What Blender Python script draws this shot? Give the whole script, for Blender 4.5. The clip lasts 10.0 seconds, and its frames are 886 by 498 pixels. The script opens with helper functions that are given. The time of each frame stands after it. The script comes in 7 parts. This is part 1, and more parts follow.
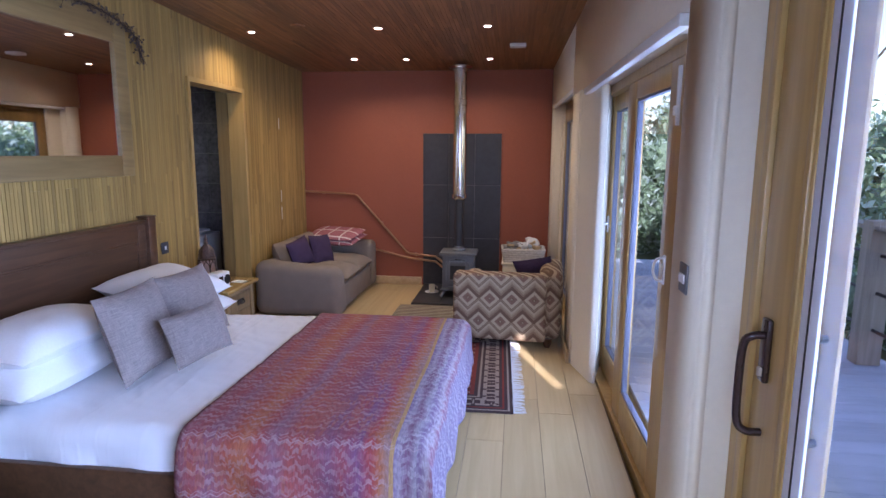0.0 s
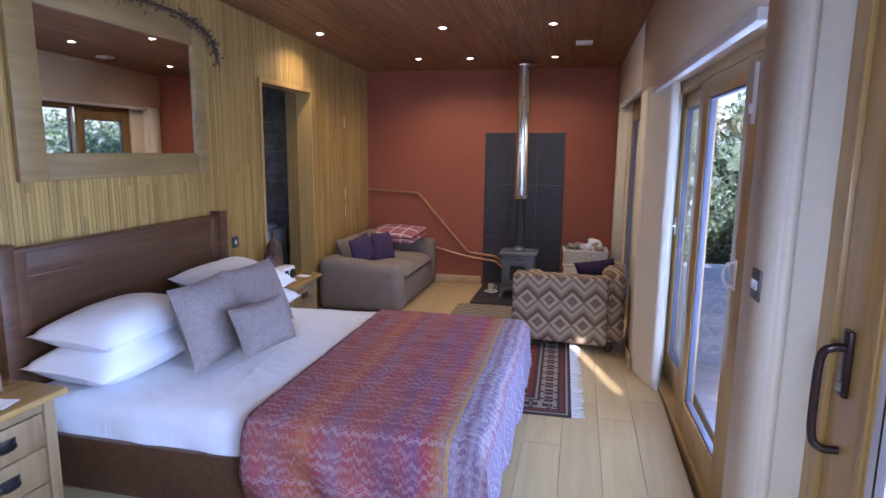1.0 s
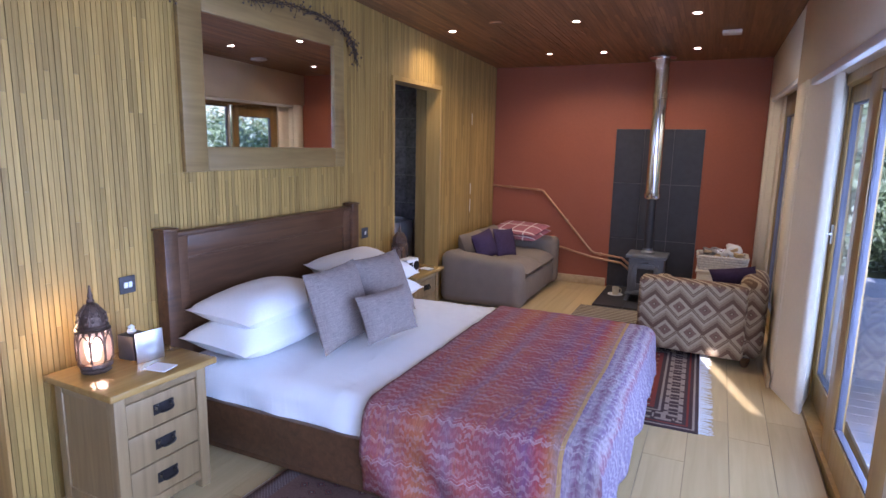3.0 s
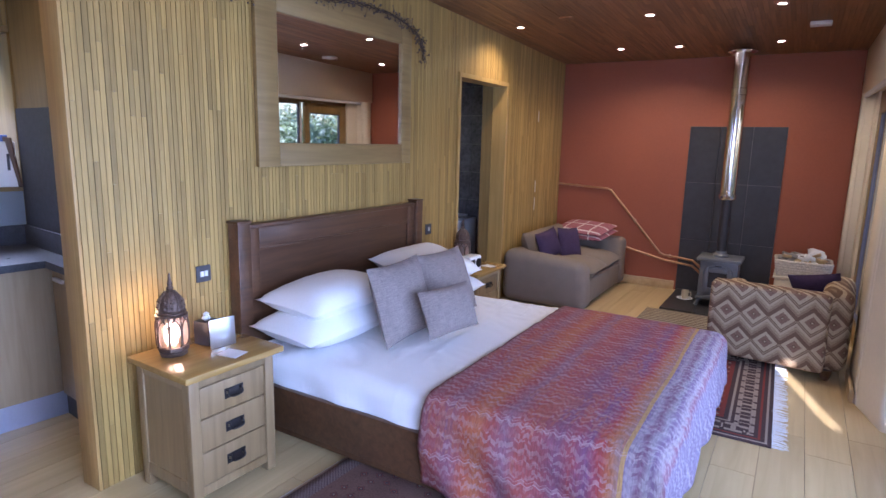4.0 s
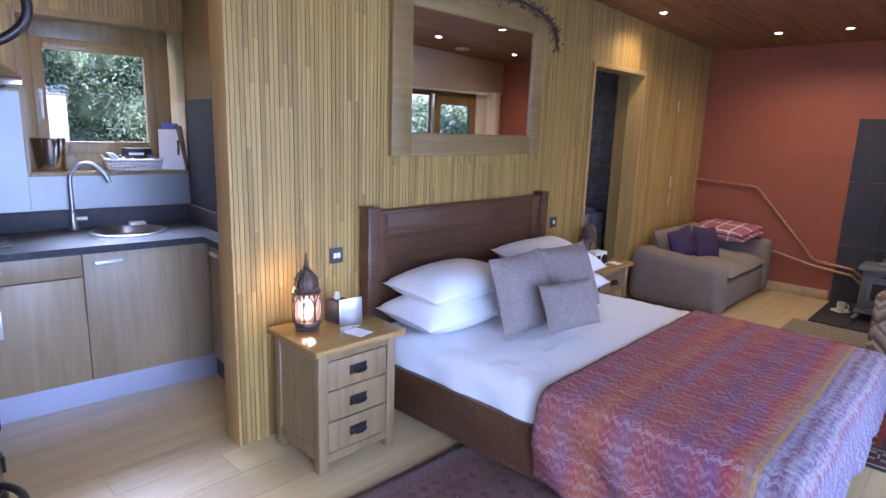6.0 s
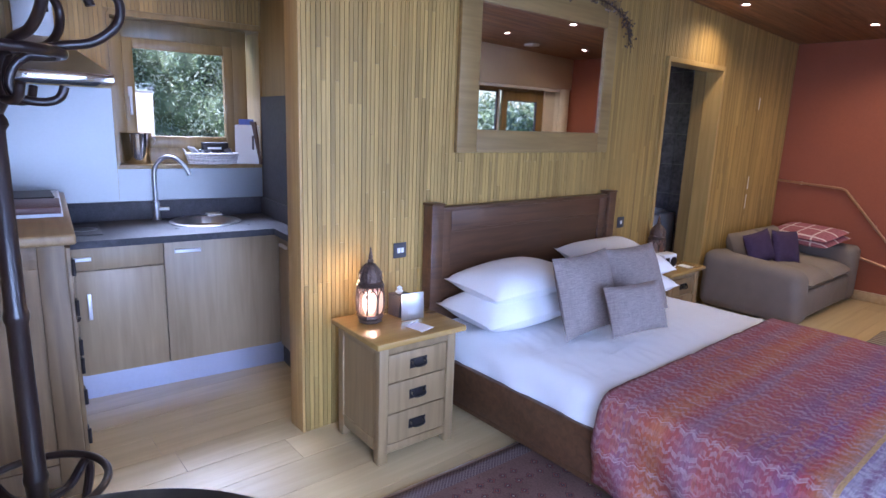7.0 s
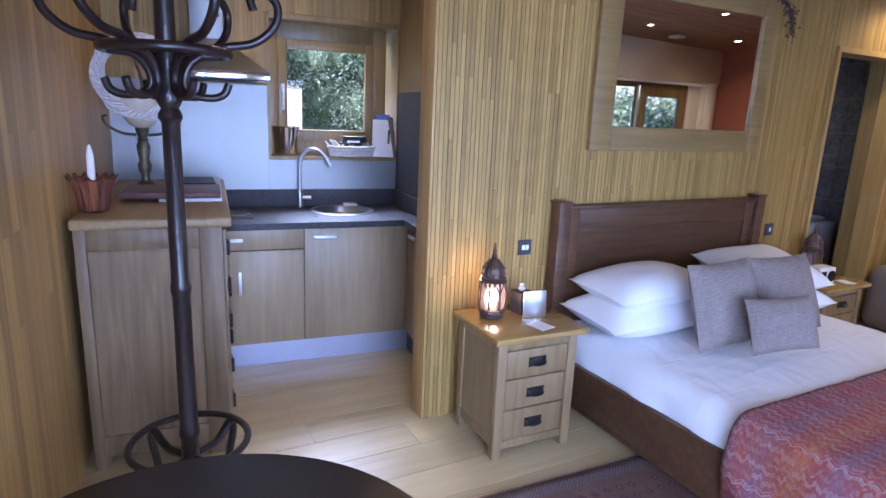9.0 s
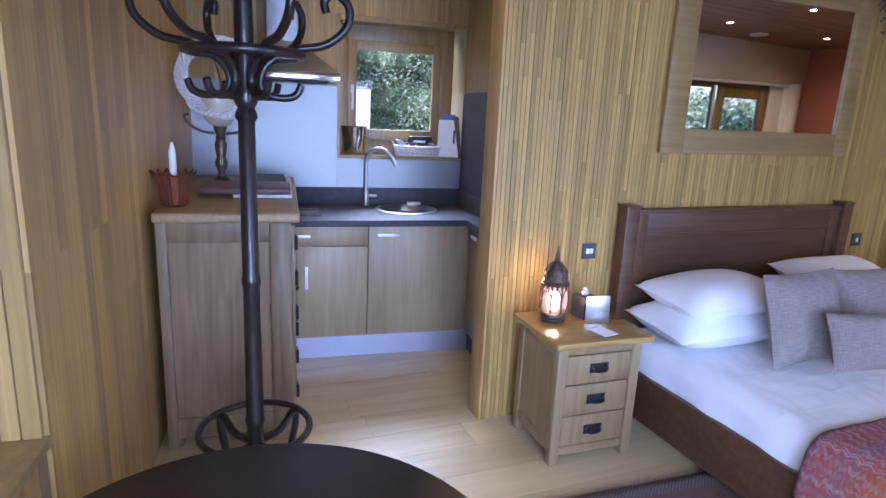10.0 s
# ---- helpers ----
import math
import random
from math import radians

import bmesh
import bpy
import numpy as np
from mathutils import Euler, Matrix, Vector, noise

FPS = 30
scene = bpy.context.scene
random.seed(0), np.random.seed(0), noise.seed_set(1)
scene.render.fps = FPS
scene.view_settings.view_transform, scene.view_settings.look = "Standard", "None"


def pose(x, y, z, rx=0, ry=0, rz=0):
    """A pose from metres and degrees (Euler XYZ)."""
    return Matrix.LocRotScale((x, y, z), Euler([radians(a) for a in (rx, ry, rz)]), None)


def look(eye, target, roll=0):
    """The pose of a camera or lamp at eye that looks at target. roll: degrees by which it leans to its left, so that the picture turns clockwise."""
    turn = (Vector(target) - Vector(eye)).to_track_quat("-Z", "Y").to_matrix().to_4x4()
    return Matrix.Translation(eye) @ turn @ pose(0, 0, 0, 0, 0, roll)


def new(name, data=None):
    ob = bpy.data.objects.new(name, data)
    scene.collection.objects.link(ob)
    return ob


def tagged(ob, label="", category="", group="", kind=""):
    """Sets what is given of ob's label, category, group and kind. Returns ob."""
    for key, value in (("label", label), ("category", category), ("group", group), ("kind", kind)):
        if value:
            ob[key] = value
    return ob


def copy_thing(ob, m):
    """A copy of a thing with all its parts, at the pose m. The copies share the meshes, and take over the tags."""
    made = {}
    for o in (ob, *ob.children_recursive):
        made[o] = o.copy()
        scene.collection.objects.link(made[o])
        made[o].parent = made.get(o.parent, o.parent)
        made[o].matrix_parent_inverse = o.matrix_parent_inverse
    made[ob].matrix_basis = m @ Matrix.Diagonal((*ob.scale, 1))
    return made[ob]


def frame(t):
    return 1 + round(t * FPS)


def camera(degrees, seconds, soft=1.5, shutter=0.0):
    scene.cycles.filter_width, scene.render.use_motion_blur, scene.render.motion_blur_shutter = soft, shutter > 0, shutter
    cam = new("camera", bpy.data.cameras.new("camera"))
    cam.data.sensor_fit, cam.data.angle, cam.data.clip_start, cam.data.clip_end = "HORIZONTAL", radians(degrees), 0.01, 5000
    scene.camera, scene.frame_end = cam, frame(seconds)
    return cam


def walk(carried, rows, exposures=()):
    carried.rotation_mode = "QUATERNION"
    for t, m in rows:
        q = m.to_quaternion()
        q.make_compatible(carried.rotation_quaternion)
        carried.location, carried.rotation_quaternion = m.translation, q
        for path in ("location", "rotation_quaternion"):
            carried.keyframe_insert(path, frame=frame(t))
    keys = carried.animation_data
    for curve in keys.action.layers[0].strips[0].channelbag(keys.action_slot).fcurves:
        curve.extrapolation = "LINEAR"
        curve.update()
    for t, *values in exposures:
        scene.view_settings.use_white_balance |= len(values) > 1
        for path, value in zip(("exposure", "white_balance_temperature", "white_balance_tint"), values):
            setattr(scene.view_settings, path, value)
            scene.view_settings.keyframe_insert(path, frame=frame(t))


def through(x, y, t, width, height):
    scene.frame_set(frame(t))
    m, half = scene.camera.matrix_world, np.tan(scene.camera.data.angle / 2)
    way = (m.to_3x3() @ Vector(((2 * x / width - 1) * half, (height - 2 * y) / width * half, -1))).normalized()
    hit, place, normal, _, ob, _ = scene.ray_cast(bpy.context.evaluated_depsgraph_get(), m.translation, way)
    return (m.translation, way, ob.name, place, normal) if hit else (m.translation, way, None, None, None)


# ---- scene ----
cam = camera(74.2, 10.0)
EYE = Vector((0, 0, 1.62))
# seconds, yaw to the left of the long axis, pitch, lean
PATH = [
    (0.0, 6.99, -9.30, 0.37),
    (0.5, 9.84, -9.38, 0.40),
    (1.0, 12.92, -9.44, 0.61),
    (1.5, 15.83, -9.50, 0.69),
    (2.0, 18.92, -9.67, 0.84),
    (2.5, 21.88, -9.82, 0.97),
    (4.0, 31.18, -10.38, 1.38),
    (4.5, 34.12, -10.67, 1.53),
    (5.0, 37.29, -10.97, 1.72),
    (5.5, 40.27, -11.29, 1.78),
    (7.0, 49.59, -12.10, 2.15),
    (7.5, 52.59, -12.35, 2.19),
    (8.0, 55.75, -12.60, 2.33),
    (8.5, 58.78, -12.79, 2.42),
    (9.0, 62.00, -12.98, 2.49),
    (9.5, 64.90, -13.09, 2.61),
    (10.0, 68.22, -13.22, 2.74),
]


def aim(yaw, pitch):
    a, b = radians(yaw), radians(pitch)
    return EYE + Vector((-math.sin(a) * math.cos(b), math.cos(a) * math.cos(b), math.sin(b)))


walk(cam, [(t, look(EYE, aim(yaw, pitch), lean)) for t, yaw, pitch, lean in PATH], [(0.0, 1.24, 5580, 25), (2.5, 1.29, 5580, 25), (4.5, 1.41, 5580, 26), (5.5, 1.36, 5580, 26), (8.0, 1.29, 5580, 25), (10.0, 1.26, 5580, 25)])

# ---- light ----
world = bpy.data.worlds.new("sky")
scene.world = world
world.use_nodes = True
wn = world.node_tree.nodes
sky = wn.new("ShaderNodeTexSky")
sky.sky_type, sky.sun_disc = "NISHITA", False
SUN_EL, SUN_DIR = 25.0, Vector((0.320, -0.947, 0)).normalized()
sky.sun_elevation = radians(SUN_EL)
sky.sun_rotation = math.atan2(SUN_DIR.x, SUN_DIR.y)
world.node_tree.links.new(sky.outputs[0], wn["Background"].inputs[0])
wn["Background"].inputs[1].default_value = 0.15
sun = new("sun", bpy.data.lights.new("sun", "SUN"))
sun.data.energy, sun.data.angle, sun.data.color = 5.0, radians(0.42), (1.0, 0.94, 0.85)
_d = SUN_DIR * math.cos(radians(SUN_EL)) + Vector((0, 0, math.sin(radians(SUN_EL))))
sun.matrix_world = look(_d * 20, (0, 0, 0))


def area_light(name, m, w, h, power, colour, spread=180):
    ob = new(name, bpy.data.lights.new(name, "AREA"))
    ob.data.shape, ob.data.size, ob.data.size_y = "RECTANGLE", w, h
    ob.data.energy, ob.data.color = power, colour
    ob.data.spread = radians(spread)
    ob.matrix_world = m
    return ob


# daylight of the openings beside the camera, behind it and in front of the deck
SKYBLUE = (0.50, 0.68, 1.0)
area_light("daylight_near_door", look((1.25, 0.28, 1.30), (-1.5, 1.3, 0.55)), 2.1, 1.85, 34, SKYBLUE, 130)
area_light("daylight_far_door", look((0.97, 2.95, 1.1), (-1, 3.05, 0.9)), 1.55, 1.8, 28, SKYBLUE)
# the recess is closed: lamp added for an assumed, unseen window
area_light("daylight_south_window", pose(-3.59, 1.0, 0, 0, 0, -6.2) @ look((3.75, -1.475, 1.45), (3.95, 2.5, 0.9)), 1.3, 1.1, 15, (0.62, 0.76, 1.0), 125)
# hung out of view above the window, stands in for sky on the floor
area_light("daylight_kitchen_window", pose(-3.59, 1.0, 0, 0, 0, -6.2) @ look((-2.1, 0.42, 3.35), (0.3, 0.2, 0.2)), 1.3, 1.0, 72, (0.68, 0.80, 1.0), 125)


# ---- materials ----
def nodes_of(name):
    m = bpy.data.materials.new(name)
    m.use_nodes = True
    t = m.node_tree
    return m, t, t.nodes, t.nodes["Principled BSDF"], t.links


def rgb(c):
    return (*c, 1)


def plain(name, colour, rough=0.6, metal=0.0, vary=0.12, scale=6.0, bump=0.0, bump_scale=60.0, coat=0.0, spec=None):
    """Two scales of noise in the colour, and a fine relief."""
    m, t, n, b, l = nodes_of(name)
    tc = n.new("ShaderNodeTexCoord")
    big, fine = n.new("ShaderNodeTexNoise"), n.new("ShaderNodeTexNoise")
    big.inputs["Scale"].default_value, fine.inputs["Scale"].default_value = scale, bump_scale
    big.inputs["Detail"].default_value = fine.inputs["Detail"].default_value = 4
    for q in (big, fine):
        l.new(tc.outputs["Object"], q.inputs["Vector"])
    add = n.new("ShaderNodeMath")
    add.operation = "ADD"
    l.new(big.outputs["Fac"], add.inputs[0]), l.new(fine.outputs["Fac"], add.inputs[1])
    r = n.new("ShaderNodeMapRange")
    r.inputs["From Min"].default_value, r.inputs["From Max"].default_value = 0.6, 1.4
    r.inputs["To Min"].default_value, r.inputs["To Max"].default_value = 1 - vary, 1 + vary
    l.new(add.outputs[0], r.inputs["Value"])
    mul = n.new("ShaderNodeVectorMath")
    mul.operation = "SCALE"
    mul.inputs[0].default_value = colour
    l.new(r.outputs[0], mul.inputs["Scale"])
    l.new(mul.outputs[0], b.inputs["Base Color"])
    b.inputs["Roughness"].default_value, b.inputs["Metallic"].default_value = rough, metal
    b.inputs["Coat Weight"].default_value = coat
    if spec is not None:
        b.inputs["Specular IOR Level"].default_value = spec
    if bump:
        bp = n.new("ShaderNodeBump")
        bp.inputs["Strength"].default_value, bp.inputs["Distance"].default_value = bump, 0.004
        l.new(fine.outputs["Fac"], bp.inputs["Height"]), l.new(bp.outputs[0], b.inputs["Normal"])
    return m


def wood(name, dark, light, grain=(30, 30, 1.5), rough=0.45, per_piece=0.0, coat=0.0, bump=0.25, island=False):
    """Grain stretched along the axis whose number in grain is small; per_piece: how far whole boards differ."""
    m, t, n, b, l = nodes_of(name)
    tc, info = n.new("ShaderNodeTexCoord"), n.new("ShaderNodeObjectInfo")
    geo = n.new("ShaderNodeNewGeometry")
    rnd = geo.outputs["Random Per Island"] if island else info.outputs["Random"]
    shift = n.new("ShaderNodeMath")
    shift.operation = "MULTIPLY"
    shift.inputs[1].default_value = 37.0
    l.new(rnd, shift.inputs[0])
    mp = n.new("ShaderNodeMapping")
    mp.inputs["Scale"].default_value = grain
    l.new(tc.outputs["Object"], mp.inputs["Vector"])
    add = n.new("ShaderNodeVectorMath")
    l.new(mp.outputs[0], add.inputs[0]), l.new(shift.outputs[0], add.inputs[1])
    f1, f2 = n.new("ShaderNodeTexNoise"), n.new("ShaderNodeTexNoise")
    f1.inputs["Scale"].default_value, f1.inputs["Detail"].default_value, f1.inputs["Distortion"].default_value = 1.0, 5, 0.6
    f2.inputs["Scale"].default_value, f2.inputs["Detail"].default_value = 0.12, 2
    l.new(add.outputs[0], f1.inputs["Vector"]), l.new(add.outputs[0], f2.inputs["Vector"])
    mixf = n.new("ShaderNodeMix")
    mixf.inputs[0].default_value = 0.4
    l.new(f1.outputs["Fac"], mixf.inputs[2]), l.new(f2.outputs["Fac"], mixf.inputs[3])
    ramp = n.new("ShaderNodeValToRGB")
    ramp.color_ramp.elements[0].position, ramp.color_ramp.elements[1].position = 0.32, 0.68
    ramp.color_ramp.elements[0].color, ramp.color_ramp.elements[1].color = rgb(dark), rgb(light)
    l.new(mixf.outputs[0], ramp.inputs[0])
    r = n.new("ShaderNodeMapRange")
    r.inputs["To Min"].default_value, r.inputs["To Max"].default_value = 1 - per_piece, 1 + per_piece
    l.new(rnd, r.inputs["Value"])
    sc = n.new("ShaderNodeVectorMath")
    sc.operation = "SCALE"
    l.new(ramp.outputs[0], sc.inputs[0]), l.new(r.outputs[0], sc.inputs["Scale"])
    l.new(sc.outputs[0], b.inputs["Base Color"])
    b.inputs["Roughness"].default_value, b.inputs["Coat Weight"].default_value = rough, coat
    bp = n.new("ShaderNodeBump")
    bp.inputs["Strength"].default_value, bp.inputs["Distance"].default_value = bump, 0.002
    l.new(f1.outputs["Fac"], bp.inputs["Height"]), l.new(bp.outputs[0], b.inputs["Normal"])
    return m


def glowing(name, colour, strength):
    m, t, n, b, l = nodes_of(name)
    b.inputs["Emission Color"].default_value, b.inputs["Emission Strength"].default_value = rgb(colour), strength
    b.inputs["Base Color"].default_value = rgb(colour)
    return m


def leaf(name, colour, through):
    """A thin leaf: light comes through it as well as off it."""
    m, t, n, b, l = nodes_of(name)
    geo, tr, mx = n.new("ShaderNodeNewGeometry"), n.new("ShaderNodeBsdfTranslucent"), n.new("ShaderNodeMixShader")
    r = n.new("ShaderNodeMapRange")
    r.inputs["To Min"].default_value, r.inputs["To Max"].default_value = 0.75, 1.4
    l.new(geo.outputs["Random Per Island"], r.inputs["Value"])
    for c, sock in ((colour, b.inputs["Base Color"]), (through, tr.inputs["Color"])):
        mul = n.new("ShaderNodeVectorMath")
        mul.operation = "SCALE"
        mul.inputs[0].default_value = c
        l.new(r.outputs[0], mul.inputs["Scale"]), l.new(mul.outputs[0], sock)
    b.inputs["Roughness"].default_value = 0.6
    mx.inputs[0].default_value = 0.5
    l.new(b.outputs[0], mx.inputs[1]), l.new(tr.outputs[0], mx.inputs[2])
    l.new(mx.outputs[0], n["Material Output"].inputs["Surface"])
    return m


def glass(name, tint=(1, 1, 1), rough=0.0, ior=1.45):
    m, t, n, b, l = nodes_of(name)
    b.inputs["Base Color"].default_value = rgb(tint)
    b.inputs["Roughness"].default_value, b.inputs["Transmission Weight"].default_value = rough, 1.0
    b.inputs["IOR"].default_value = ior
    return m


M_STRIP = wood("oiled_strip_wood", (0.27, 0.163, 0.042), (0.42, 0.272, 0.084), (60, 60, 2.5), 0.5, 0.22)
M_STRIP_REST = wood("oiled_strip_wood_rest", (0.27, 0.163, 0.042), (0.42, 0.272, 0.084), (60, 60, 2.5), 0.5, 0.22, island=True)
# backing seen in joints and grooves, their shade put into its dark colour
M_GROOVE = plain("groove_shadow_wood", (0.14, 0.085, 0.036), 0.8)
M_BOARD = wood("oiled_board_wood", (0.33, 0.185, 0.055), (0.54, 0.34, 0.12), (45, 45, 1.6), 0.45, 0.18)
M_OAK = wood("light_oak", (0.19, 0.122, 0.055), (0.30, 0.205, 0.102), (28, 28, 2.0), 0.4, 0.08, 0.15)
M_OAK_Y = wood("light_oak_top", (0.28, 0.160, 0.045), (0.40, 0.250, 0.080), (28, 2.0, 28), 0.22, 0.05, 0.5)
M_DARK = wood("dark_stained_wood", (0.055, 0.024, 0.011), (0.128, 0.060, 0.027), (30, 2.5, 30), 0.42, 0.05, 0.1)
M_FLOORW = wood("pale_oak_plank", (0.47, 0.34, 0.165), (0.61, 0.465, 0.245), (22, 1.2, 22), 0.38, 0.10, 0.25)
M_CEIL = wood("red_cedar_strip", (0.15, 0.068, 0.026), (0.31, 0.145, 0.06), (45, 2.0, 45), 0.5, 0.25, island=True)
M_PLASTER = plain("cream_plaster", (0.77, 0.69, 0.55), 0.8, vary=0.04, scale=2, bump=0.1, bump_scale=40)
M_RED = plain("brick_red_paint", (0.300, 0.084, 0.040), 0.6, vary=0.06, scale=2.5, bump=0.08, bump_scale=50)
M_SLATE = plain("black_slate", (0.033, 0.032, 0.038), 0.45, vary=0.3, scale=4, bump=0.3, bump_scale=18)
M_FRAME = wood("honey_oak_frame", (0.36, 0.225, 0.065), (0.52, 0.34, 0.12), (30, 30, 2.0), 0.35, 0.06, 0.3)
M_LINEN = plain("white_linen", (0.80, 0.80, 0.82), 0.85, vary=0.03, scale=3, bump=0.15, bump_scale=90)
M_SOFA = plain("taupe_sofa_cloth", (0.205, 0.165, 0.132), 0.9, vary=0.12, scale=8, bump=0.3, bump_scale=200)
M_BLACKW = plain("black_stained_wood", (0.017, 0.010, 0.010), 0.3, vary=0.3, scale=14, bump=0.06, bump_scale=160, coat=0.25)
M_IRON = plain("black_iron", (0.035, 0.031, 0.032), 0.45, 0.6, vary=0.2)
M_STEEL = plain("brushed_steel", (0.62, 0.62, 0.63), 0.28, 1.0, vary=0.05, scale=5)
M_CHROME = plain("polished_steel", (0.75, 0.75, 0.75), 0.12, 1.0, vary=0.03)
M_STONE = plain("grey_laminate", (0.058, 0.058, 0.068), 0.58, vary=0.3, scale=30, bump_scale=120, spec=0.3)
# weathered grey timber, with the sky's blue light put into its colour
M_DECK = wood("weathered_skylit_deck", (0.38, 0.42, 0.54), (0.52, 0.56, 0.70), (2.0, 30, 30), 0.6, 0.12)
M_GLASS = glass("window_glass", ior=1.3)
M_MIRROR = plain("mirror_silver", (0.88, 0.88, 0.88), 0.02, 1.0, vary=0.0)


# ---- shapes ----
def bm_new():
    return bmesh.new()


def box(bm, x0, x1, y0, y1, z0, z1, bevel=0.0, seg=2, m=None):
    """A box with rounded edges, added to bm."""
    t = bmesh.new()
    bmesh.ops.create_cube(t, size=1)
    bmesh.ops.transform(t, matrix=Matrix.LocRotScale(((x0 + x1) / 2, (y0 + y1) / 2, (z0 + z1) / 2), None, (x1 - x0, y1 - y0, z1 - z0)), verts=t.verts)
    if bevel:
        bmesh.ops.bevel(t, geom=t.edges[:], offset=bevel, segments=seg, profile=0.5, affect="EDGES")
    if m is not None:
        bmesh.ops.transform(t, matrix=m, verts=t.verts)
    join(bm, t)
    return bm


def join(bm, t):
    me = bpy.data.meshes.new("tmp")
    t.to_mesh(me)
    t.free()
    bm.from_mesh(me)
    bpy.data.meshes.remove(me)


def lathe(bm, profile, x, y, seg=24, z=0.0, caps=True):
    """Turns a profile of (radius, height) round a vertical axis."""
    rings = []
    for r, h in profile:
        rings.append([bm.verts.new((x + r * math.cos(2 * math.pi * k / seg), y + r * math.sin(2 * math.pi * k / seg), z + h)) for k in range(seg)])
    for a, b in zip(rings, rings[1:]):
        for k in range(seg):
            bm.faces.new((a[k], a[(k + 1) % seg], b[(k + 1) % seg], b[k]))
    if caps:
        bm.faces.new(list(reversed(rings[0])))
        bm.faces.new(rings[-1])
    return bm


def tube(bm, pts, r, seg=10, closed=False, taper=None):
    """A round bar along a line of points."""
    pts = [Vector(p) for p in pts]
    n = len(pts)
    rings, prev = [], None
    for i, p in enumerate(pts):
        if closed:
            d = pts[(i + 1) % n] - pts[i - 1]
        else:
            d = pts[min(i + 1, n - 1)] - pts[max(i - 1, 0)]
        d.normalize()
        ref = prev if prev is not None else (Vector((0, 0, 1)) if abs(d.z) < 0.9 else Vector((1, 0, 0)))
        u = (ref - d * ref.dot(d)).normalized()
        prev = u
        v = d.cross(u)
        rr = r * (taper[i] if taper else 1)
        rings.append([bm.verts.new(p + u * rr * math.cos(2 * math.pi * k / seg) + v * rr * math.sin(2 * math.pi * k / seg)) for k in range(seg)])
    pairs = list(zip(rings, rings[1:])) + ([(rings[-1], rings[0])] if closed else [])
    for a, b in pairs:
        for k in range(seg):
            bm.faces.new((a[k], a[(k + 1) % seg], b[(k + 1) % seg], b[k]))
    if not closed:
        bm.faces.new(list(reversed(rings[0]))), bm.faces.new(rings[-1])
    return bm


def curve_pts(keys, steps=8):
    """A smooth line through the keys (Catmull-Rom)."""
    k = [Vector(p) for p in keys]
    k = [k[0] * 2 - k[1]] + k + [k[-1] * 2 - k[-2]]
    out = []
    for i in range(1, len(k) - 2):
        for s in range(steps):
            t = s / steps
            a, b, c, d = k[i - 1], k[i], k[i + 1], k[i + 2]
            out.append(0.5 * (2 * b + (c - a) * t + (2 * a - 5 * b + 4 * c - d) * t * t + (3 * b - a - 3 * c + d) * t ** 3))
    out.append(k[-2])
    return out


def mesh_of(name, bm, material, smooth=True, angle=40):
    bmesh.ops.recalc_face_normals(bm, faces=bm.faces[:])
    me = bpy.data.meshes.new(name)
    if smooth:
        for f in bm.faces:
            f.smooth = True
        for e in bm.edges:
            if len(e.link_faces) == 2 and e.calc_face_angle() > radians(angle):
                e.smooth = False
    bm.to_mesh(me)
    bm.free()
    for q in material if isinstance(material, (list, tuple)) else [material]:
        me.materials.append(q)
    return me


def part(name, bm, material, parent=None, label="", smooth=True):
    ob = new(name, mesh_of(name, bm, material, smooth))
    if parent is not None:
        ob.parent = parent
    if label:
        ob["label"] = label
    return ob


def thing(name, x, y, z, label, category, group="", kind="", rz=0.0):
    e = new(name)
    e.empty_display_size = 0.1
    e.matrix_world = pose(x, y, z, 0, 0, rz)
    return tagged(e, label, category, group, kind)


def setting(name, bm, material, label, category=""):
    ob = part(name, bm, material, None, label, smooth=False)
    return tagged(ob, label, category or name.split("_")[0], kind="structure")


def B(*a, **k):
    return box(bm_new(), *a, **k)



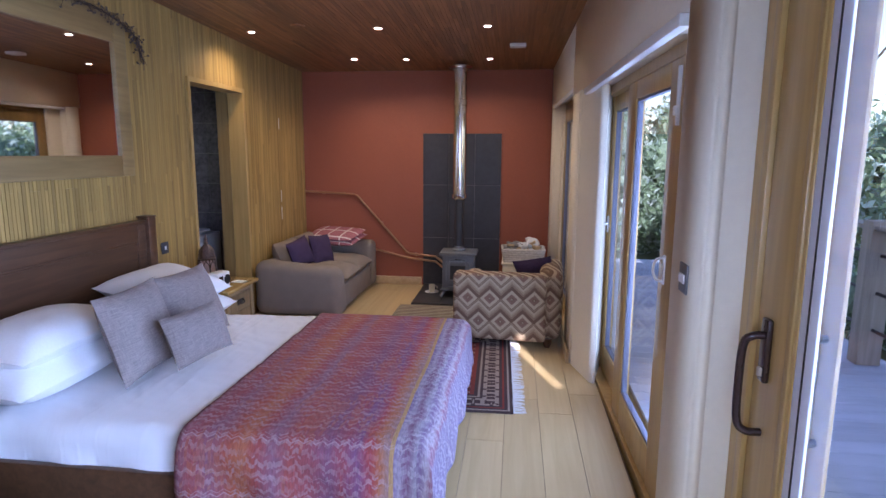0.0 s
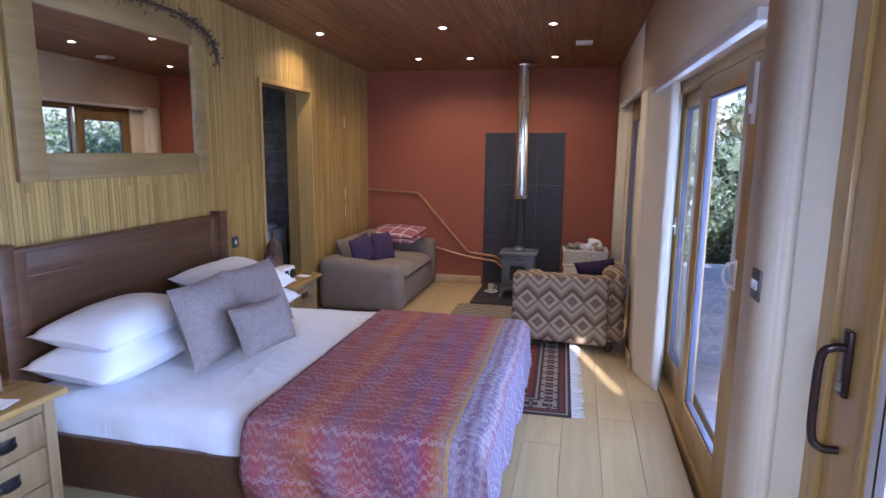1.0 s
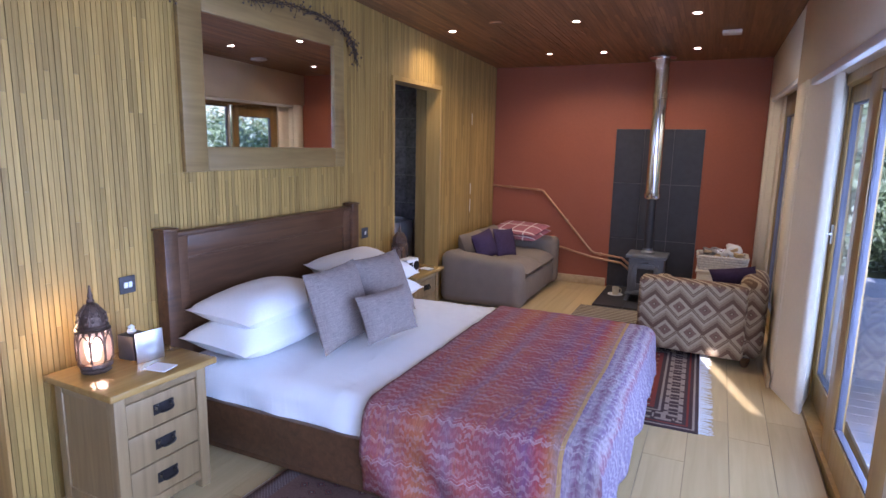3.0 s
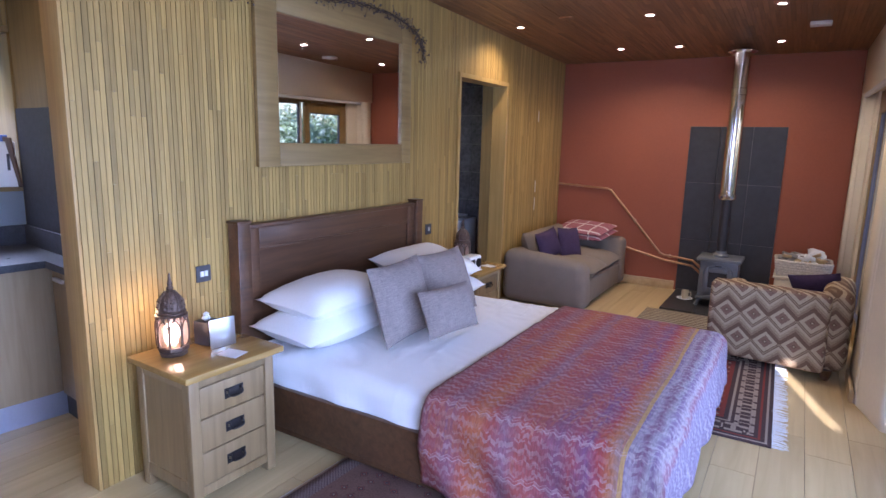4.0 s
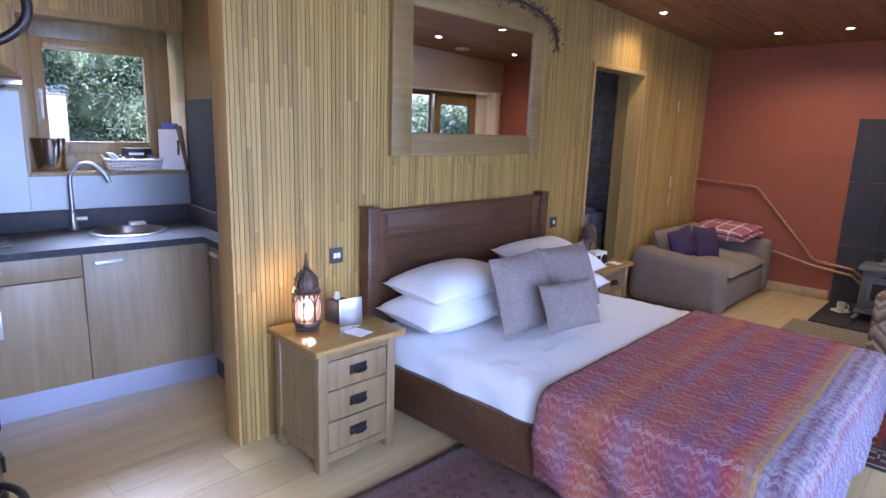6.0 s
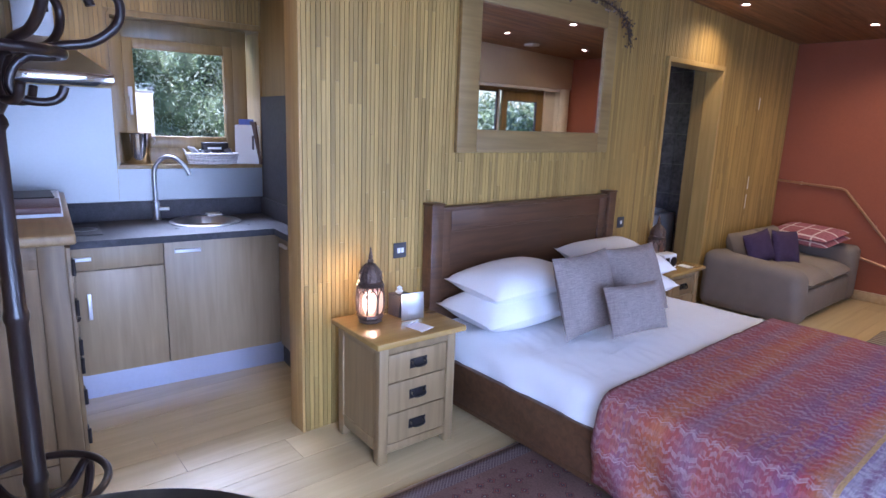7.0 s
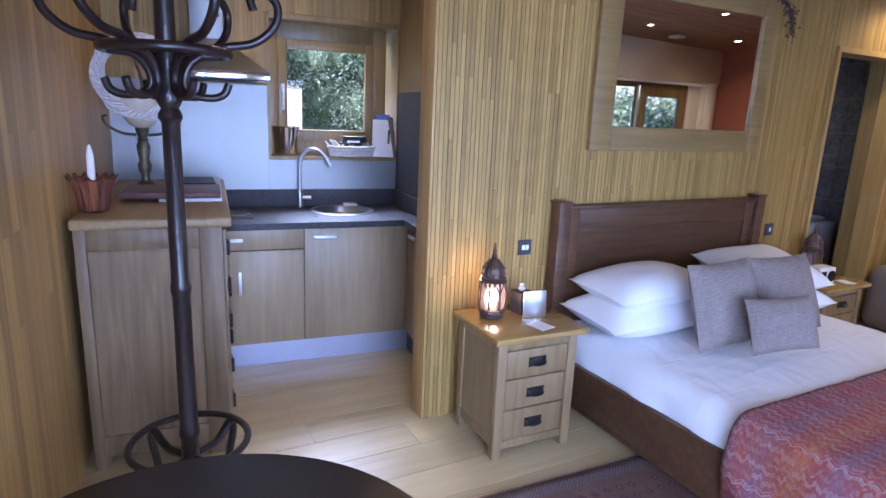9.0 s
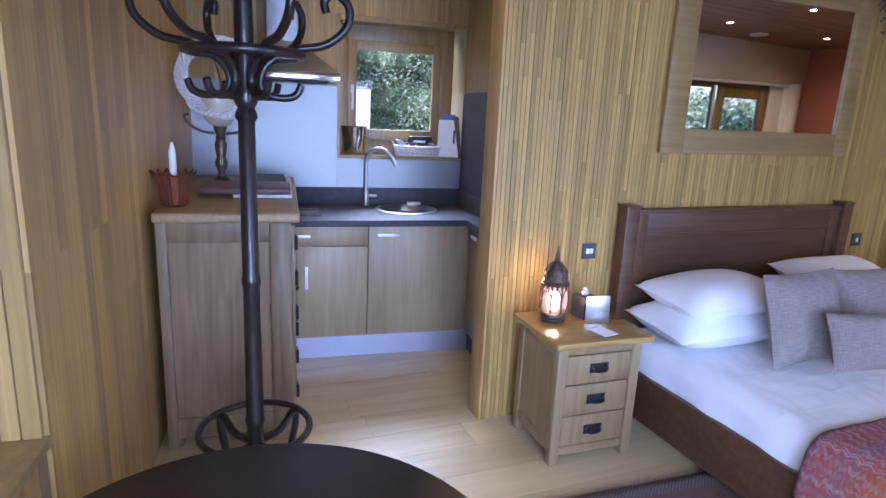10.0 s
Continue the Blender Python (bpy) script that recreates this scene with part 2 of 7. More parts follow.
# ---- patterned cloths (all in metres, by each mesh's own UV) ----
class Net:
    """Short forms for building a node tree."""

    def __init__(self, name):
        self.m, self.t, self.n, self.b, self.l = nodes_of(name)
        uv = self.n.new("ShaderNodeUVMap")
        sp = self.n.new("ShaderNodeSeparateXYZ")
        self.l.new(uv.outputs[0], sp.inputs[0])
        self.uv, self.u, self.v = uv.outputs[0], sp.outputs[0], sp.outputs[1]

    def put(self, sock, val):
        if isinstance(val, (int, float)):
            sock.default_value = val
        else:
            self.l.new(val, sock)

    def math(self, op, a, b=0.0, c=0.0):
        q = self.n.new("ShaderNodeMath")
        q.operation = op
        for i, v in enumerate((a, b, c)):
            self.put(q.inputs[i], v)
        return q.outputs[0]

    def ramp(self, fac, stops, hard=False):
        q = self.n.new("ShaderNodeValToRGB")
        q.color_ramp.interpolation = "CONSTANT" if hard else "LINEAR"
        e = q.color_ramp.elements
        while len(e) < len(stops):
            e.new(0.5)
        for k, (p, c) in zip(e, stops):
            k.position, k.color = p, rgb(c)
        self.l.new(fac, q.inputs[0])
        return q.outputs[0]

    def mix(self, fac, a, b, kind="MIX"):
        q = self.n.new("ShaderNodeMix")
        q.data_type, q.blend_type = "RGBA", kind
        self.put(q.inputs[0], fac)
        for i, v in ((6, a), (7, b)):
            if isinstance(v, tuple):
                q.inputs[i].default_value = rgb(v)
            else:
                self.l.new(v, q.inputs[i])
        return q.outputs[2]

    def vec(self, a, b, c=0.0):
        q = self.n.new("ShaderNodeCombineXYZ")
        for i, v in enumerate((a, b, c)):
            self.put(q.inputs[i], v)
        return q.outputs[0]

    def noise(self, vec, scale, detail=3):
        q = self.n.new("ShaderNodeTexNoise")
        q.inputs["Scale"].default_value, q.inputs["Detail"].default_value = scale, detail
        self.l.new(vec, q.inputs["Vector"])
        return q.outputs["Fac"]

    def white(self, vec):
        q = self.n.new("ShaderNodeTexWhiteNoise")
        q.noise_dimensions = "3D"
        self.l.new(vec, q.inputs["Vector"])
        return q.outputs["Value"]

    def done(self, colour, rough=0.95, height=None, strength=0.4, sheen=0.0):
        self.l.new(colour, self.b.inputs["Base Color"])
        self.b.inputs["Roughness"].default_value = rough
        self.b.inputs["Sheen Weight"].default_value = sheen
        self.b.inputs["Specular IOR Level"].default_value = 0.15
        if height is not None:
            bp = self.n.new("ShaderNodeBump")
            bp.inputs["Strength"].default_value, bp.inputs["Distance"].default_value = strength, 0.003
            self.l.new(height, bp.inputs["Height"]), self.l.new(bp.outputs[0], self.b.inputs["Normal"])
        return self.m


def throw_material():
    """Rows of small flame-like flecks and fine zigzags that run along the bed, in colour bands across it."""
    k = Net("zigzag_throw")
    zig = k.math("PINGPONG", k.u, 0.025)
    row = k.math("ADD", k.v, k.math("MULTIPLY", zig, 0.6))
    line = k.math("DIVIDE", row, 0.048)
    cell = k.math("FLOOR", line)
    part_of = k.math("FRACT", line)
    lane = k.math("FLOOR", k.math("DIVIDE", k.u, 0.0125))
    wide = k.math("FLOOR", k.math("DIVIDE", k.u, 0.038))
    bit = k.white(k.vec(cell, lane, 9.0))
    slow = k.noise(k.vec(k.math("MULTIPLY", k.u, 5.0), k.math("MULTIPLY", k.v, 2.2), 4.0), 1.0, 2)
    jump = k.math("MULTIPLY", k.math("SUBTRACT", k.white(k.vec(cell, wide, 7.0)), 0.5), 0.02)
    along = k.math("ADD", k.math("DIVIDE", k.u, 1.12), k.math("ADD", jump, k.math("MULTIPLY", k.math("SUBTRACT", slow, 0.5), 0.06)))
    band = k.ramp(along, [
        (0.0, (0.23, 0.10, 0.13)), (0.07, (0.31, 0.07, 0.07)), (0.13, (0.24, 0.10, 0.14)), (0.20, (0.37, 0.085, 0.05)), (0.25, (0.41, 0.135, 0.06)), (0.30, (0.34, 0.07, 0.06)),
        (0.36, (0.25, 0.12, 0.17)), (0.42, (0.35, 0.08, 0.07)), (0.50, (0.29, 0.075, 0.09)), (0.56, (0.21, 0.085, 0.15)), (0.62, (0.31, 0.065, 0.08)), (0.67, (0.19, 0.085, 0.18)),
        (0.71, (0.36, 0.055, 0.06)), (0.745, (0.42, 0.15, 0.06)), (0.775, (0.34, 0.20, 0.17))])
    foot = k.ramp(along, [(0.79, (0.21, 0.16, 0.30)), (0.82, (0.36, 0.32, 0.40)), (0.845, (0.20, 0.10, 0.18)), (0.87, (0.33, 0.31, 0.36)), (0.895, (0.19, 0.13, 0.24)), (0.92, (0.38, 0.33, 0.37)), (0.945, (0.27, 0.12, 0.17)), (0.97, (0.24, 0.21, 0.31))])
    edge = k.math("ADD", k.math("DIVIDE", k.u, 1.12), k.math("MULTIPLY", zig, 0.12))
    is_foot = k.math("GREATER_THAN", edge, 0.798)
    col = k.mix(is_foot, band, foot)
    tongue = k.math("GREATER_THAN", k.math("SINE", k.math("MULTIPLY", k.math("ADD", part_of, k.math("MULTIPLY", k.math("SUBTRACT", bit, 0.5), 0.6)), 6.2832)), 0.2)
    pale = k.mix(is_foot, (0.46, 0.33, 0.34), (0.52, 0.48, 0.52))
    strength = k.ramp(k.noise(k.vec(k.math("MULTIPLY", k.u, 9.0), k.math("MULTIPLY", cell, 0.9), 2.0), 1.0, 2), [(0.35, (0.08, 0.08, 0.08)), (0.62, (0.50, 0.50, 0.50))])
    col = k.mix(k.math("MULTIPLY", tongue, strength), col, pale)
    warm = k.math("MULTIPLY", k.math("GREATER_THAN", k.math("ADD", slow, k.math("MULTIPLY", k.math("SUBTRACT", bit, 0.5), 0.16)), 0.60), k.math("LESS_THAN", edge, 0.785))
    col = k.mix(k.math("MULTIPLY", warm, 0.34), col, (0.43, 0.13, 0.05))
    col = k.mix(k.math("MULTIPLY", k.math("LESS_THAN", k.math("ABSOLUTE", k.math("SUBTRACT", edge, 0.793)), 0.007), 0.8), col, (0.52, 0.33, 0.11))
    soft = k.noise(k.vec(k.math("MULTIPLY", k.u, 150.0), k.math("MULTIPLY", row, 30.0)), 1.0, 2)
    col = k.mix(0.6, col, k.ramp(soft, [(0.25, (0.5, 0.5, 0.55)), (0.55, (1.0, 1.0, 1.0)), (0.8, (1.45, 1.4, 1.4))]), "MULTIPLY")
    fifth = k.math("LESS_THAN", k.math("FRACT", k.math("DIVIDE", k.math("ADD", cell, 0.5), 5.0)), 0.2)
    third = k.math("LESS_THAN", k.math("FRACT", k.math("DIVIDE", k.math("ADD", cell, 0.5), 2.5)), 0.25)
    one = k.math("LESS_THAN", k.math("ABSOLUTE", k.math("SUBTRACT", part_of, 0.30)), 0.04)
    two = k.math("LESS_THAN", k.math("ABSOLUTE", k.math("SUBTRACT", part_of, 0.60)), 0.03)
    col = k.mix(k.math("MULTIPLY", k.math("MULTIPLY", fifth, k.math("MAXIMUM", one, two)), 0.3), col, (0.60, 0.47, 0.47))
    col = k.mix(k.math("MULTIPLY", k.math("MULTIPLY", third, one), 0.22), col, (0.55, 0.40, 0.42))
    col = k.mix(0.13, col, (0.34, 0.18, 0.16))
    return k.done(col, 0.95, k.math("ADD", soft, k.math("MULTIPLY", bit, 0.4)), 0.45)


def kilim_material():
    """Rows of stepped diamonds between dark and light zigzags."""
    k = Net("kilim_upholstery")
    ca = k.math("PINGPONG", k.math("ADD", k.math("DIVIDE", k.u, 0.185), 0.46), 0.5)
    turn = k.math("ADD", k.math("DIVIDE", k.v, 0.39), 0.923)
    cb = k.math("PINGPONG", turn, 0.5)
    n = k.noise(k.uv, 90, 3)
    rising = k.math("LESS_THAN", k.math("FRACT", turn), 0.5)
    e = k.math("ADD", ca, k.math("MULTIPLY", cb, 2.2))
    e = k.math("ADD", k.math("MULTIPLY", rising, e), k.math("MULTIPLY", k.math("SUBTRACT", 1.0, rising), k.math("SUBTRACT", 1.6, e)))
    e = k.math("DIVIDE", k.math("ADD", e, k.math("MULTIPLY", k.math("SUBTRACT", n, 0.5), 0.05)), 1.6)
    tan, cream, brown, rose, dim = (0.32, 0.24, 0.155), (0.405, 0.315, 0.21), (0.150, 0.092, 0.058), (0.205, 0.125, 0.085), (0.24, 0.165, 0.105)
    col = k.ramp(e, [(0.0, cream), (0.025, brown), (0.06, rose), (0.165, cream), (0.275, brown), (0.40, dim), (0.47, tan), (0.55, cream),
                     (0.625, brown), (0.655, tan), (0.685, brown), (0.715, cream), (0.835, rose), (0.945, brown), (0.975, cream)], True)
    col = k.mix(0.40, col, k.ramp(n, [(0.3, (0.65, 0.65, 0.65)), (0.7, (1.3, 1.3, 1.3))]), "MULTIPLY")
    return k.done(col, 0.95, n, 0.4)


def rug_material(name, w, h, field, motif):
    """A bordered rug w by h: dark guards, a border of pale blocks, a red field with small figures."""
    k = Net(name)
    eu, ev = k.math("MINIMUM", k.u, k.math("SUBTRACT", w, k.u)), k.math("MINIMUM", k.v, k.math("SUBTRACT", h, k.v))
    e = k.math("MINIMUM", eu, ev)
    dark, cream = (0.072, 0.046, 0.044), motif
    bands = k.ramp(k.math("DIVIDE", e, 0.5), [(0.0, dark), (0.04, cream), (0.07, dark), (0.11, field), (0.14, dark), (0.44, cream), (0.47, dark), (0.52, field)], True)
    cell = k.math("MULTIPLY", k.math("PINGPONG", k.math("ADD", k.u, k.v), 0.05), 20.0)
    cell2 = k.math("MULTIPLY", k.math("PINGPONG", k.math("SUBTRACT", k.u, k.v), 0.05), 20.0)
    in_border = k.math("MULTIPLY", k.math("GREATER_THAN", e, 0.078), k.math("LESS_THAN", e, 0.216))
    side = k.math("LESS_THAN", eu, ev)
    run = k.math("ADD", k.math("MULTIPLY", side, k.v), k.math("MULTIPLY", k.math("SUBTRACT", 1.0, side), k.u))
    q, a = k.math("FRACT", k.math("DIVIDE", run, 0.12)), k.math("DIVIDE", k.math("SUBTRACT", e, 0.078), 0.138)
    qa, aa = k.math("ABSOLUTE", k.math("SUBTRACT", q, 0.5)), k.math("ABSOLUTE", k.math("SUBTRACT", a, 0.5))
    uprights = k.math("MULTIPLY", k.math("LESS_THAN", qa, 0.40), k.math("MULTIPLY", k.math("GREATER_THAN", aa, 0.20), k.math("LESS_THAN", aa, 0.40)))
    bridge = k.math("MULTIPLY", k.math("LESS_THAN", qa, 0.12), k.math("LESS_THAN", aa, 0.3))
    dots = k.math("MULTIPLY", k.math("GREATER_THAN", qa, 0.455), k.math("LESS_THAN", aa, 0.25))
    letters = k.math("MAXIMUM", k.math("MAXIMUM", uprights, bridge), dots)
    col = k.mix(k.math("MULTIPLY", in_border, letters), bands, cream)
    small = k.math("GREATER_THAN", k.math("ADD", cell, cell2), 1.55)
    inside = k.math("GREATER_THAN", e, 0.26)
    col = k.mix(k.math("MULTIPLY", inside, small), col, dark)
    tiny = k.math("LESS_THAN", k.math("ADD", cell, cell2), 0.35)
    col = k.mix(k.math("MULTIPLY", inside, tiny), col, cream)
    n = k.noise(k.uv, 120, 3)
    col = k.mix(0.5, col, k.ramp(n, [(0.3, (0.6, 0.6, 0.6)), (0.7, (1.35, 1.35, 1.35))]), "MULTIPLY")
    return k.done(col, 1.0, n, 0.6)


def mat_rug_material(name, w, h, field, fleck):
    """A dark rug: a fine lattice in its border, small figures in the field, a thin pale selvedge."""
    k = Net(name)
    e = k.math("MINIMUM", k.math("MINIMUM", k.u, k.math("SUBTRACT", w, k.u)), k.math("MINIMUM", k.v, k.math("SUBTRACT", h, k.v)))
    n = k.noise(k.uv, 110, 3)
    a = k.math("PINGPONG", k.math("DIVIDE", k.math("ADD", k.u, k.v), 0.0095), 1.0)
    b = k.math("PINGPONG", k.math("DIVIDE", k.math("SUBTRACT", k.u, k.v), 0.0095), 1.0)
    lattice = k.math("LESS_THAN", k.math("MINIMUM", a, b), 0.34)
    big = k.noise(k.uv, 5, 2)
    base = k.ramp(big, [(0.3, tuple(c * 0.85 for c in field)), (0.7, tuple(c * 1.2 for c in field))])
    border = k.math("LESS_THAN", e, 0.10)
    col = k.mix(k.math("MULTIPLY", border, 0.7), base, (0.085, 0.06, 0.075))
    col = k.mix(k.math("MULTIPLY", k.math("MULTIPLY", border, lattice), 0.8), col, fleck)
    ca, cb = k.math("SUBTRACT", k.math("FRACT", k.math("DIVIDE", k.u, 0.07)), 0.5), k.math("SUBTRACT", k.math("FRACT", k.math("DIVIDE", k.math("ADD", k.v, k.math("MULTIPLY", k.math("FLOOR", k.math("DIVIDE", k.u, 0.07)), 0.033)), 0.07)), 0.5)
    dist = k.math("ADD", k.math("ADD", k.math("ABSOLUTE", ca), k.math("ABSOLUTE", cb)), k.math("MULTIPLY", k.math("SUBTRACT", k.noise(k.uv, 45, 2), 0.5), 0.35))
    flower = k.ramp(dist, [(0.0, (0.34, 0.27, 0.20)), (0.07, (0.055, 0.035, 0.05)), (0.19, (0.20, 0.06, 0.05)), (0.29, (0.07, 0.045, 0.05)), (0.36, (0.0, 0.0, 0.0))], True)
    inside = k.math("MULTIPLY", k.math("GREATER_THAN", e, 0.12), k.math("LESS_THAN", dist, 0.36))
    keep = k.math("GREATER_THAN", k.white(k.vec(k.math("FLOOR", k.math("DIVIDE", k.u, 0.07)), k.math("FLOOR", k.math("DIVIDE", k.math("ADD", k.v, k.math("MULTIPLY", k.math("FLOOR", k.math("DIVIDE", k.u, 0.07)), 0.033)), 0.07)), 3.0)), 0.3)
    col = k.mix(k.math("MULTIPLY", k.math("MULTIPLY", inside, keep), 0.75), col, flower)
    col = k.mix(k.math("LESS_THAN", e, 0.012), col, tuple(c * 2.2 for c in fleck))
    col = k.mix(0.5, col, k.ramp(n, [(0.3, (0.6, 0.6, 0.6)), (0.7, (1.35, 1.35, 1.35))]), "MULTIPLY")
    return k.done(col, 1.0, n, 0.6)


def check_material(name, base, line, p, wline):
    k = Net(name)
    g = k.math("MAXIMUM", k.math("LESS_THAN", k.math("PINGPONG", k.u, p), wline), k.math("LESS_THAN", k.math("PINGPONG", k.v, p), wline))
    n = k.noise(k.uv, 60, 3)
    col = k.mix(g, k.ramp(n, [(0.3, tuple(c * 0.7 for c in base)), (0.7, tuple(c * 1.25 for c in base))]), line)
    return k.done(col, 0.95, n, 0.5)


def stripe_material(name, a, b, p):
    k = Net(name)
    n = k.noise(k.uv, 70, 3)
    col = k.mix(k.math("GREATER_THAN", k.math("PINGPONG", k.v, p), p * 0.5), a, b)
    col = k.mix(0.4, col, k.ramp(n, [(0.3, (0.6, 0.6, 0.6)), (0.7, (1.3, 1.3, 1.3))]), "MULTIPLY")
    return k.done(col, 1.0, n, 0.5)


def weave_material(name, colour, slub=0.35):
    """A coarse weave with slubs along both threads."""
    k = Net(name)
    w = k.noise(k.vec(k.math("MULTIPLY", k.u, 18.0), k.math("MULTIPLY", k.v, 330.0)), 1.0, 3)
    h = k.noise(k.vec(k.math("MULTIPLY", k.u, 330.0), k.math("MULTIPLY", k.v, 18.0)), 1.0, 3)
    s = k.math("ADD", k.math("MULTIPLY", w, 0.6), k.math("MULTIPLY", h, 0.4))
    col = k.ramp(s, [(0.36, tuple(c * (1 - slub) for c in colour)), (0.64, tuple(c * (1 + slub) for c in colour))])
    return k.done(col, 0.95, s, 0.5)


M_THROW, M_KILIM = throw_material(), kilim_material()
M_RUG = rug_material("persian_rug", 1.10, 1.62, (0.20, 0.045, 0.035), (0.31, 0.245, 0.195))
M_RUG_DARK = mat_rug_material("dark_rug", 1.35, 1.77, (0.17, 0.098, 0.078), (0.25, 0.19, 0.17))
M_CHECK = check_material("pink_check_wool", (0.33, 0.125, 0.15), (0.66, 0.55, 0.53), 0.085, 0.009)
M_MAT = stripe_material("striped_mat", (0.36, 0.31, 0.24), (0.13, 0.10, 0.08), 0.028)
M_GREY = weave_material("grey_slub_cloth", (0.25, 0.207, 0.192), 0.28)
M_PURPLE = weave_material("aubergine_cloth", (0.055, 0.035, 0.07), 0.25)
M_STOVE = plain("grey_stove_enamel", (0.16, 0.17, 0.19), 0.4, 0.2, vary=0.1)
M_COPPER = plain("copper_pipe", (0.52, 0.30, 0.17), 0.35, 0.8, vary=0.15)
M_WHITE = plain("white_plastic", (0.75, 0.75, 0.76), 0.4, vary=0.03)
M_CREAM = plain("cream_paint", (0.62, 0.55, 0.42), 0.6, vary=0.08)
M_PAPER = plain("white_paper", (0.78, 0.78, 0.78), 0.9, vary=0.04)
M_WICKER = plain("white_wicker", (0.55, 0.50, 0.44), 0.8, vary=0.35, scale=60, bump=0.8, bump_scale=90)
M_SPLASH = plain("satin_steel_sheet", (0.31, 0.317, 0.325), 0.44, 0.9, vary=0.03, scale=3)
# lavender cast: the blue daylight it mirrors is put into the colour
M_PLINTH = plain("satin_aluminium_plinth", (0.48, 0.50, 0.62), 0.38, 0.7, vary=0.05, scale=3)
# edge strip: outdoor light on it is put into this brighter colour
M_ALU = plain("pale_blue_aluminium", (0.70, 0.74, 0.86), 0.4, 0.1, vary=0.04)
# same aluminium, dimmed in colour against the daylight on the rebates
M_REBATE = plain("lavender_grey_aluminium", (0.13, 0.135, 0.18), 0.5, 0.2, vary=0.05)
M_BRONZE_DARK = plain("dark_brown_enamel", (0.030, 0.015, 0.014), 0.25, vary=0.15, coat=0.3)
M_TILE = plain("dark_bathroom_tile", (0.100, 0.083, 0.094), 0.35, vary=0.75, scale=7, bump_scale=25)
M_GROUT = plain("pale_grout", (0.22, 0.20, 0.18), 0.9)
M_UNIT = wood("kitchen_oak_veneer", (0.29, 0.205, 0.115), (0.40, 0.295, 0.175), (30, 30, 2.2), 0.4, 0.05)
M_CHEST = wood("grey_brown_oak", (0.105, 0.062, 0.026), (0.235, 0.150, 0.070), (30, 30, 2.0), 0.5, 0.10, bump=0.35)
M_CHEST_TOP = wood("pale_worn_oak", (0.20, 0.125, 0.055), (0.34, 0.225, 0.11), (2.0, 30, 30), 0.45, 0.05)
M_BRONZE = plain("aged_bronze", (0.13, 0.105, 0.07), 0.45, 0.7, vary=0.3, scale=40)
M_LANTERN = plain("rusty_pierced_metal", (0.13, 0.085, 0.065), 0.5, 0.6, vary=0.5, scale=60, bump=0.8, bump_scale=150)
M_AMBER = glass("amber_glass", (0.72, 0.36, 0.24), 0.12)
M_AMBER.node_tree.nodes["Principled BSDF"].inputs["Transmission Weight"].default_value = 0.92
M_FROST = glass("rose_frosted_glass", (0.93, 0.68, 0.62), 0.42)
M_LEATHER = plain("dark_brown_leather", (0.10, 0.04, 0.035), 0.4, vary=0.2, bump=0.3, bump_scale=200)
M_RATTAN = plain("whitewashed_wicker", (0.66, 0.62, 0.60), 0.85, vary=0.25, scale=50, bump=0.5, bump_scale=100)
M_TWIG = plain("dark_twig", (0.05, 0.03, 0.022), 0.8, vary=0.3)
M_BERRY = plain("dark_berries", (0.10, 0.07, 0.06), 0.5, vary=0.4, scale=40)
M_SHADE = plain("cream_glass_shade", (0.55, 0.47, 0.36), 0.3, vary=0.12, scale=12, coat=0.3)
M_WAX = plain("white_wax", (0.80, 0.78, 0.74), 0.5, vary=0.02)


def rumpled(name, colour):
    """Cotton with soft long creases and a fine weave."""
    m, t, n, b, l = nodes_of(name)
    tc, mp = n.new("ShaderNodeTexCoord"), n.new("ShaderNodeMapping")
    mp.inputs["Scale"].default_value, mp.inputs["Rotation"].default_value = (17.0, 2.0, 4.0), (0, 0, 0.35)
    l.new(tc.outputs["Object"], mp.inputs["Vector"])
    fold, weave = n.new("ShaderNodeTexNoise"), n.new("ShaderNodeTexNoise")
    fold.noise_type = "RIDGED_MULTIFRACTAL"
    fold.inputs["Scale"].default_value, fold.inputs["Detail"].default_value, fold.inputs["Distortion"].default_value = 1.0, 2.0, 0.7
    weave.inputs["Scale"].default_value = 160
    l.new(mp.outputs[0], fold.inputs["Vector"]), l.new(tc.outputs["Object"], weave.inputs["Vector"])
    b1, b2 = n.new("ShaderNodeBump"), n.new("ShaderNodeBump")
    b1.inputs["Strength"].default_value, b1.inputs["Distance"].default_value = 0.3, 0.018
    b2.inputs["Strength"].default_value, b2.inputs["Distance"].default_value = 0.12, 0.002
    l.new(fold.outputs["Fac"], b1.inputs["Height"]), l.new(weave.outputs["Fac"], b2.inputs["Height"])
    l.new(b1.outputs[0], b2.inputs["Normal"]), l.new(b2.outputs[0], b.inputs["Normal"])
    b.inputs["Base Color"].default_value, b.inputs["Roughness"].default_value = rgb(colour), 0.85
    return m


M_DUVET = rumpled("rumpled_cotton", (0.83, 0.83, 0.85))
M_TABLE = plain("black_table_lacquer", (0.026, 0.016, 0.014), 0.34, vary=0.25, scale=12, bump=0.05, bump_scale=200)
M_HANDLE = plain("pale_satin_metal", (0.80, 0.80, 0.83), 0.4, 0.5, vary=0.03)
M_LAMP = glowing("lamp_lens", (1.0, 0.90, 0.74), 28.0)
M_BULB = glowing("lantern_bulb", (1.0, 0.72, 0.45), 11.0)
M_BARK = plain("bark", (0.09, 0.07, 0.05), 0.9, vary=0.4, scale=10, bump=0.6, bump_scale=30)
# paler and bluer than foliage: sky sheen and haze put into the colour
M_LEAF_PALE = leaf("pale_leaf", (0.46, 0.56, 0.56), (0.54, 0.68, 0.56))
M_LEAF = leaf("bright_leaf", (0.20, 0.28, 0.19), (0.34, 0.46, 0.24))
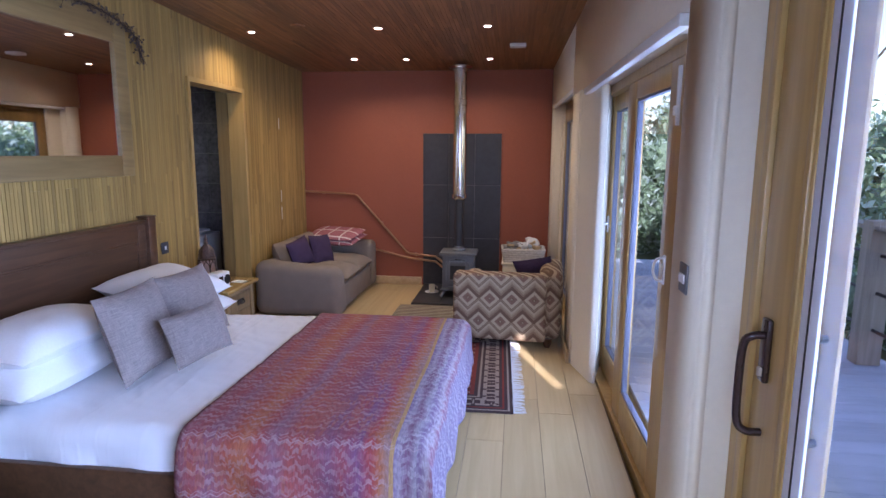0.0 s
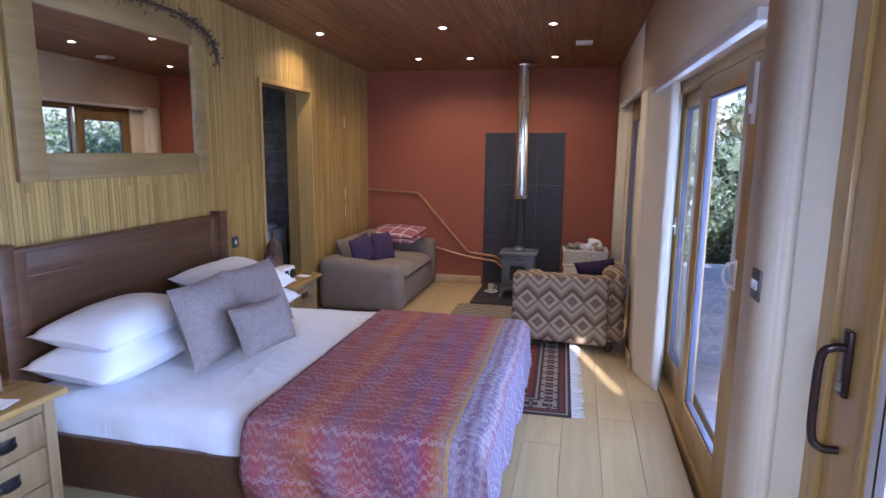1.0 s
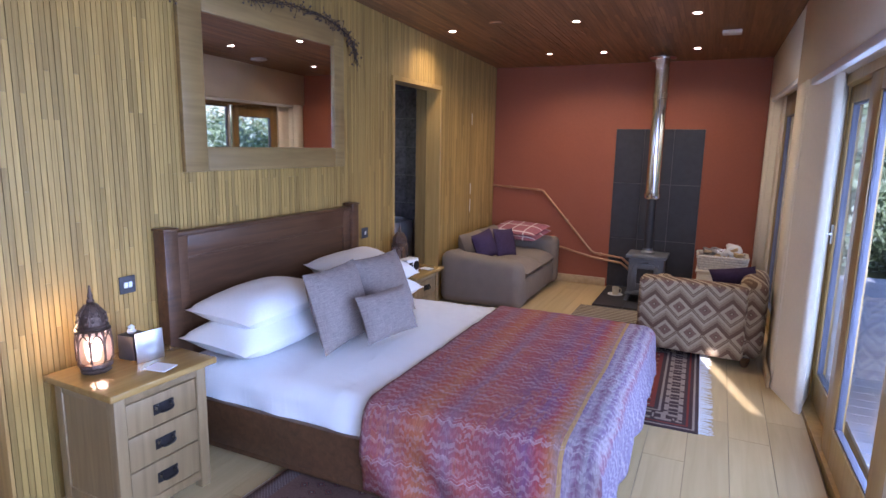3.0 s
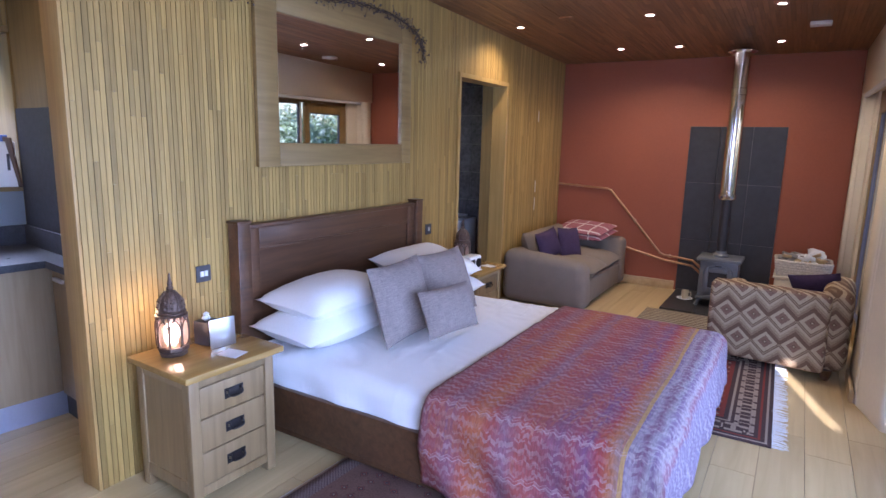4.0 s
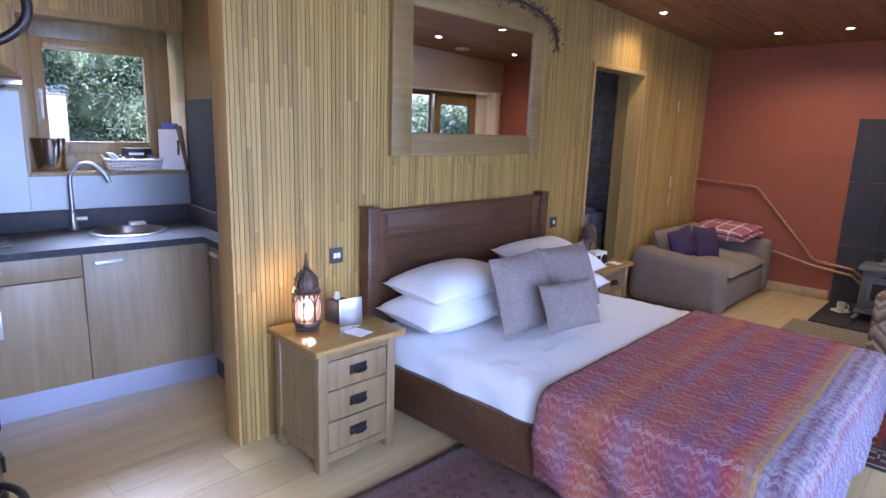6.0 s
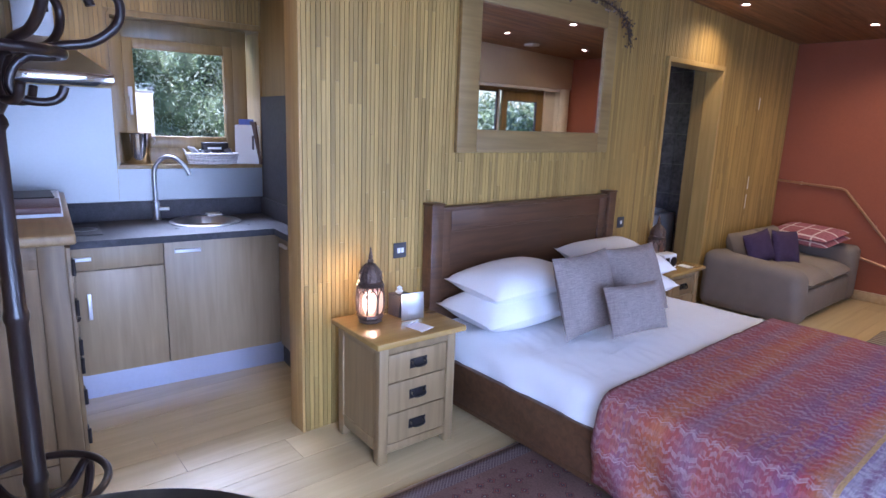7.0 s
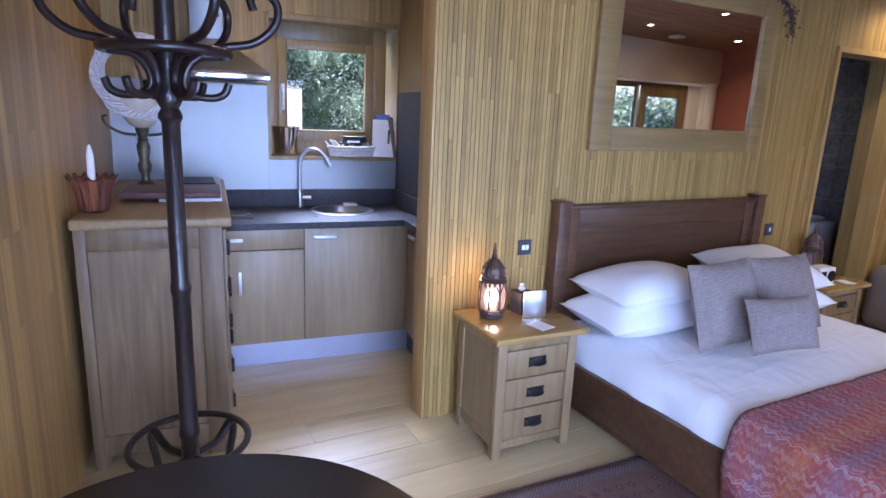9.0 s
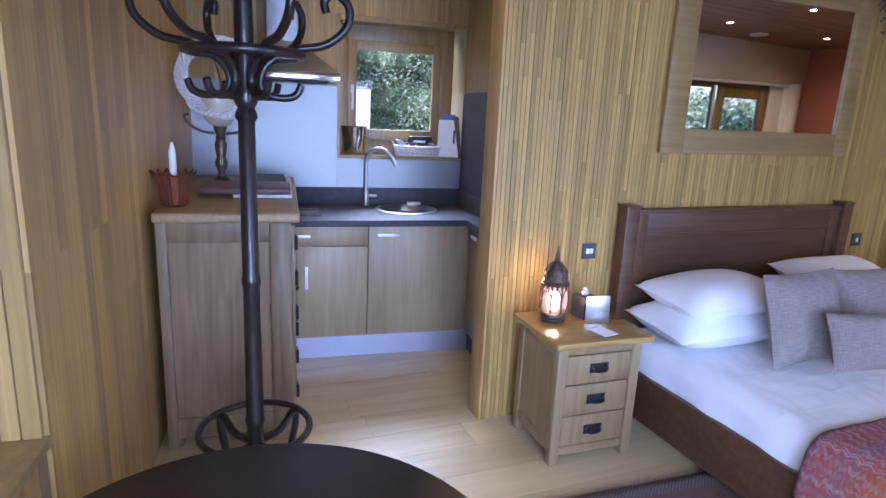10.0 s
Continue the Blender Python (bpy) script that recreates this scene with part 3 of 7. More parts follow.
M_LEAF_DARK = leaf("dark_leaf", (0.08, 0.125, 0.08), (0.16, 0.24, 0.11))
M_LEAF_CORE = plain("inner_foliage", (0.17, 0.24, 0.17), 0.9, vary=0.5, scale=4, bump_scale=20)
M_GRASS = plain("grass", (0.06, 0.10, 0.03), 0.9, vary=0.4, scale=1.5, bump_scale=12)
M_POST = wood("grey_timber", (0.20, 0.18, 0.16), (0.36, 0.33, 0.30), (25, 25, 1.5), 0.7, 0.1)
M_FRAME_OLIVE = wood("olive_oak_frame", (0.20, 0.125, 0.042), (0.32, 0.21, 0.08), (28, 2.0, 28), 0.45, 0.05)
# M_FRAME's oak darkened: shade of the backlit niche is put into the colour
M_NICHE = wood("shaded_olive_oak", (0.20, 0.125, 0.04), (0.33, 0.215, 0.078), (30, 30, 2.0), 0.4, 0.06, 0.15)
M_SKIRT = wood("pale_skirting", (0.40, 0.27, 0.13), (0.55, 0.40, 0.22), (25, 2.0, 25), 0.4)

# ---- structure ----
XW, YR = -2.59, 7.05                      # strip wall, red wall
KM = pose(-3.59, 1.0, 0, 0, 0, -6.2)      # the kitchen corner stands a little askew: its own frame
KB, KS, KV = -0.60, -1.19, 0.70           # in that frame: back wall, south wall, side wall


def right_x(y):
    """The window wall leans in a little towards the red wall."""
    return 0.56 - 0.023 * y


def ceil_z(x, y):
    return 2.576 - 0.034 * (y - 7)


def set_local(ob, m):
    ob.matrix_world = m
    return ob


def uv_box(ob, sx=(1, 1, 0), sy=(0, 0, 1)):
    """UV in metres: u along sx, v along sy."""
    me = ob.data
    uv = me.uv_layers.new(name="UVMap")
    a, b = Vector(sx), Vector(sy)
    for lp in me.loops:
        p = me.vertices[lp.vertex_index].co
        uv.data[lp.index].uv = (p.dot(a), p.dot(b))
    return ob


floor = setting("floor", B(-4.78, 0.62, -1.42, 7.2, -0.12, -0.012), M_GROOVE, "pale oak plank floor with thin dark joints")

# strip-clad wall with the bathroom doorway
DY0, DY1, DZ = 4.49, 5.40, 2.165
w = bm_new()
box(w, XW - 0.135, XW - 0.010, 1.302, DY0 - 0.034, 0, 2.75)
box(w, XW - 0.135, XW - 0.010, DY1 + 0.034, YR, 0, 2.75)
box(w, XW - 0.135, XW - 0.010, DY0 - 0.034, DY1 + 0.034, DZ + 0.039, 2.75)
wall_west = setting("wall_west", w, M_GROOVE, "wall clad in narrow vertical oiled wood strips")
end_board = part("end_board", B(XW - 0.137, XW + 0.001, 1.287, 1.302, 0, 2.75, bevel=0.002), M_BOARD, wall_west)
wall_north = setting("wall_north", B(-4.6, 0.66, YR, YR + 0.15, -0.1, 2.8), M_RED, "brick-red painted end wall")
part("skirting", B(XW, -1.13, YR - 0.018, YR, 0, 0.10, bevel=0.003), M_SKIRT, wall_north, "pale wooden skirting board")

# south wall with a window recess near the table
RU = 2.13
w = bm_new()
box(w, -0.75, RU, KS - 0.30, KS - 0.012, 0, 2.75)
box(w, RU, 4.70, KS - 0.30, KS - 0.045, 0, 0.745)
box(w, RU, 4.70, KS - 0.42, KS - 0.30, 0.745, 2.75)
wall_south = set_local(setting("wall_south", w, M_GROOVE, "wall of flush oiled wood boards with a deep window recess"), KM)
part("window_ledge", B(RU - 0.004, 4.70, KS - 0.30, KS + 0.004, 0.745, 0.77, bevel=0.003), M_FRAME, wall_south, "honey-coloured wooden ledge")

# east wall: piers, lintels
w = bm_new()
for y0, y1, z0, z1 in [(1.66, 2.00, -0.1, 2.08), (4.42, 4.98, -0.1, 2.08), (6.82, YR, -0.1, 2.16), (-1.4, 4.98, 2.08, 2.80), (4.98, YR, 2.16, 2.80)]:
    a, b = right_x(y0), right_x(y1)
    vs = [w.verts.new(p) for p in [(a, y0, z0), (b, y1, z0), (b + 0.26, y1, z0), (a + 0.26, y0, z0), (a, y0, z1), (b, y1, z1), (b + 0.26, y1, z1), (a + 0.26, y0, z1)]]
    for f in [(0, 1, 5, 4), (1, 2, 6, 5), (2, 3, 7, 6), (3, 0, 4, 7), (4, 5, 6, 7), (3, 2, 1, 0)]:
        w.faces.new([vs[i] for i in f])
bmesh.ops.recalc_face_normals(w, faces=w.faces[:])
bmesh.ops.bevel(w, geom=[e for e in w.edges if abs((e.verts[0].co - e.verts[1].co).z) > 1.9], offset=0.035, segments=5, affect="EDGES")
for f in w.faces:
    f.smooth = True
wall_east = setting("wall_east", w, M_PLASTER, "cream plastered wall with door openings and rounded reveals")
part("skirting", B(0.425, 0.447, 4.47, 4.94, 0, 0.09, bevel=0.003), M_SKIRT, wall_east, "pale wooden skirting board")
# splayed plaster reveal beside door_2, with a flared toe
sp_r = bm_new()
rows_ = []
for z, f in ((0.0, 0.034), (0.02, 0.032), (0.05, 0.020), (0.09, 0.008), (0.14, 0.0), (2.08, 0.0)):
    rows_.append([sp_r.verts.new((x, y, z)) for x, y in ((0.450, 4.50), (0.548 + f * 0.3, 4.140 - f), (0.556 + f * 0.5, 4.124 - f), (0.568 + f * 0.6, 4.116 - f), (0.600, 4.114), (0.680, 4.43), (0.66, 4.50))])
for a_, b_ in zip(rows_, rows_[1:]):
    for k in range(7):
        sp_r.faces.new((a_[k], a_[(k + 1) % 7], b_[(k + 1) % 7], b_[k]))
sp_r.faces.new(rows_[0][::-1]), sp_r.faces.new(rows_[-1])
part("splayed_reveal", sp_r, M_PLASTER, wall_east, "cream plaster reveal with a flared toe")
setting("wall_corner", B(0.3, 1.0, -1.7, -0.85, -0.1, 2.75), M_PLASTER, "plain plastered wall beside the door")

# kitchen walls
w = bm_new()
NV0, NV1, NZ0, NZ1 = -0.22, KV, 1.285, 2.21
box(w, KB - 0.35, KB - 0.01, KS - 0.3, NV0, 0, 2.75), box(w, KB - 0.35, KB - 0.01, NV1, NV1 + 0.3, 0, 2.75)
box(w, KB - 0.35, KB - 0.01, NV0, NV1, 0, NZ0), box(w, KB - 0.35, KB - 0.01, NV0, NV1, NZ1, 2.75)
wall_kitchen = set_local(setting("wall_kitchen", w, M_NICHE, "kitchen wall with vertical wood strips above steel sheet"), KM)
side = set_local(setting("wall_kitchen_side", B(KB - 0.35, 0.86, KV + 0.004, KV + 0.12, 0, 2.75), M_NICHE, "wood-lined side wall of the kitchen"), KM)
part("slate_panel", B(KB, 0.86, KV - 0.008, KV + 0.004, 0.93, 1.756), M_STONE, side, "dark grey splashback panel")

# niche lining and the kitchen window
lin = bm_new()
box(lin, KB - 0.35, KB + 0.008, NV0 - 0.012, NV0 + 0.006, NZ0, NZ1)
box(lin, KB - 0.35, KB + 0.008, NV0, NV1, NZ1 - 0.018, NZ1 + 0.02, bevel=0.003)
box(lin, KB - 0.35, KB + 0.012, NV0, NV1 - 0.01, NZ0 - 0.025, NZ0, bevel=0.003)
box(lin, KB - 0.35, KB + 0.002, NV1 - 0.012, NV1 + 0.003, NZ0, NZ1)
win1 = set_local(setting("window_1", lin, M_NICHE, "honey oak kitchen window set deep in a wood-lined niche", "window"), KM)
WU = KB - 0.14
GV0, GV1, GZ0, GZ1 = -0.085, 0.478, 1.466, 2.022


def ring_frame(bm, axis, at, depth, a0, a1, z0, z1, wa, wz0, wz1, bevel=0.004):
    """A rectangular frame of four bars round the clear opening a0..a1, z0..z1; axis is the direction through it."""
    def put(p0, p1, q0, q1):
        if axis == "x":
            box(bm, at, at + depth, p0, p1, q0, q1, bevel)
        else:
            box(bm, p0, p1, at, at + depth, q0, q1, bevel)
    put(a0 - wa, a0, z0 - wz0, z1 + wz1), put(a1, a1 + wa, z0 - wz0, z1 + wz1)
    put(a0, a1, z0 - wz0, z0), put(a0, a1, z1, z1 + wz1)
    return bm


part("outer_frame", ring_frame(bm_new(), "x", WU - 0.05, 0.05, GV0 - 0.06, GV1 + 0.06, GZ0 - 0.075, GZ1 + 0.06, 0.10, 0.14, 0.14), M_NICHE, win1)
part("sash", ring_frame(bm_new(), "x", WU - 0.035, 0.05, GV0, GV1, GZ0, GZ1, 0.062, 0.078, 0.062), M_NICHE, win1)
pane = part("pane", B(WU - 0.022, WU - 0.018, GV0 - 0.01, GV1 + 0.01, GZ0 - 0.01, GZ1 + 0.01), M_GLASS, win1)
pane.visible_shadow = False
hd = bm_new()
box(hd, WU + 0.012, WU + 0.03, GV0 - 0.042, GV0 - 0.018, 1.72, 1.78, 0.004), box(hd, WU + 0.028, WU + 0.042, GV0 - 0.038, GV0 - 0.022, 1.60, 1.755, 0.005)
part("handle", hd, M_WHITE, win1, "white turn handle")

# splashback and strips of the kitchen wall
part("splash_sheet", B(KB - 0.006, KB, KS, NV0 - 0.014, 1.05, 1.755), M_SPLASH, wall_kitchen, "satin steel splashback sheet")
part("splash_sheet", B(KB - 0.006, KB, NV0 - 0.012, KV - 0.01, 1.05, NZ0 - 0.028), M_SPLASH, wall_kitchen, "satin steel splashback sheet")
random.seed(8)
st = bm_new()
v = KS
while v < NV0 - 0.03:
    box(st, KB - 0.012, KB, v + 0.001, v + 0.023, 1.76, 2.75)
    v += 0.0255
while v < KV:
    box(st, KB - 0.012, KB, v + 0.001, v + 0.023, NZ1 + 0.022, 2.75)
    v += 0.0255
tagged(part("upper_strips", st, M_STRIP_REST, wall_kitchen, smooth=False), kind="stuff")

# ceiling: one mesh of narrow strips
random.seed(5)
c = bm_new()
x = -4.7
while x < 0.62:
    y = -1.7 - random.random()
    while y < 7.1:
        ln = random.choice((0.6, 0.9, 1.2, 1.5))
        y1 = min(y + ln, 7.12)
        wd, zz = 0.034, -random.random() * 0.0015
        lo = [(x + 0.0008, y), (x + wd - 0.0008, y), (x + wd - 0.0008, y1), (x + 0.0008, y1)]
        vs = [c.verts.new((a, b, ceil_z(a, b) + zz + dz)) for dz in (0, 0.02) for a, b in lo]
        for f in ((3, 2, 1, 0), (0, 1, 5, 4), (1, 2, 6, 5), (2, 3, 7, 6), (3, 0, 4, 7)):
            c.faces.new([vs[i] for i in f])
        y = y1 + 0.001
    x += 0.034
lo = [(-4.8, -2.2), (1.0, -2.2), (1.0, 7.3), (-4.8, 7.3)]
vs = [c.verts.new((a, b, ceil_z(a, b) + dz)) for dz in (0.016, 0.12) for a, b in lo]
for f in ((3, 2, 1, 0), (4, 5, 6, 7), (0, 1, 5, 4), (1, 2, 6, 5), (2, 3, 7, 6), (3, 0, 4, 7)):
    c.faces.new([vs[i] for i in f])
setting("ceiling", c, M_CEIL, "dark red-brown narrow cedar strip ceiling")

# doorway lining and the dark bathroom behind it
d1 = bm_new()
box(d1, XW - 0.15, XW + 0.022, DY0 - 0.035, DY0, 0, DZ + 0.04, 0.002)
box(d1, XW - 0.137, XW + 0.022, DY1, DY1 + 0.035, 0, DZ + 0.04, 0.002)
box(d1, XW - 0.15, XW + 0.022, DY0, DY1, DZ, DZ + 0.04, 0.002)
door1 = setting("door_1", d1, M_FRAME, "open doorway with a projecting wooden lining", "doorway")
bt = bm_new()
box(bt, -4.55, XW - 0.14, 6.05, 6.2, 0, 2.6), box(bt, -4.7, -4.55, 4.5, 6.2, 0, 2.6), box(bt, -4.7, -4.55, 3.2, 4.5, 0, 1.0), box(bt, -4.7, -4.55, 3.2, 4.5, 2.2, 2.6), box(bt, -4.7, XW - 0.14, 3.05, 3.2, 0, 2.6)
bath = setting("wall_bathroom", bt, M_GROUT, "dark tiled bathroom walls beyond the doorway")
part("wall_return", B(XW - 0.25, XW - 0.139, DY1 - 0.003, DY1 + 0.05, 0, 2.55), M_NICHE, bath, "shaded wooden return behind the lining")
random.seed(2)
for iy in range(4, 10):
    for iz in range(8):
        part("tile", B(-4.55, -4.542, 3.22 + iy * 0.3, 3.514 + iy * 0.3, 0.003 + iz * 0.32, 0.317 + iz * 0.32), M_TILE, bath, smooth=False)
for ix in range(6):
    for iz in range(8):
        part("tile", B(-4.54 + ix * 0.31, -4.236 + ix * 0.31, 6.042, 6.05, 0.003 + iz * 0.32, 0.317 + iz * 0.32), M_TILE, bath, smooth=False)

# slate panel behind the stove, and the hearth
panel = setting("slate_panel", B(-1.11, -0.175, YR - 0.008, YR, 0, 1.85), M_GROUT, "panel of large black slate tiles", "tile panel")
for ix in range(3):
    for iz, (a, b) in enumerate(((0.0, 0.60), (0.60, 1.24), (1.24, 1.85))):
        x0 = -1.11 + ix * 0.3117
        part("tile", B(x0 + 0.002, x0 + 0.309, YR - 0.016, YR - 0.008, a + 0.002, b - 0.002, bevel=0.001, seg=1), M_SLATE, panel, smooth=False)
hearth = setting("hearth", B(-1.09, -0.15, 6.06, YR - 0.02, 0.001, 0.008), M_GROUT, "low black slate hearth", "hearth")
for ix in range(3):
    for iy in range(2):
        part("slab", B(-1.09 + ix * 0.3133 + 0.002, -1.09 + (ix + 1) * 0.3133 - 0.002, 6.06 + iy * 0.485 + 0.002, 6.06 + (iy + 1) * 0.485 - 0.002, 0.006, 0.025, bevel=0.003, seg=1), M_SLATE, hearth, smooth=False)


# ---- glazed doors in the east wall ----
def glazed_leaf(parent, x, y0, y1, z0, z1, stile=0.10, name="leaf", near=None, far=None, low=0.13, high=None, wood_=None):
    """An oak leaf in the plane x: frame, pale rebate and pane."""
    near, far, high = near or stile, far or stile, high or stile
    a0, a1, b0, b1 = y0 + near, y1 - far, z0 + low, z1 - high
    fr = bm_new()
    box(fr, x, x + 0.045, y0, a0, z0, z1, 0.004), box(fr, x, x + 0.045, a1, y1, z0, z1, 0.004)
    box(fr, x, x + 0.045, a0, a1, z0, b0, 0.004), box(fr, x, x + 0.045, a0, a1, b1, z1, 0.004)
    lf = part(name, fr, wood_ or M_FRAME, parent)
    part("rebate", ring_frame(bm_new(), "x", x + 0.008, 0.034, a0 + 0.012, a1 - 0.012, b0 + 0.012, b1 - 0.012, 0.011, 0.011, 0.011, 0.002), M_REBATE, lf, "grey aluminium outer rebate")
    g = part("pane", B(x + 0.024, x + 0.028, a0 - 0.01, a1 + 0.01, b0 - 0.01, b1 + 0.01), M_GLASS, lf)
    g.visible_shadow = False
    return lf


def door_set(name, y0, y1, depth, leaves, label, head=2.08, wood_=None, **trim):
    """Frame in the opening y0..y1, and leaves given as (from, to, offset)."""
    xa = right_x((y0 + y1) / 2) + depth
    ang = math.degrees(math.atan(0.023))
    fr = bm_new()
    h = (y1 - y0) / 2
    box(fr, 0, 0.13, -h, -h + 0.05, 0, head, 0.004), box(fr, 0, 0.13, h - 0.05, h, 0, head, 0.004)
    box(fr, 0, 0.13, -h, h, head - 0.06, head, 0.004), box(fr, -0.02, 0.15, -h, h, -0.06, 0.022, 0.003)
    ob = setting(name, fr, wood_ or M_FRAME, label, "glazed door")
    ob.matrix_world = pose(xa, (y0 + y1) / 2, 0, 0, 0, ang)
    return ob, [glazed_leaf(ob, off, a * 2 * h - h, b * 2 * h - h, 0.024, head - 0.062, near=n, far=f, wood_=wood_, **trim) for a, b, off, n, f in leaves]


door2, leaves2 = door_set("door_2", 2.05, 4.42, 0.165, [(0.17, 0.664, 0.0, 0.29, 0.21), (0.655, 0.978, 0.052, 0.10, 0.085)], "honey oak sliding glazed door, closed, onto the deck", low=0.19, high=0.10)
part("head_rail", B(-0.16, -0.12, -1.14, 1.14, 2.035, 2.078, bevel=0.004), M_WHITE, door2, "slim white head rail")
part("catch", box(B(-0.016, -0.001, -0.665, -0.645, 1.74, 1.98, bevel=0.003), -0.026, -0.01, -0.668, -0.642, 1.78, 1.82, 0.004), M_WHITE, leaves2[0], "white sliding catch on the stile")
hd = bm_new()
tube(hd, curve_pts([(-0.004, -0.58, 1.17), (-0.032, -0.572, 1.158), (-0.044, -0.565, 1.115), (-0.032, -0.572, 1.072), (-0.004, -0.58, 1.06)], 6), 0.006)
part("bow_handle", hd, M_HANDLE, leaves2[0], "pale steel bow handle")
part("keep_plate", B(-0.006, 0.002, -0.60, -0.572, 1.05, 1.18, bevel=0.002), M_HANDLE, leaves2[0])
part("lever", box(B(0.040, 0.054, 1.09, 1.11, 1.06, 1.18, bevel=0.003), 0.005, 0.04, 1.04, 1.11, 1.12, 1.134, 0.004), M_WHITE, leaves2[1], "white lever handle")
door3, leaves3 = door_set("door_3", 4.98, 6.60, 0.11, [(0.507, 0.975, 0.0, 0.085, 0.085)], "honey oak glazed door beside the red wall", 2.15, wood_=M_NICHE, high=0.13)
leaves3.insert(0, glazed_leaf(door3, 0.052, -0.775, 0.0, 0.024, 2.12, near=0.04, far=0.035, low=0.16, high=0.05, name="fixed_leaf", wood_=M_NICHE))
part("white_stile", B(0.046, 0.051, -0.035, 0.0, 0.06, 2.10, bevel=0.001), M_HANDLE, leaves3[0], "white outer edge of the fixed pane")
part("head_rail", B(-0.11, -0.075, -0.79, 1.02, 2.115, 2.150, bevel=0.004), M_WHITE, door3, "slim white head rail")
part("side_panel", B(-0.02, 0.12, 0.812, 1.03, 0.0, 2.155, bevel=0.004), M_PLASTER, door3, "cream plastered side panel")
hd = bm_new()
tube(hd, curve_pts([(-0.004, -0.70, 1.10), (-0.05, -0.70, 1.08), (-0.05, -0.70, 0.92), (-0.004, -0.70, 0.90)], 6), 0.008)
part("bow_handle", hd, M_IRON, leaves3[0], "dark bow handle")


def near_door():
    """The door beside the camera: jamb, the inner leaf's stile with its bow handle, the outer leaf beyond the pane."""
    ob, _ = door_set("door_4", -0.85, 1.66, 0.105, [], "honey oak sliding glazed door with a dark bow handle")
    h = 1.255
    part("jamb_lining", B(-0.004, 0.05, h - 0.088, h - 0.052, 0.024, 2.018, bevel=0.003), M_FRAME, ob)
    inner = part("inner_leaf", B(0.006, 0.06, h - 0.298, h - 0.096, 0.024, 2.018, bevel=0.005), M_FRAME, ob)
    part("groove_bead", B(0.0, 0.010, h - 0.285, h - 0.262, 0.024, 2.018, bevel=0.003), M_FRAME, inner)
    part("edge_strip", B(0.008, 0.015, h - 0.372, h - 0.299, 0.024, 2.018, bevel=0.002), M_ALU, inner, "pale aluminium edge strip")
    part("dark_seal", B(0.0055, 0.009, h - 0.338, h - 0.334, 0.03, 2.01), M_IRON, inner)
    part("outer_stile", B(0.125, 0.137, h - 0.250, h - 0.09, 0.024, 2.018, bevel=0.004), M_FRAME_OLIVE, ob, "pale oak stile of the outer leaf")
    g = part("pane", B(0.034, 0.040, -h + 0.06, h - 0.300, 0.10, 1.95), M_GLASS, inner)
    g.visible_shadow = False
    part("handle_plate", B(-0.010, 0.006, h - 0.190, h - 0.152, 1.058, 1.222, bevel=0.006, seg=3), M_BRONZE_DARK, inner, "dark brown handle plate")
    part("lock", lathe(bm_new(), [(0.0, -0.012), (0.009, -0.010), (0.009, 0.010), (0.0, 0.012)], -0.010, h - 0.172, 12, 1.085), M_STEEL, inner, "small steel lock barrel")
    hd = bm_new()
    hy = h - 0.170
    tube(hd, curve_pts([(-0.006, hy, 1.178), (-0.034, hy, 1.176), (-0.052, hy + 0.008, 1.150), (-0.055, hy + 0.010, 1.04), (-0.052, hy + 0.008, 0.950), (-0.034, hy, 0.925), (0.004, hy, 0.922)], 8), 0.0105, 14)
    part("bow_handle", hd, M_BRONZE_DARK, inner, "dark brown bow handle")
    hd = bm_new()
    tube(hd, curve_pts([(0.126, h - 0.200, 1.185), (0.09, h - 0.220, 1.18), (0.078, h - 0.245, 1.15), (0.076, h - 0.250, 1.05), (0.078, h - 0.245, 0.95), (0.09, h - 0.220, 0.92), (0.126, h - 0.200, 0.915)], 8), 0.010, 12)
    part("bow_handle", hd, M_IRON, ob)


near_door()

# ---- soft shapes ----
def pillow_bm(w, h, t, n=18, pinch=0.06, seed=0, flop=0.0, fill=3.6):
    """A filled cushion: w along x, h along y, t thick; ears at the corners, light creases."""
    bm = bm_new()
    uvl = bm.loops.layers.uv.new("UVMap")
    rows = {}
    for side in (1, -1):
        for i in range(n + 1):
            for j in range(n + 1):
                a, b = 2 * i / n - 1, 2 * j / n - 1
                if side == -1 and (i in (0, n) or j in (0, n)):
                    rows[side, i, j] = rows[1, i, j]
                    continue
                e = max(0.0, (1 - abs(a) ** fill) * (1 - abs(b) ** fill)) ** 0.55
                ins_a, ins_b = 1 - pinch * (1 - b * b), 1 - pinch * (1 - a * a)
                cr = noise.noise(Vector((a * 2.2 + seed, b * 2.2, side * 3.0))) * 0.10 * e + noise.noise(Vector((a * 6 + seed, b * 5, side))) * 0.04 * e
                z = side * t / 2 * e * (1 + cr) - flop * (a * a)
                rows[side, i, j] = bm.verts.new((a * w / 2 * (ins_a if abs(a) > 0.5 else 1 - (1 - ins_a) * abs(a) * 2), b * h / 2 * (ins_b if abs(b) > 0.5 else 1 - (1 - ins_b) * abs(b) * 2), z))
    for side in (1, -1):
        for i in range(n):
            for j in range(n):
                q = [rows[side, i, j], rows[side, i + 1, j], rows[side, i + 1, j + 1], rows[side, i, j + 1]]
                f = bm.faces.new(q if side == 1 else q[::-1])
                for lp in f.loops:
                    lp[uvl].uv = (lp.vert.co.x, lp.vert.co.y)
    return bm


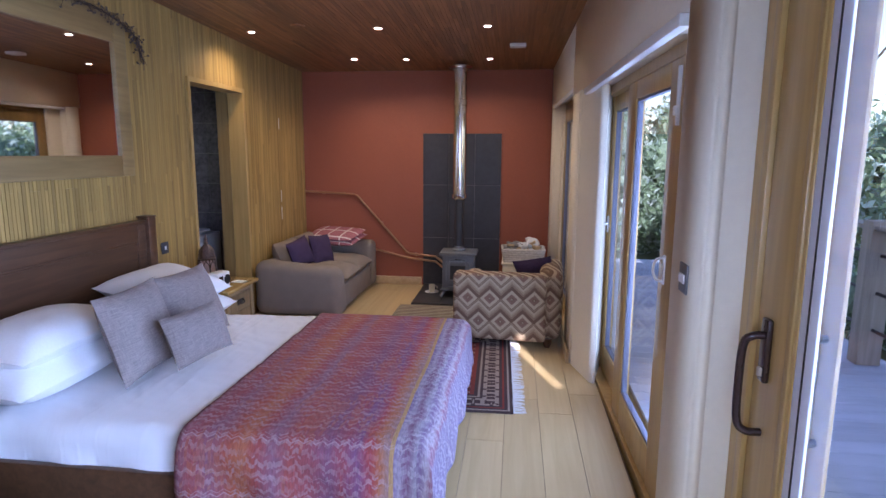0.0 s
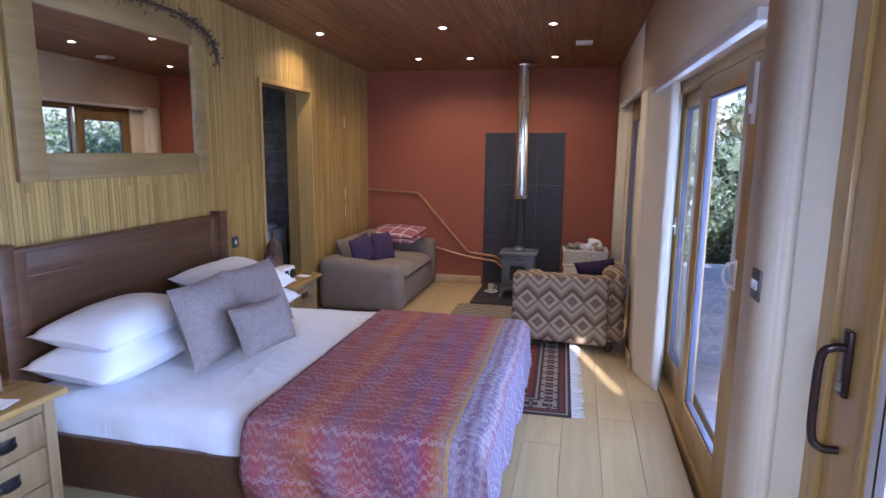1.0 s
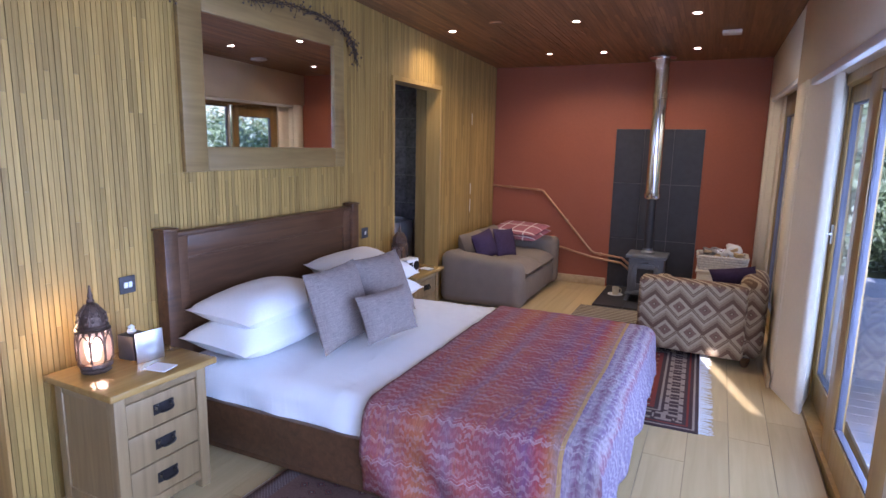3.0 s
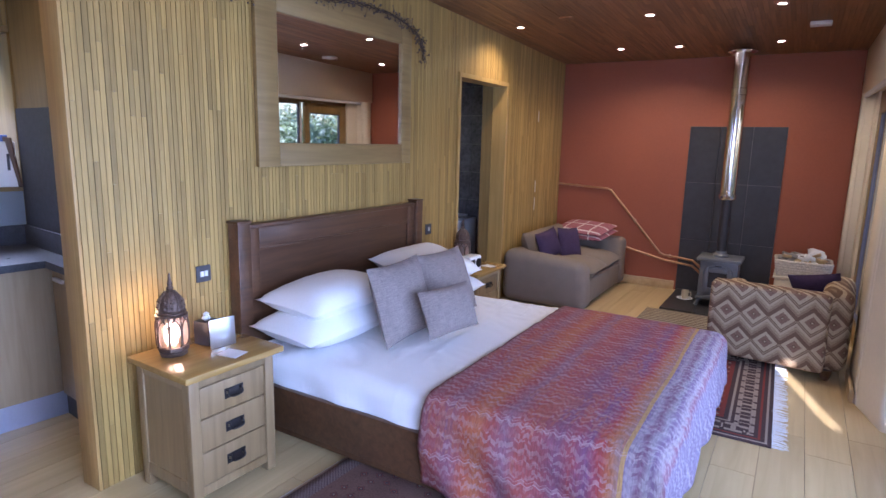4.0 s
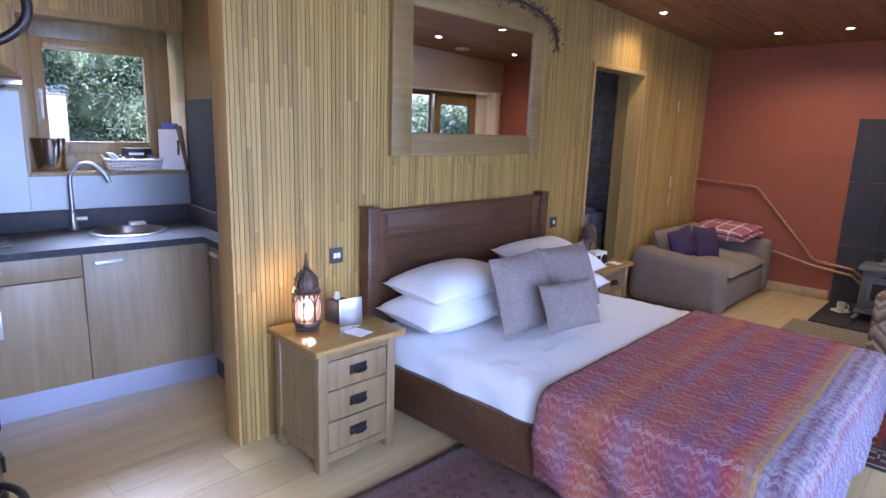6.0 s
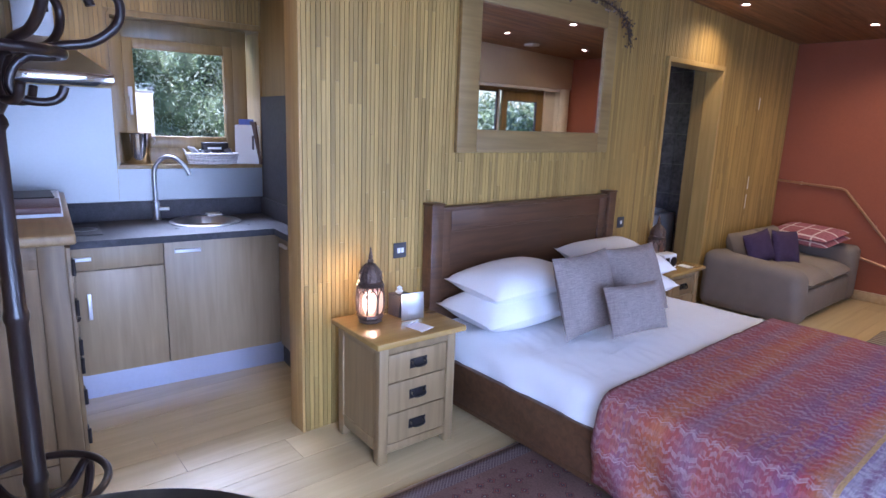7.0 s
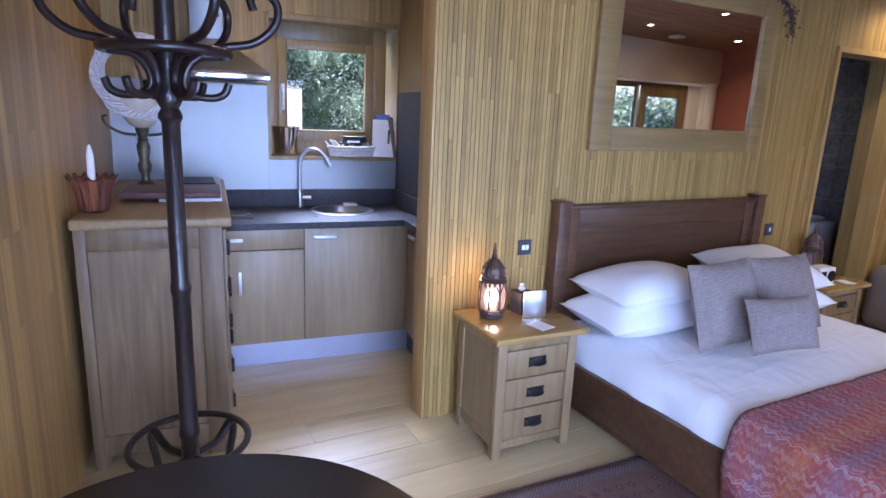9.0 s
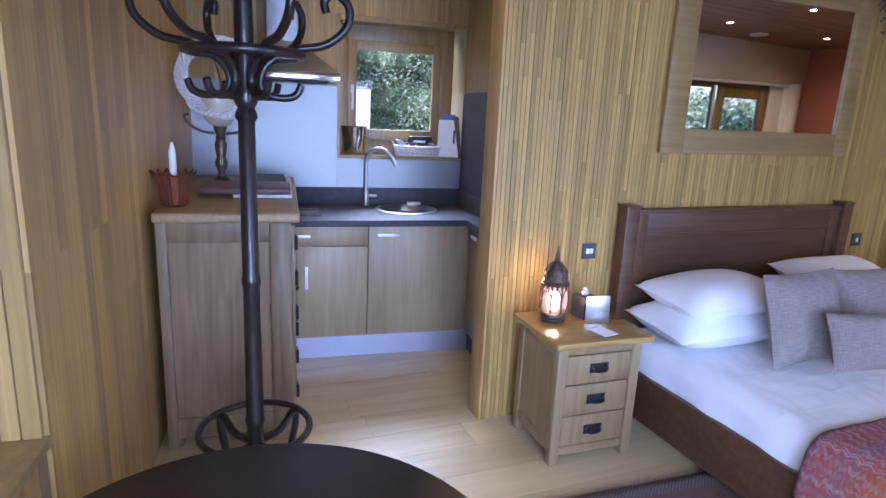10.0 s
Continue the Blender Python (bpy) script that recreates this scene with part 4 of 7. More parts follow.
def frame_of(origin, along, up):
    """A pose whose x runs along, y runs up (made square), z out of the face."""
    x = Vector(along).normalized()
    z = x.cross(Vector(up)).normalized()
    y = z.cross(x)
    m = Matrix((x, y, z)).transposed().to_4x4()
    m.translation = origin
    return m


def cushion(name, centre, along, up, w, h, t, material, label, category="cushion", group="", seed=0, pinch=0.06, fill=3.0):
    ob = part(name, pillow_bm(w, h, t, seed=seed, pinch=pinch, fill=fill), material)
    ob.matrix_world = frame_of(centre, along, up)
    return tagged(ob, label, category, group)


def bend(a, length, r):
    """Along a cloth that lies flat for a length and then hangs over a rounded edge: how far out, how far down."""
    if a <= length - r:
        return a, 0.0
    q = a - (length - r)
    if q < r * math.pi / 2:
        return length - r + r * math.sin(q / r), r - r * math.cos(q / r)
    return length, r + q - r * math.pi / 2


def cloth_bm(x0, lx, drop_x, y0, ly, drop_y, top, r, step=0.03, wave=0.006, thick=0.012, seed=1, floor_z=0.06, crease=0.0):
    """A cloth over a bed: flat on top, hanging at both sides (y) and at the foot (x)."""
    bm = bm_new()
    uvl = bm.loops.layers.uv.new("UVMap")
    sx = lx + drop_x
    ni, nj = int(sx / step), int((ly + 2 * drop_y) / step)
    g = []
    for i in range(ni + 1):
        s = sx * i / ni
        px, dx = bend(s, lx, r) if drop_x else (s, 0.0)
        col = []
        for j in range(nj + 1):
            t = (ly + 2 * drop_y) * j / nj - ly / 2 - drop_y
            py, dy = bend(abs(t), ly / 2, r)
            py *= 1 if t > 0 else -1
            down = max(dx, dy) + 0.12 * min(dx, dy)
            n1 = noise.noise(Vector((s * 3.1 + seed, t * 2.3, 0.3)))
            n2 = noise.noise(Vector((s * 9.0, t * 7.0 + seed, 1.7)))
            hang = min(down / 0.25, 1.0)
            out = hang * (0.018 + 0.022 * math.sin(s * 17 + t * 13 + seed) * hang + 0.012 * n1)
            fx, fy = dx / (dx + dy + 1e-6), dy / (dx + dy + 1e-6)
            x = x0 + px + out * fx + 0.01 * n1 * (1 - hang)
            y = y0 + py + math.copysign(out * fy, t)
            ridge = abs(noise.noise(Vector((s * 5.0 - t * 3.5, t * 11.0 + s * 6.0, seed))))
            z = max(top - down + wave * (n1 + 0.5 * n2 - 1.1 * ridge) * (1 - 0.7 * hang), floor_z)
            if crease:
                q = abs(noise.noise(Vector((s * 9.0 + t * 5.0 + 1.5 * n1, t * 1.6, 7.0))))
                z += crease * (max(0.0, 1 - q * 6.0) - 0.3) * min(1.0, 0.25 + abs(t) ** 2) * (0.6 + 0.8 * n1)
            col.append((bm.verts.new((x, y, z)), s, t))
        g.append(col)
    for i in range(ni):
        for j in range(nj):
            q = [g[i][j], g[i + 1][j], g[i + 1][j + 1], g[i][j + 1]]
            f = bm.faces.new([v[0] for v in q])
            for lp, v in zip(f.loops, q):
                lp[uvl].uv = (v[1], v[2] + 5)
    return bm


def thicken(ob, t):
    md = ob.modifiers.new("thickness", "SOLIDIFY")
    md.thickness, md.offset = t, -1
    return ob


# ---- bed ----
BX0, BX1, BY0, BY1 = -2.50, -0.33, 2.07, 3.93


bed = thing("bed", -1.4, 3.0, 0, "dark-stained wooden double bed with panelled headboard, made up in white", "bed")
inv = bed.matrix_world.inverted()


def bed_part(name, bm, mat, label=""):
    ob = part(name, bm, mat, bed, label)
    ob.matrix_parent_inverse = inv
    return ob


hx0, hx1 = XW + 0.012, XW + 0.062
bed_part("headboard", B(hx0 + 0.008, hx1 - 0.014, 2.19, 3.67, 0.40, 1.03), M_DARK)
for nm, y0, y1, z0, z1 in (("stile", 2.12, 2.21, 0.30, 1.135), ("stile", 3.65, 3.74, 0.30, 1.135), ("upper_rail", 2.21, 3.65, 1.015, 1.135), ("lower_rail", 2.21, 3.65, 0.30, 0.42)):
    bed_part(nm, B(hx0, hx1, y0, y1, z0, z1, bevel=0.004), M_DARK)
for z in (1.008, 0.427):
    bed_part("moulding", B(hx1 - 0.016, hx1 - 0.004, 2.21, 3.65, z - 0.007, z + 0.007, bevel=0.004), M_DARK)
cap = bed_part("top_rail", B(XW + 0.006, XW + 0.072, 2.115, 3.745, 1.128, 1.152, bevel=0.006), M_DARK)
for y in (2.045, 3.73):
    bed_part("post", box(B(XW + 0.008, XW + 0.088, y, y + 0.085, 0, 1.165, bevel=0.004), XW + 0.003, XW + 0.093, y - 0.005, y + 0.09, 1.165, 1.178, 0.003), M_DARK)
for y in (BY0 - 0.012, BY1 - 0.02):
    bed_part("side_rail", box(B(XW + 0.085, BX1, y, y + 0.032, 0.09, 0.315, bevel=0.004), XW + 0.09, BX1 - 0.01, y + 0.004, y + 0.036, 0.06, 0.09, 0.002), M_DARK)
bed_part("foot_rail", B(BX1, BX1 + 0.035, BY0 - 0.012, BY1 + 0.012, 0.06, 0.345, bevel=0.004), M_DARK)
for y in (BY0 - 0.012, BY1 - 0.05):
    bed_part("leg", B(BX1 - 0.03, BX1 + 0.036, y, y + 0.062, 0, 0.35, bevel=0.004), M_DARK)
bed_part("mattress", B(BX0 + 0.01, BX1 - 0.015, BY0 + 0.03, BY1 - 0.03, 0.18, 0.450, bevel=0.05, seg=4), M_LINEN)
sheet = bed_part("duvet", cloth_bm(BX0 + 0.02, 2.13, 0.10, 3.0, 1.80, 0.21, 0.484, 0.085, 0.014, 0.007, seed=4, crease=0.008), M_DUVET, "white cotton duvet with soft creases")
thicken(sheet, 0.012)

throw = part("throw_blanket", cloth_bm(-1.335, 1.045, 0.30, 3.0, 1.89, 0.385, 0.504, 0.09, 0.02, 0.007, seed=9), M_THROW)
thicken(tagged(throw, "multicoloured zigzag woven throw in reds and violets over the bed's foot", "blanket"), 0.010)

random.seed(3)
cushion("pillow", (-2.255, 2.47, 0.592), (0, 1, 0.0), (-1, 0, 0.06), 0.79, 0.46, 0.22, M_LINEN, "plump white pillow lying on the duvet", "pillow", "bed pillows", 1, 0.05, 2.6)
cushion("pillow", (-2.275, 2.51, 0.735), (0, 1, 0.02), (-1, 0, 0.06), 0.75, 0.44, 0.21, M_LINEN, "plump white pillow on top of another pillow", "pillow", "bed pillows", 5, 0.05, 2.6)
cushion("pillow", (-2.22, 3.50, 0.588), (0, 1, 0.0), (-1, 0, 0.10), 0.78, 0.52, 0.19, M_LINEN, "plump white pillow lying on the duvet", "pillow", "bed pillows", 8, 0.05, 3.0)
cushion("pillow", (-2.245, 3.50, 0.742), (0, 1, 0.0), (-1, 0, 0.28), 0.76, 0.52, 0.20, M_LINEN, "plump white pillow on top of another pillow", "pillow", "bed pillows", 12, 0.05, 3.0)
cushion("scatter_cushion", (-1.885, 2.68, 0.722), (-0.06, 1, 0.0), (-0.32, 0.0, 1), 0.53, 0.45, 0.15, M_GREY, "large grey slub-weave cushion leaning on pillows", "cushion", "grey cushions", 21)
cushion("scatter_cushion", (-1.91, 3.22, 0.712), (0.0, 1, -0.02), (-0.42, 0.08, 1), 0.55, 0.44, 0.14, M_GREY, "large grey slub-weave cushion behind a smaller one", "cushion", "grey cushions", 27)
cushion("scatter_cushion", (-1.655, 2.82, 0.668), (0.16, 1, 0.0), (-0.40, 0.06, 1), 0.44, 0.275, 0.13, M_GREY, "small oblong grey slub-weave cushion at the front", "cushion", "grey cushions", 33)


# ---- bedside cabinets ----
def nightstand():
    """Three drawers that face +x, corner legs, overhanging top; its base centre is the origin."""
    e = thing("bedside_cabinet", 0, 0, 0, "light oak three-drawer bedside cabinet with black iron pulls", "bedside cabinet", "bedside cabinets")
    W, D, Hh = 0.45, 0.40, 0.630
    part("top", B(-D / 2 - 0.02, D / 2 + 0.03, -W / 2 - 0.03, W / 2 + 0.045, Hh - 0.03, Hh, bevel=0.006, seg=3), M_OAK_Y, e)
    for sx in (-1, 1):
        for sy in (-1, 1):
            x, y = sx * (D / 2 - 0.025), sy * (W / 2 - 0.025)
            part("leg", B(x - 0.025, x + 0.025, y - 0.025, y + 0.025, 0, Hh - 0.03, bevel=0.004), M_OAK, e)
    for sy in (-1, 1):
        y = sy * (W / 2 - 0.0135)
        bm = B(-D / 2 + 0.05, D / 2 - 0.05, y - 0.006, y + 0.006, 0.09, Hh - 0.04)
        box(bm, -D / 2 + 0.05, D / 2 - 0.05, y - 0.012, y + 0.012, 0.06, 0.12, 0.003), box(bm, -D / 2 + 0.05, D / 2 - 0.05, y - 0.012, y + 0.012, Hh - 0.075, Hh - 0.03, 0.003)
        part("side_panel", bm, M_OAK, e)
    part("back_panel", B(-D / 2 + 0.01, -D / 2 + 0.02, -W / 2 + 0.05, W / 2 - 0.05, 0.06, Hh - 0.03), M_OAK, e)
    part("front_frame", box(B(D / 2 - 0.045, D / 2 - 0.028, -W / 2 + 0.045, W / 2 - 0.045, 0.05, Hh - 0.03), D / 2 - 0.03, D / 2 - 0.008, -W / 2 + 0.05, W / 2 - 0.05, 0.045, 0.088, 0.003), M_OAK, e)
    part("frieze_rail", B(D / 2 - 0.03, D / 2 - 0.004, -W / 2 + 0.05, W / 2 - 0.05, 0.556, Hh - 0.03, bevel=0.003), M_OAK, e)
    zs = [(0.092, 0.152), (0.250, 0.152), (0.408, 0.142)]
    for z, dh in zs:
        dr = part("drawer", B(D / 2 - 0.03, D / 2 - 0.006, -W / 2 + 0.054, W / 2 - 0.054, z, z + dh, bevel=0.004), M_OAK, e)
        pl = bm_new()
        box(pl, D / 2 - 0.006, D / 2 - 0.002, -0.05, 0.05, z + 0.052, z + 0.100, 0.0015)
        for y in (-0.034, 0.034):
            lathe(pl, [(0.007, 0), (0.007, 0.014)], D / 2 + 0.002, y, 10, z + 0.082)
        bail = bm_new()
        tube(bail, curve_pts([(D / 2 + 0.004, -0.034, z + 0.09), (D / 2 + 0.014, -0.036, z + 0.072), (D / 2 + 0.016, -0.02, z + 0.062), (D / 2 + 0.016, 0.02, z + 0.062), (D / 2 + 0.014, 0.036, z + 0.072), (D / 2 + 0.004, 0.034, z + 0.09)], 4), 0.0036, 6)
        part("drop_pull", pl, M_IRON, dr, "black iron pull plate")
        part("bail", bail, M_IRON, dr)
        for y in (-0.036, 0.036):
            part("rosette", lathe(bm_new(), [(0.0, -0.008), (0.008, -0.006), (0.008, 0.006), (0.0, 0.008)], D / 2 + 0.001, y, 8, z + 0.083), M_BRONZE, dr)
    return e


ns1 = nightstand()
copy_thing(ns1, pose(-2.335, 4.285, 0) @ Matrix.Diagonal((1, 1, 0.93, 1)))
ns1.matrix_world = pose(-2.29, 1.662, 0, 0, 0, -2)


def lantern(x, y, z, lit, label, s=1.0):
    """A pierced-metal lantern with a domed cap and curved glass sides."""
    e = thing("lantern", x, y, z, label, "lantern", "moroccan lanterns")
    e.scale = (s * 0.93, s * 0.93, s * 0.92)
    part("base", lathe(bm_new(), [(0.0, 0), (0.062, 0), (0.068, 0.008), (0.060, 0.016), (0.074, 0.03), (0.074, 0.046), (0.066, 0.05)], 0, 0, 8), M_LANTERN, e)
    part("glass_body", lathe(bm_new(), [(0.058, 0.036), (0.070, 0.075), (0.074, 0.12), (0.071, 0.17), (0.062, 0.20)], 0, 0, 8), M_FROST, e, "rose-tinted frosted glass")
    for k in range(8):
        a = math.pi / 4 * k
        c_, s_ = math.cos(a), math.sin(a)
        part("rib", tube(bm_new(), curve_pts([(0.060 * c_, 0.060 * s_, 0.036), (0.073 * c_, 0.073 * s_, 0.075), (0.076 * c_, 0.076 * s_, 0.12), (0.074 * c_, 0.074 * s_, 0.17), (0.064 * c_, 0.064 * s_, 0.20)], 4), 0.0042, 6), M_LANTERN, e)
        arch = []
        for q, (w_, z_) in enumerate(((-0.92, 0.055), (-0.92, 0.13), (-0.75, 0.16), (-0.4, 0.178), (0, 0.188), (0.4, 0.178), (0.75, 0.16), (0.92, 0.13), (0.92, 0.055))):
            b_ = a + math.pi / 8 + w_ * math.pi / 8
            r_ = 0.0745 * math.cos(math.pi / 8) / math.cos(w_ * math.pi / 8) + 0.0015
            arch.append((r_ * math.cos(b_), r_ * math.sin(b_), z_))
        part("panel_arch", tube(bm_new(), arch, 0.0036, 6), M_LANTERN, e)
    part("collar", lathe(bm_new(), [(0.060, 0.198), (0.074, 0.202), (0.076, 0.207), (0.066, 0.211), (0.070, 0.222), (0.062, 0.23)], 0, 0, 16), M_LANTERN, e)
    for k in range(16):
        a = 2 * math.pi * k / 16
        part("scallop", lathe(bm_new(), [(0.0, -0.005), (0.005, -0.003), (0.007, 0.003), (0.005, 0.009), (0, 0.010)], 0.069 * math.cos(a), 0.069 * math.sin(a), 6, 0.192), M_LANTERN, e)
    dome = bm_new()
    lathe(dome, [(0.060, 0.226), (0.060, 0.25), (0.054, 0.28), (0.040, 0.305), (0.022, 0.322), (0.012, 0.33)], 0, 0, 16)
    part("dome", dome, M_LANTERN, e)
    for k in range(24):
        a, zz, rr = 2 * math.pi * k / 12, (0.247, 0.277)[k // 12], (0.061, 0.056)[k // 12]
        part("stud", lathe(bm_new(), [(0.0, -0.007), (0.006, -0.003), (0.006, 0.003), (0.0, 0.007)], rr * math.cos(a), rr * math.sin(a), 6, zz), M_LANTERN, e)
    for k in range(8):
        a = math.pi / 4 * k
        c_, s_ = math.cos(a), math.sin(a)
        part("dome_rib", tube(bm_new(), curve_pts([(0.062 * c_, 0.062 * s_, 0.228), (0.062 * c_, 0.062 * s_, 0.25), (0.056 * c_, 0.056 * s_, 0.282), (0.024 * c_, 0.024 * s_, 0.324)], 4), 0.003, 5), M_LANTERN, e)
    part("finial", lathe(bm_new(), [(0.012, 0.326), (0.018, 0.338), (0.010, 0.352), (0.013, 0.362), (0.007, 0.38), (0.004, 0.41), (0.0, 0.415)], 0, 0, 12), M_LANTERN, e)
    if lit:
        part("bulb", lathe(bm_new(), [(0.0, 0.06), (0.012, 0.065), (0.022, 0.10), (0.024, 0.13), (0.014, 0.155), (0.0, 0.16)], 0, 0, 12), M_BULB, e, "glowing warm bulb")
    return e


lantern(-2.375, 1.555, 0.631, True, "lit Moroccan lantern of pierced dark metal on the bedside cabinet")
lan_light = new("lantern_light", bpy.data.lights.new("lantern_light", "POINT"))
lan_light.data.energy, lan_light.data.color, lan_light.data.shadow_soft_size = 0.55, (1.0, 0.70, 0.36), 0.03
lan_light.location = (-2.455, 1.525, 0.845)
lantern(-2.42, 4.32, 0.587, False, "unlit Moroccan lantern of pierced dark metal", 1.02)

tb = thing("tissue_box", -2.375, 1.735, 0.631, "dark cube tissue box with a white tissue showing", "tissue box", rz=8)
part("box", B(-0.045, 0.045, -0.038, 0.050, 0, 0.115, bevel=0.003), M_SLATE, tb)
part("tissue", lathe(bm_new(), [(0.008, 0.112), (0.022, 0.127), (0.012, 0.138), (0.016, 0.147), (0.004, 0.157), (0, 0.158)], 0.0, 0.0, 7), M_PAPER, tb, "white paper tissue")
pf = thing("photo_frame", -2.27, 1.748, 0.631, "small silvery stand frame before a tissue box", "frame", rz=-8)
part("plate", B(-0.006, 0.0, -0.065, 0.065, 0.0, 0.14, bevel=0.002, m=pose(0, 0, 0, 0, -3, 0)), M_STEEL, pf)
part("strut", B(-0.05, -0.045, -0.012, 0.012, 0.0, 0.10, m=pose(0.0, 0, 0, 0, 20, 0)), M_IRON, pf)
tagged(part("card", B(-0.055, 0.055, -0.045, 0.045, 0, 0.003, bevel=0.0008, seg=1, m=pose(-2.16, 1.705, 0.632, 0, 0, 12)), M_PAPER), "small white printed card on the bedside cabinet", "card")
tagged(part("card", B(-0.05, 0.05, -0.04, 0.04, 0, 0.003, bevel=0.0008, seg=1, m=pose(-2.19, 4.38, 0.588, 0, 0, -10)), M_PAPER), "small white card beside the unlit lantern", "card")
radio = thing("radio", -2.25, 4.165, 0.587, "small white table radio with a round speaker", "radio", rz=-4)
part("case", B(-0.05, 0.05, -0.085, 0.085, 0, 0.12, bevel=0.012, seg=3), M_WHITE, radio)
rs = lathe(bm_new(), [(0.0, 0), (0.038, 0), (0.038, 0.006), (0.0, 0.008)], 0, 0, 24)
sp_ = part("speaker", rs, M_IRON, radio)
sp_.matrix_local = pose(0.05, 0.038, 0.06, 0, 90, 0)
part("display", B(0.05, 0.053, -0.07, -0.015, 0.05, 0.095, bevel=0.001), M_IRON, radio)


def wall_plate(name, y, z, label, rockers=2):
    e = thing(name, XW + 0.001, y, z, label, "socket")
    part("plate", B(0, 0.008, -0.043, 0.043, -0.043, 0.043, bevel=0.003), M_STONE, e)
    for k in range(rockers):
        yy = (k - (rockers - 1) / 2) * 0.024
        part("rocker", B(0.008, 0.013, yy - 0.010, yy + 0.010, -0.014, 0.014, bevel=0.002), M_WHITE, e)
    return e


wall_plate("light_switch", 1.885, 0.92, "grey metal double light switch on the strip wall", 2)
wall_plate("light_switch", 4.03, 0.908, "grey metal single light switch on the strip wall", 1)
sw = thing("light_switch", right_x(1.82) - 0.001, 1.82, 1.25, "grey metal triple light switch on the plaster pier", "socket")
part("plate", B(-0.006, 0, -0.040, 0.040, -0.045, 0.045, bevel=0.002), M_STOVE, sw)
for k in (-1, 0, 1):
    part("rocker", B(-0.012, -0.006, k * 0.019 - 0.007, k * 0.019 + 0.007, -0.014, 0.014, bevel=0.002), M_HANDLE, sw)

# ---- mirror and its garland ----
MY0, MY1, MZ0, MZ1 = 2.41, 3.60, 1.592, 2.302
mir = thing("wall_mirror", XW, 3.0, 1.46, "large wall mirror in a broad flat oak frame", "mirror")
mi = mir.matrix_world.inverted()
for nm, args in (("stile", (XW + 0.001, XW + 0.032, MY0 - 0.155, MY0, MZ0 - 0.135, MZ1 + 0.188)), ("stile", (XW + 0.001, XW + 0.032, MY1, MY1 + 0.118, MZ0 - 0.135, MZ1 + 0.188)),
                 ("rail", (XW + 0.001, XW + 0.031, MY0, MY1, MZ0 - 0.135, MZ0)), ("rail", (XW + 0.001, XW + 0.031, MY0, MY1, MZ1, MZ1 + 0.188))):
    part(nm, B(*args, bevel=0.006), M_FRAME_OLIVE, mir).matrix_parent_inverse = mi
part("glass", B(XW + 0.004, XW + 0.014, MY0 - 0.005, MY1 + 0.005, MZ0 - 0.005, MZ1 + 0.005), M_MIRROR, mir, "clear mirror glass").matrix_parent_inverse = mi

random.seed(11)
gar = thing("garland", XW + 0.05, 3.0, 2.48, "twisted twig garland with small dark berries over the mirror", "garland")
gi = gar.matrix_world.inverted()
tw, be = bm_new(), bm_new()
main = curve_pts([(XW + 0.05, 1.98, 2.44), (XW + 0.055, 2.06, 2.36), (XW + 0.05, 2.17, 2.34), (XW + 0.05, 2.24, 2.42), (XW + 0.05, 2.40, 2.50), (XW + 0.055, 2.75, 2.44), (XW + 0.05, 3.05, 2.47), (XW + 0.055, 3.35, 2.475), (XW + 0.05, 3.58, 2.45), (XW + 0.055, 3.74, 2.40), (XW + 0.05, 3.82, 2.33), (XW + 0.05, 3.85, 2.22)], 10)
for k in range(3):
    tube(tw, [p + Vector((0.008 * math.sin(i * 0.7 + 2.1 * k), 0, 0.010 * math.cos(i * 0.8 + 2.1 * k))) for i, p in enumerate(main)], 0.0024, 5)
for p in main:
    for _ in range(3):
        q = p + Vector((random.uniform(-0.015, 0.03), random.uniform(-0.05, 0.05), random.gauss(-0.008, 0.028)))
        tube(tw, [p, (p + q) / 2 + Vector((0.006, 0, 0.004)), q], 0.0015, 4)
        if random.random() < 0.8:
            r = random.uniform(0.005, 0.0085)
            t_ = bmesh.new()
            bmesh.ops.create_icosphere(t_, subdivisions=1, radius=r)
            bmesh.ops.translate(t_, verts=t_.verts, vec=q)
            join(be, t_)
tagged(part("twig_strand", tw, M_TWIG, gar), kind="stuff").matrix_parent_inverse = gi
tagged(part("berry_cluster", be, M_BERRY, gar, "dark dried berries"), kind="stuff").matrix_parent_inverse = gi

# ---- ceiling fittings ----
# two rows over the sitting end, one lamp by the strip wall's end, one over the kitchen floor: x, y, power
# the last two are unseen, added to brighten wall end and kitchen floor
spots = [(-2.300, 5.05, 15), (-1.171, 5.005, 13), (-0.259, 5.00, 13), (-1.737, 6.307, 12), (-1.182, 6.344, 12), (-0.301, 6.372, 12), (-2.300, 1.72, 2), (-3.45, 0.85, 12)]
for x, y, power in spots:
    z = ceil_z(x, y)
    dl = thing("downlight", x, y, z, "small round recessed ceiling downlight, lit", "downlight", "ceiling downlights")
    part("bezel", lathe(bm_new(), [(0.028, 0.004), (0.041, 0.004), (0.042, -0.002), (0.038, -0.006), (0.028, -0.004)], 0, 0, 24), M_STEEL, dl)
    part("lens", lathe(bm_new(), [(0.0, -0.004), (0.027, -0.004), (0.027, 0.002), (0.0, 0.002)], 0, 0, 24), M_LAMP, dl, "glowing lens")
    sp = new("downlight_beam", bpy.data.lights.new("downlight_beam", "SPOT"))
    sp.data.energy, sp.data.color, sp.data.spot_size, sp.data.spot_blend, sp.data.shadow_soft_size = power, (1.0, 0.82, 0.52), radians(150), 1.0, 0.03
    sp.matrix_world = look((x, y, z - 0.03), (x, y + 0.001, 0))
sm = thing("smoke_alarm", -0.010, 5.69, ceil_z(-0.010, 5.69), "square white smoke alarm on the ceiling", "smoke alarm")
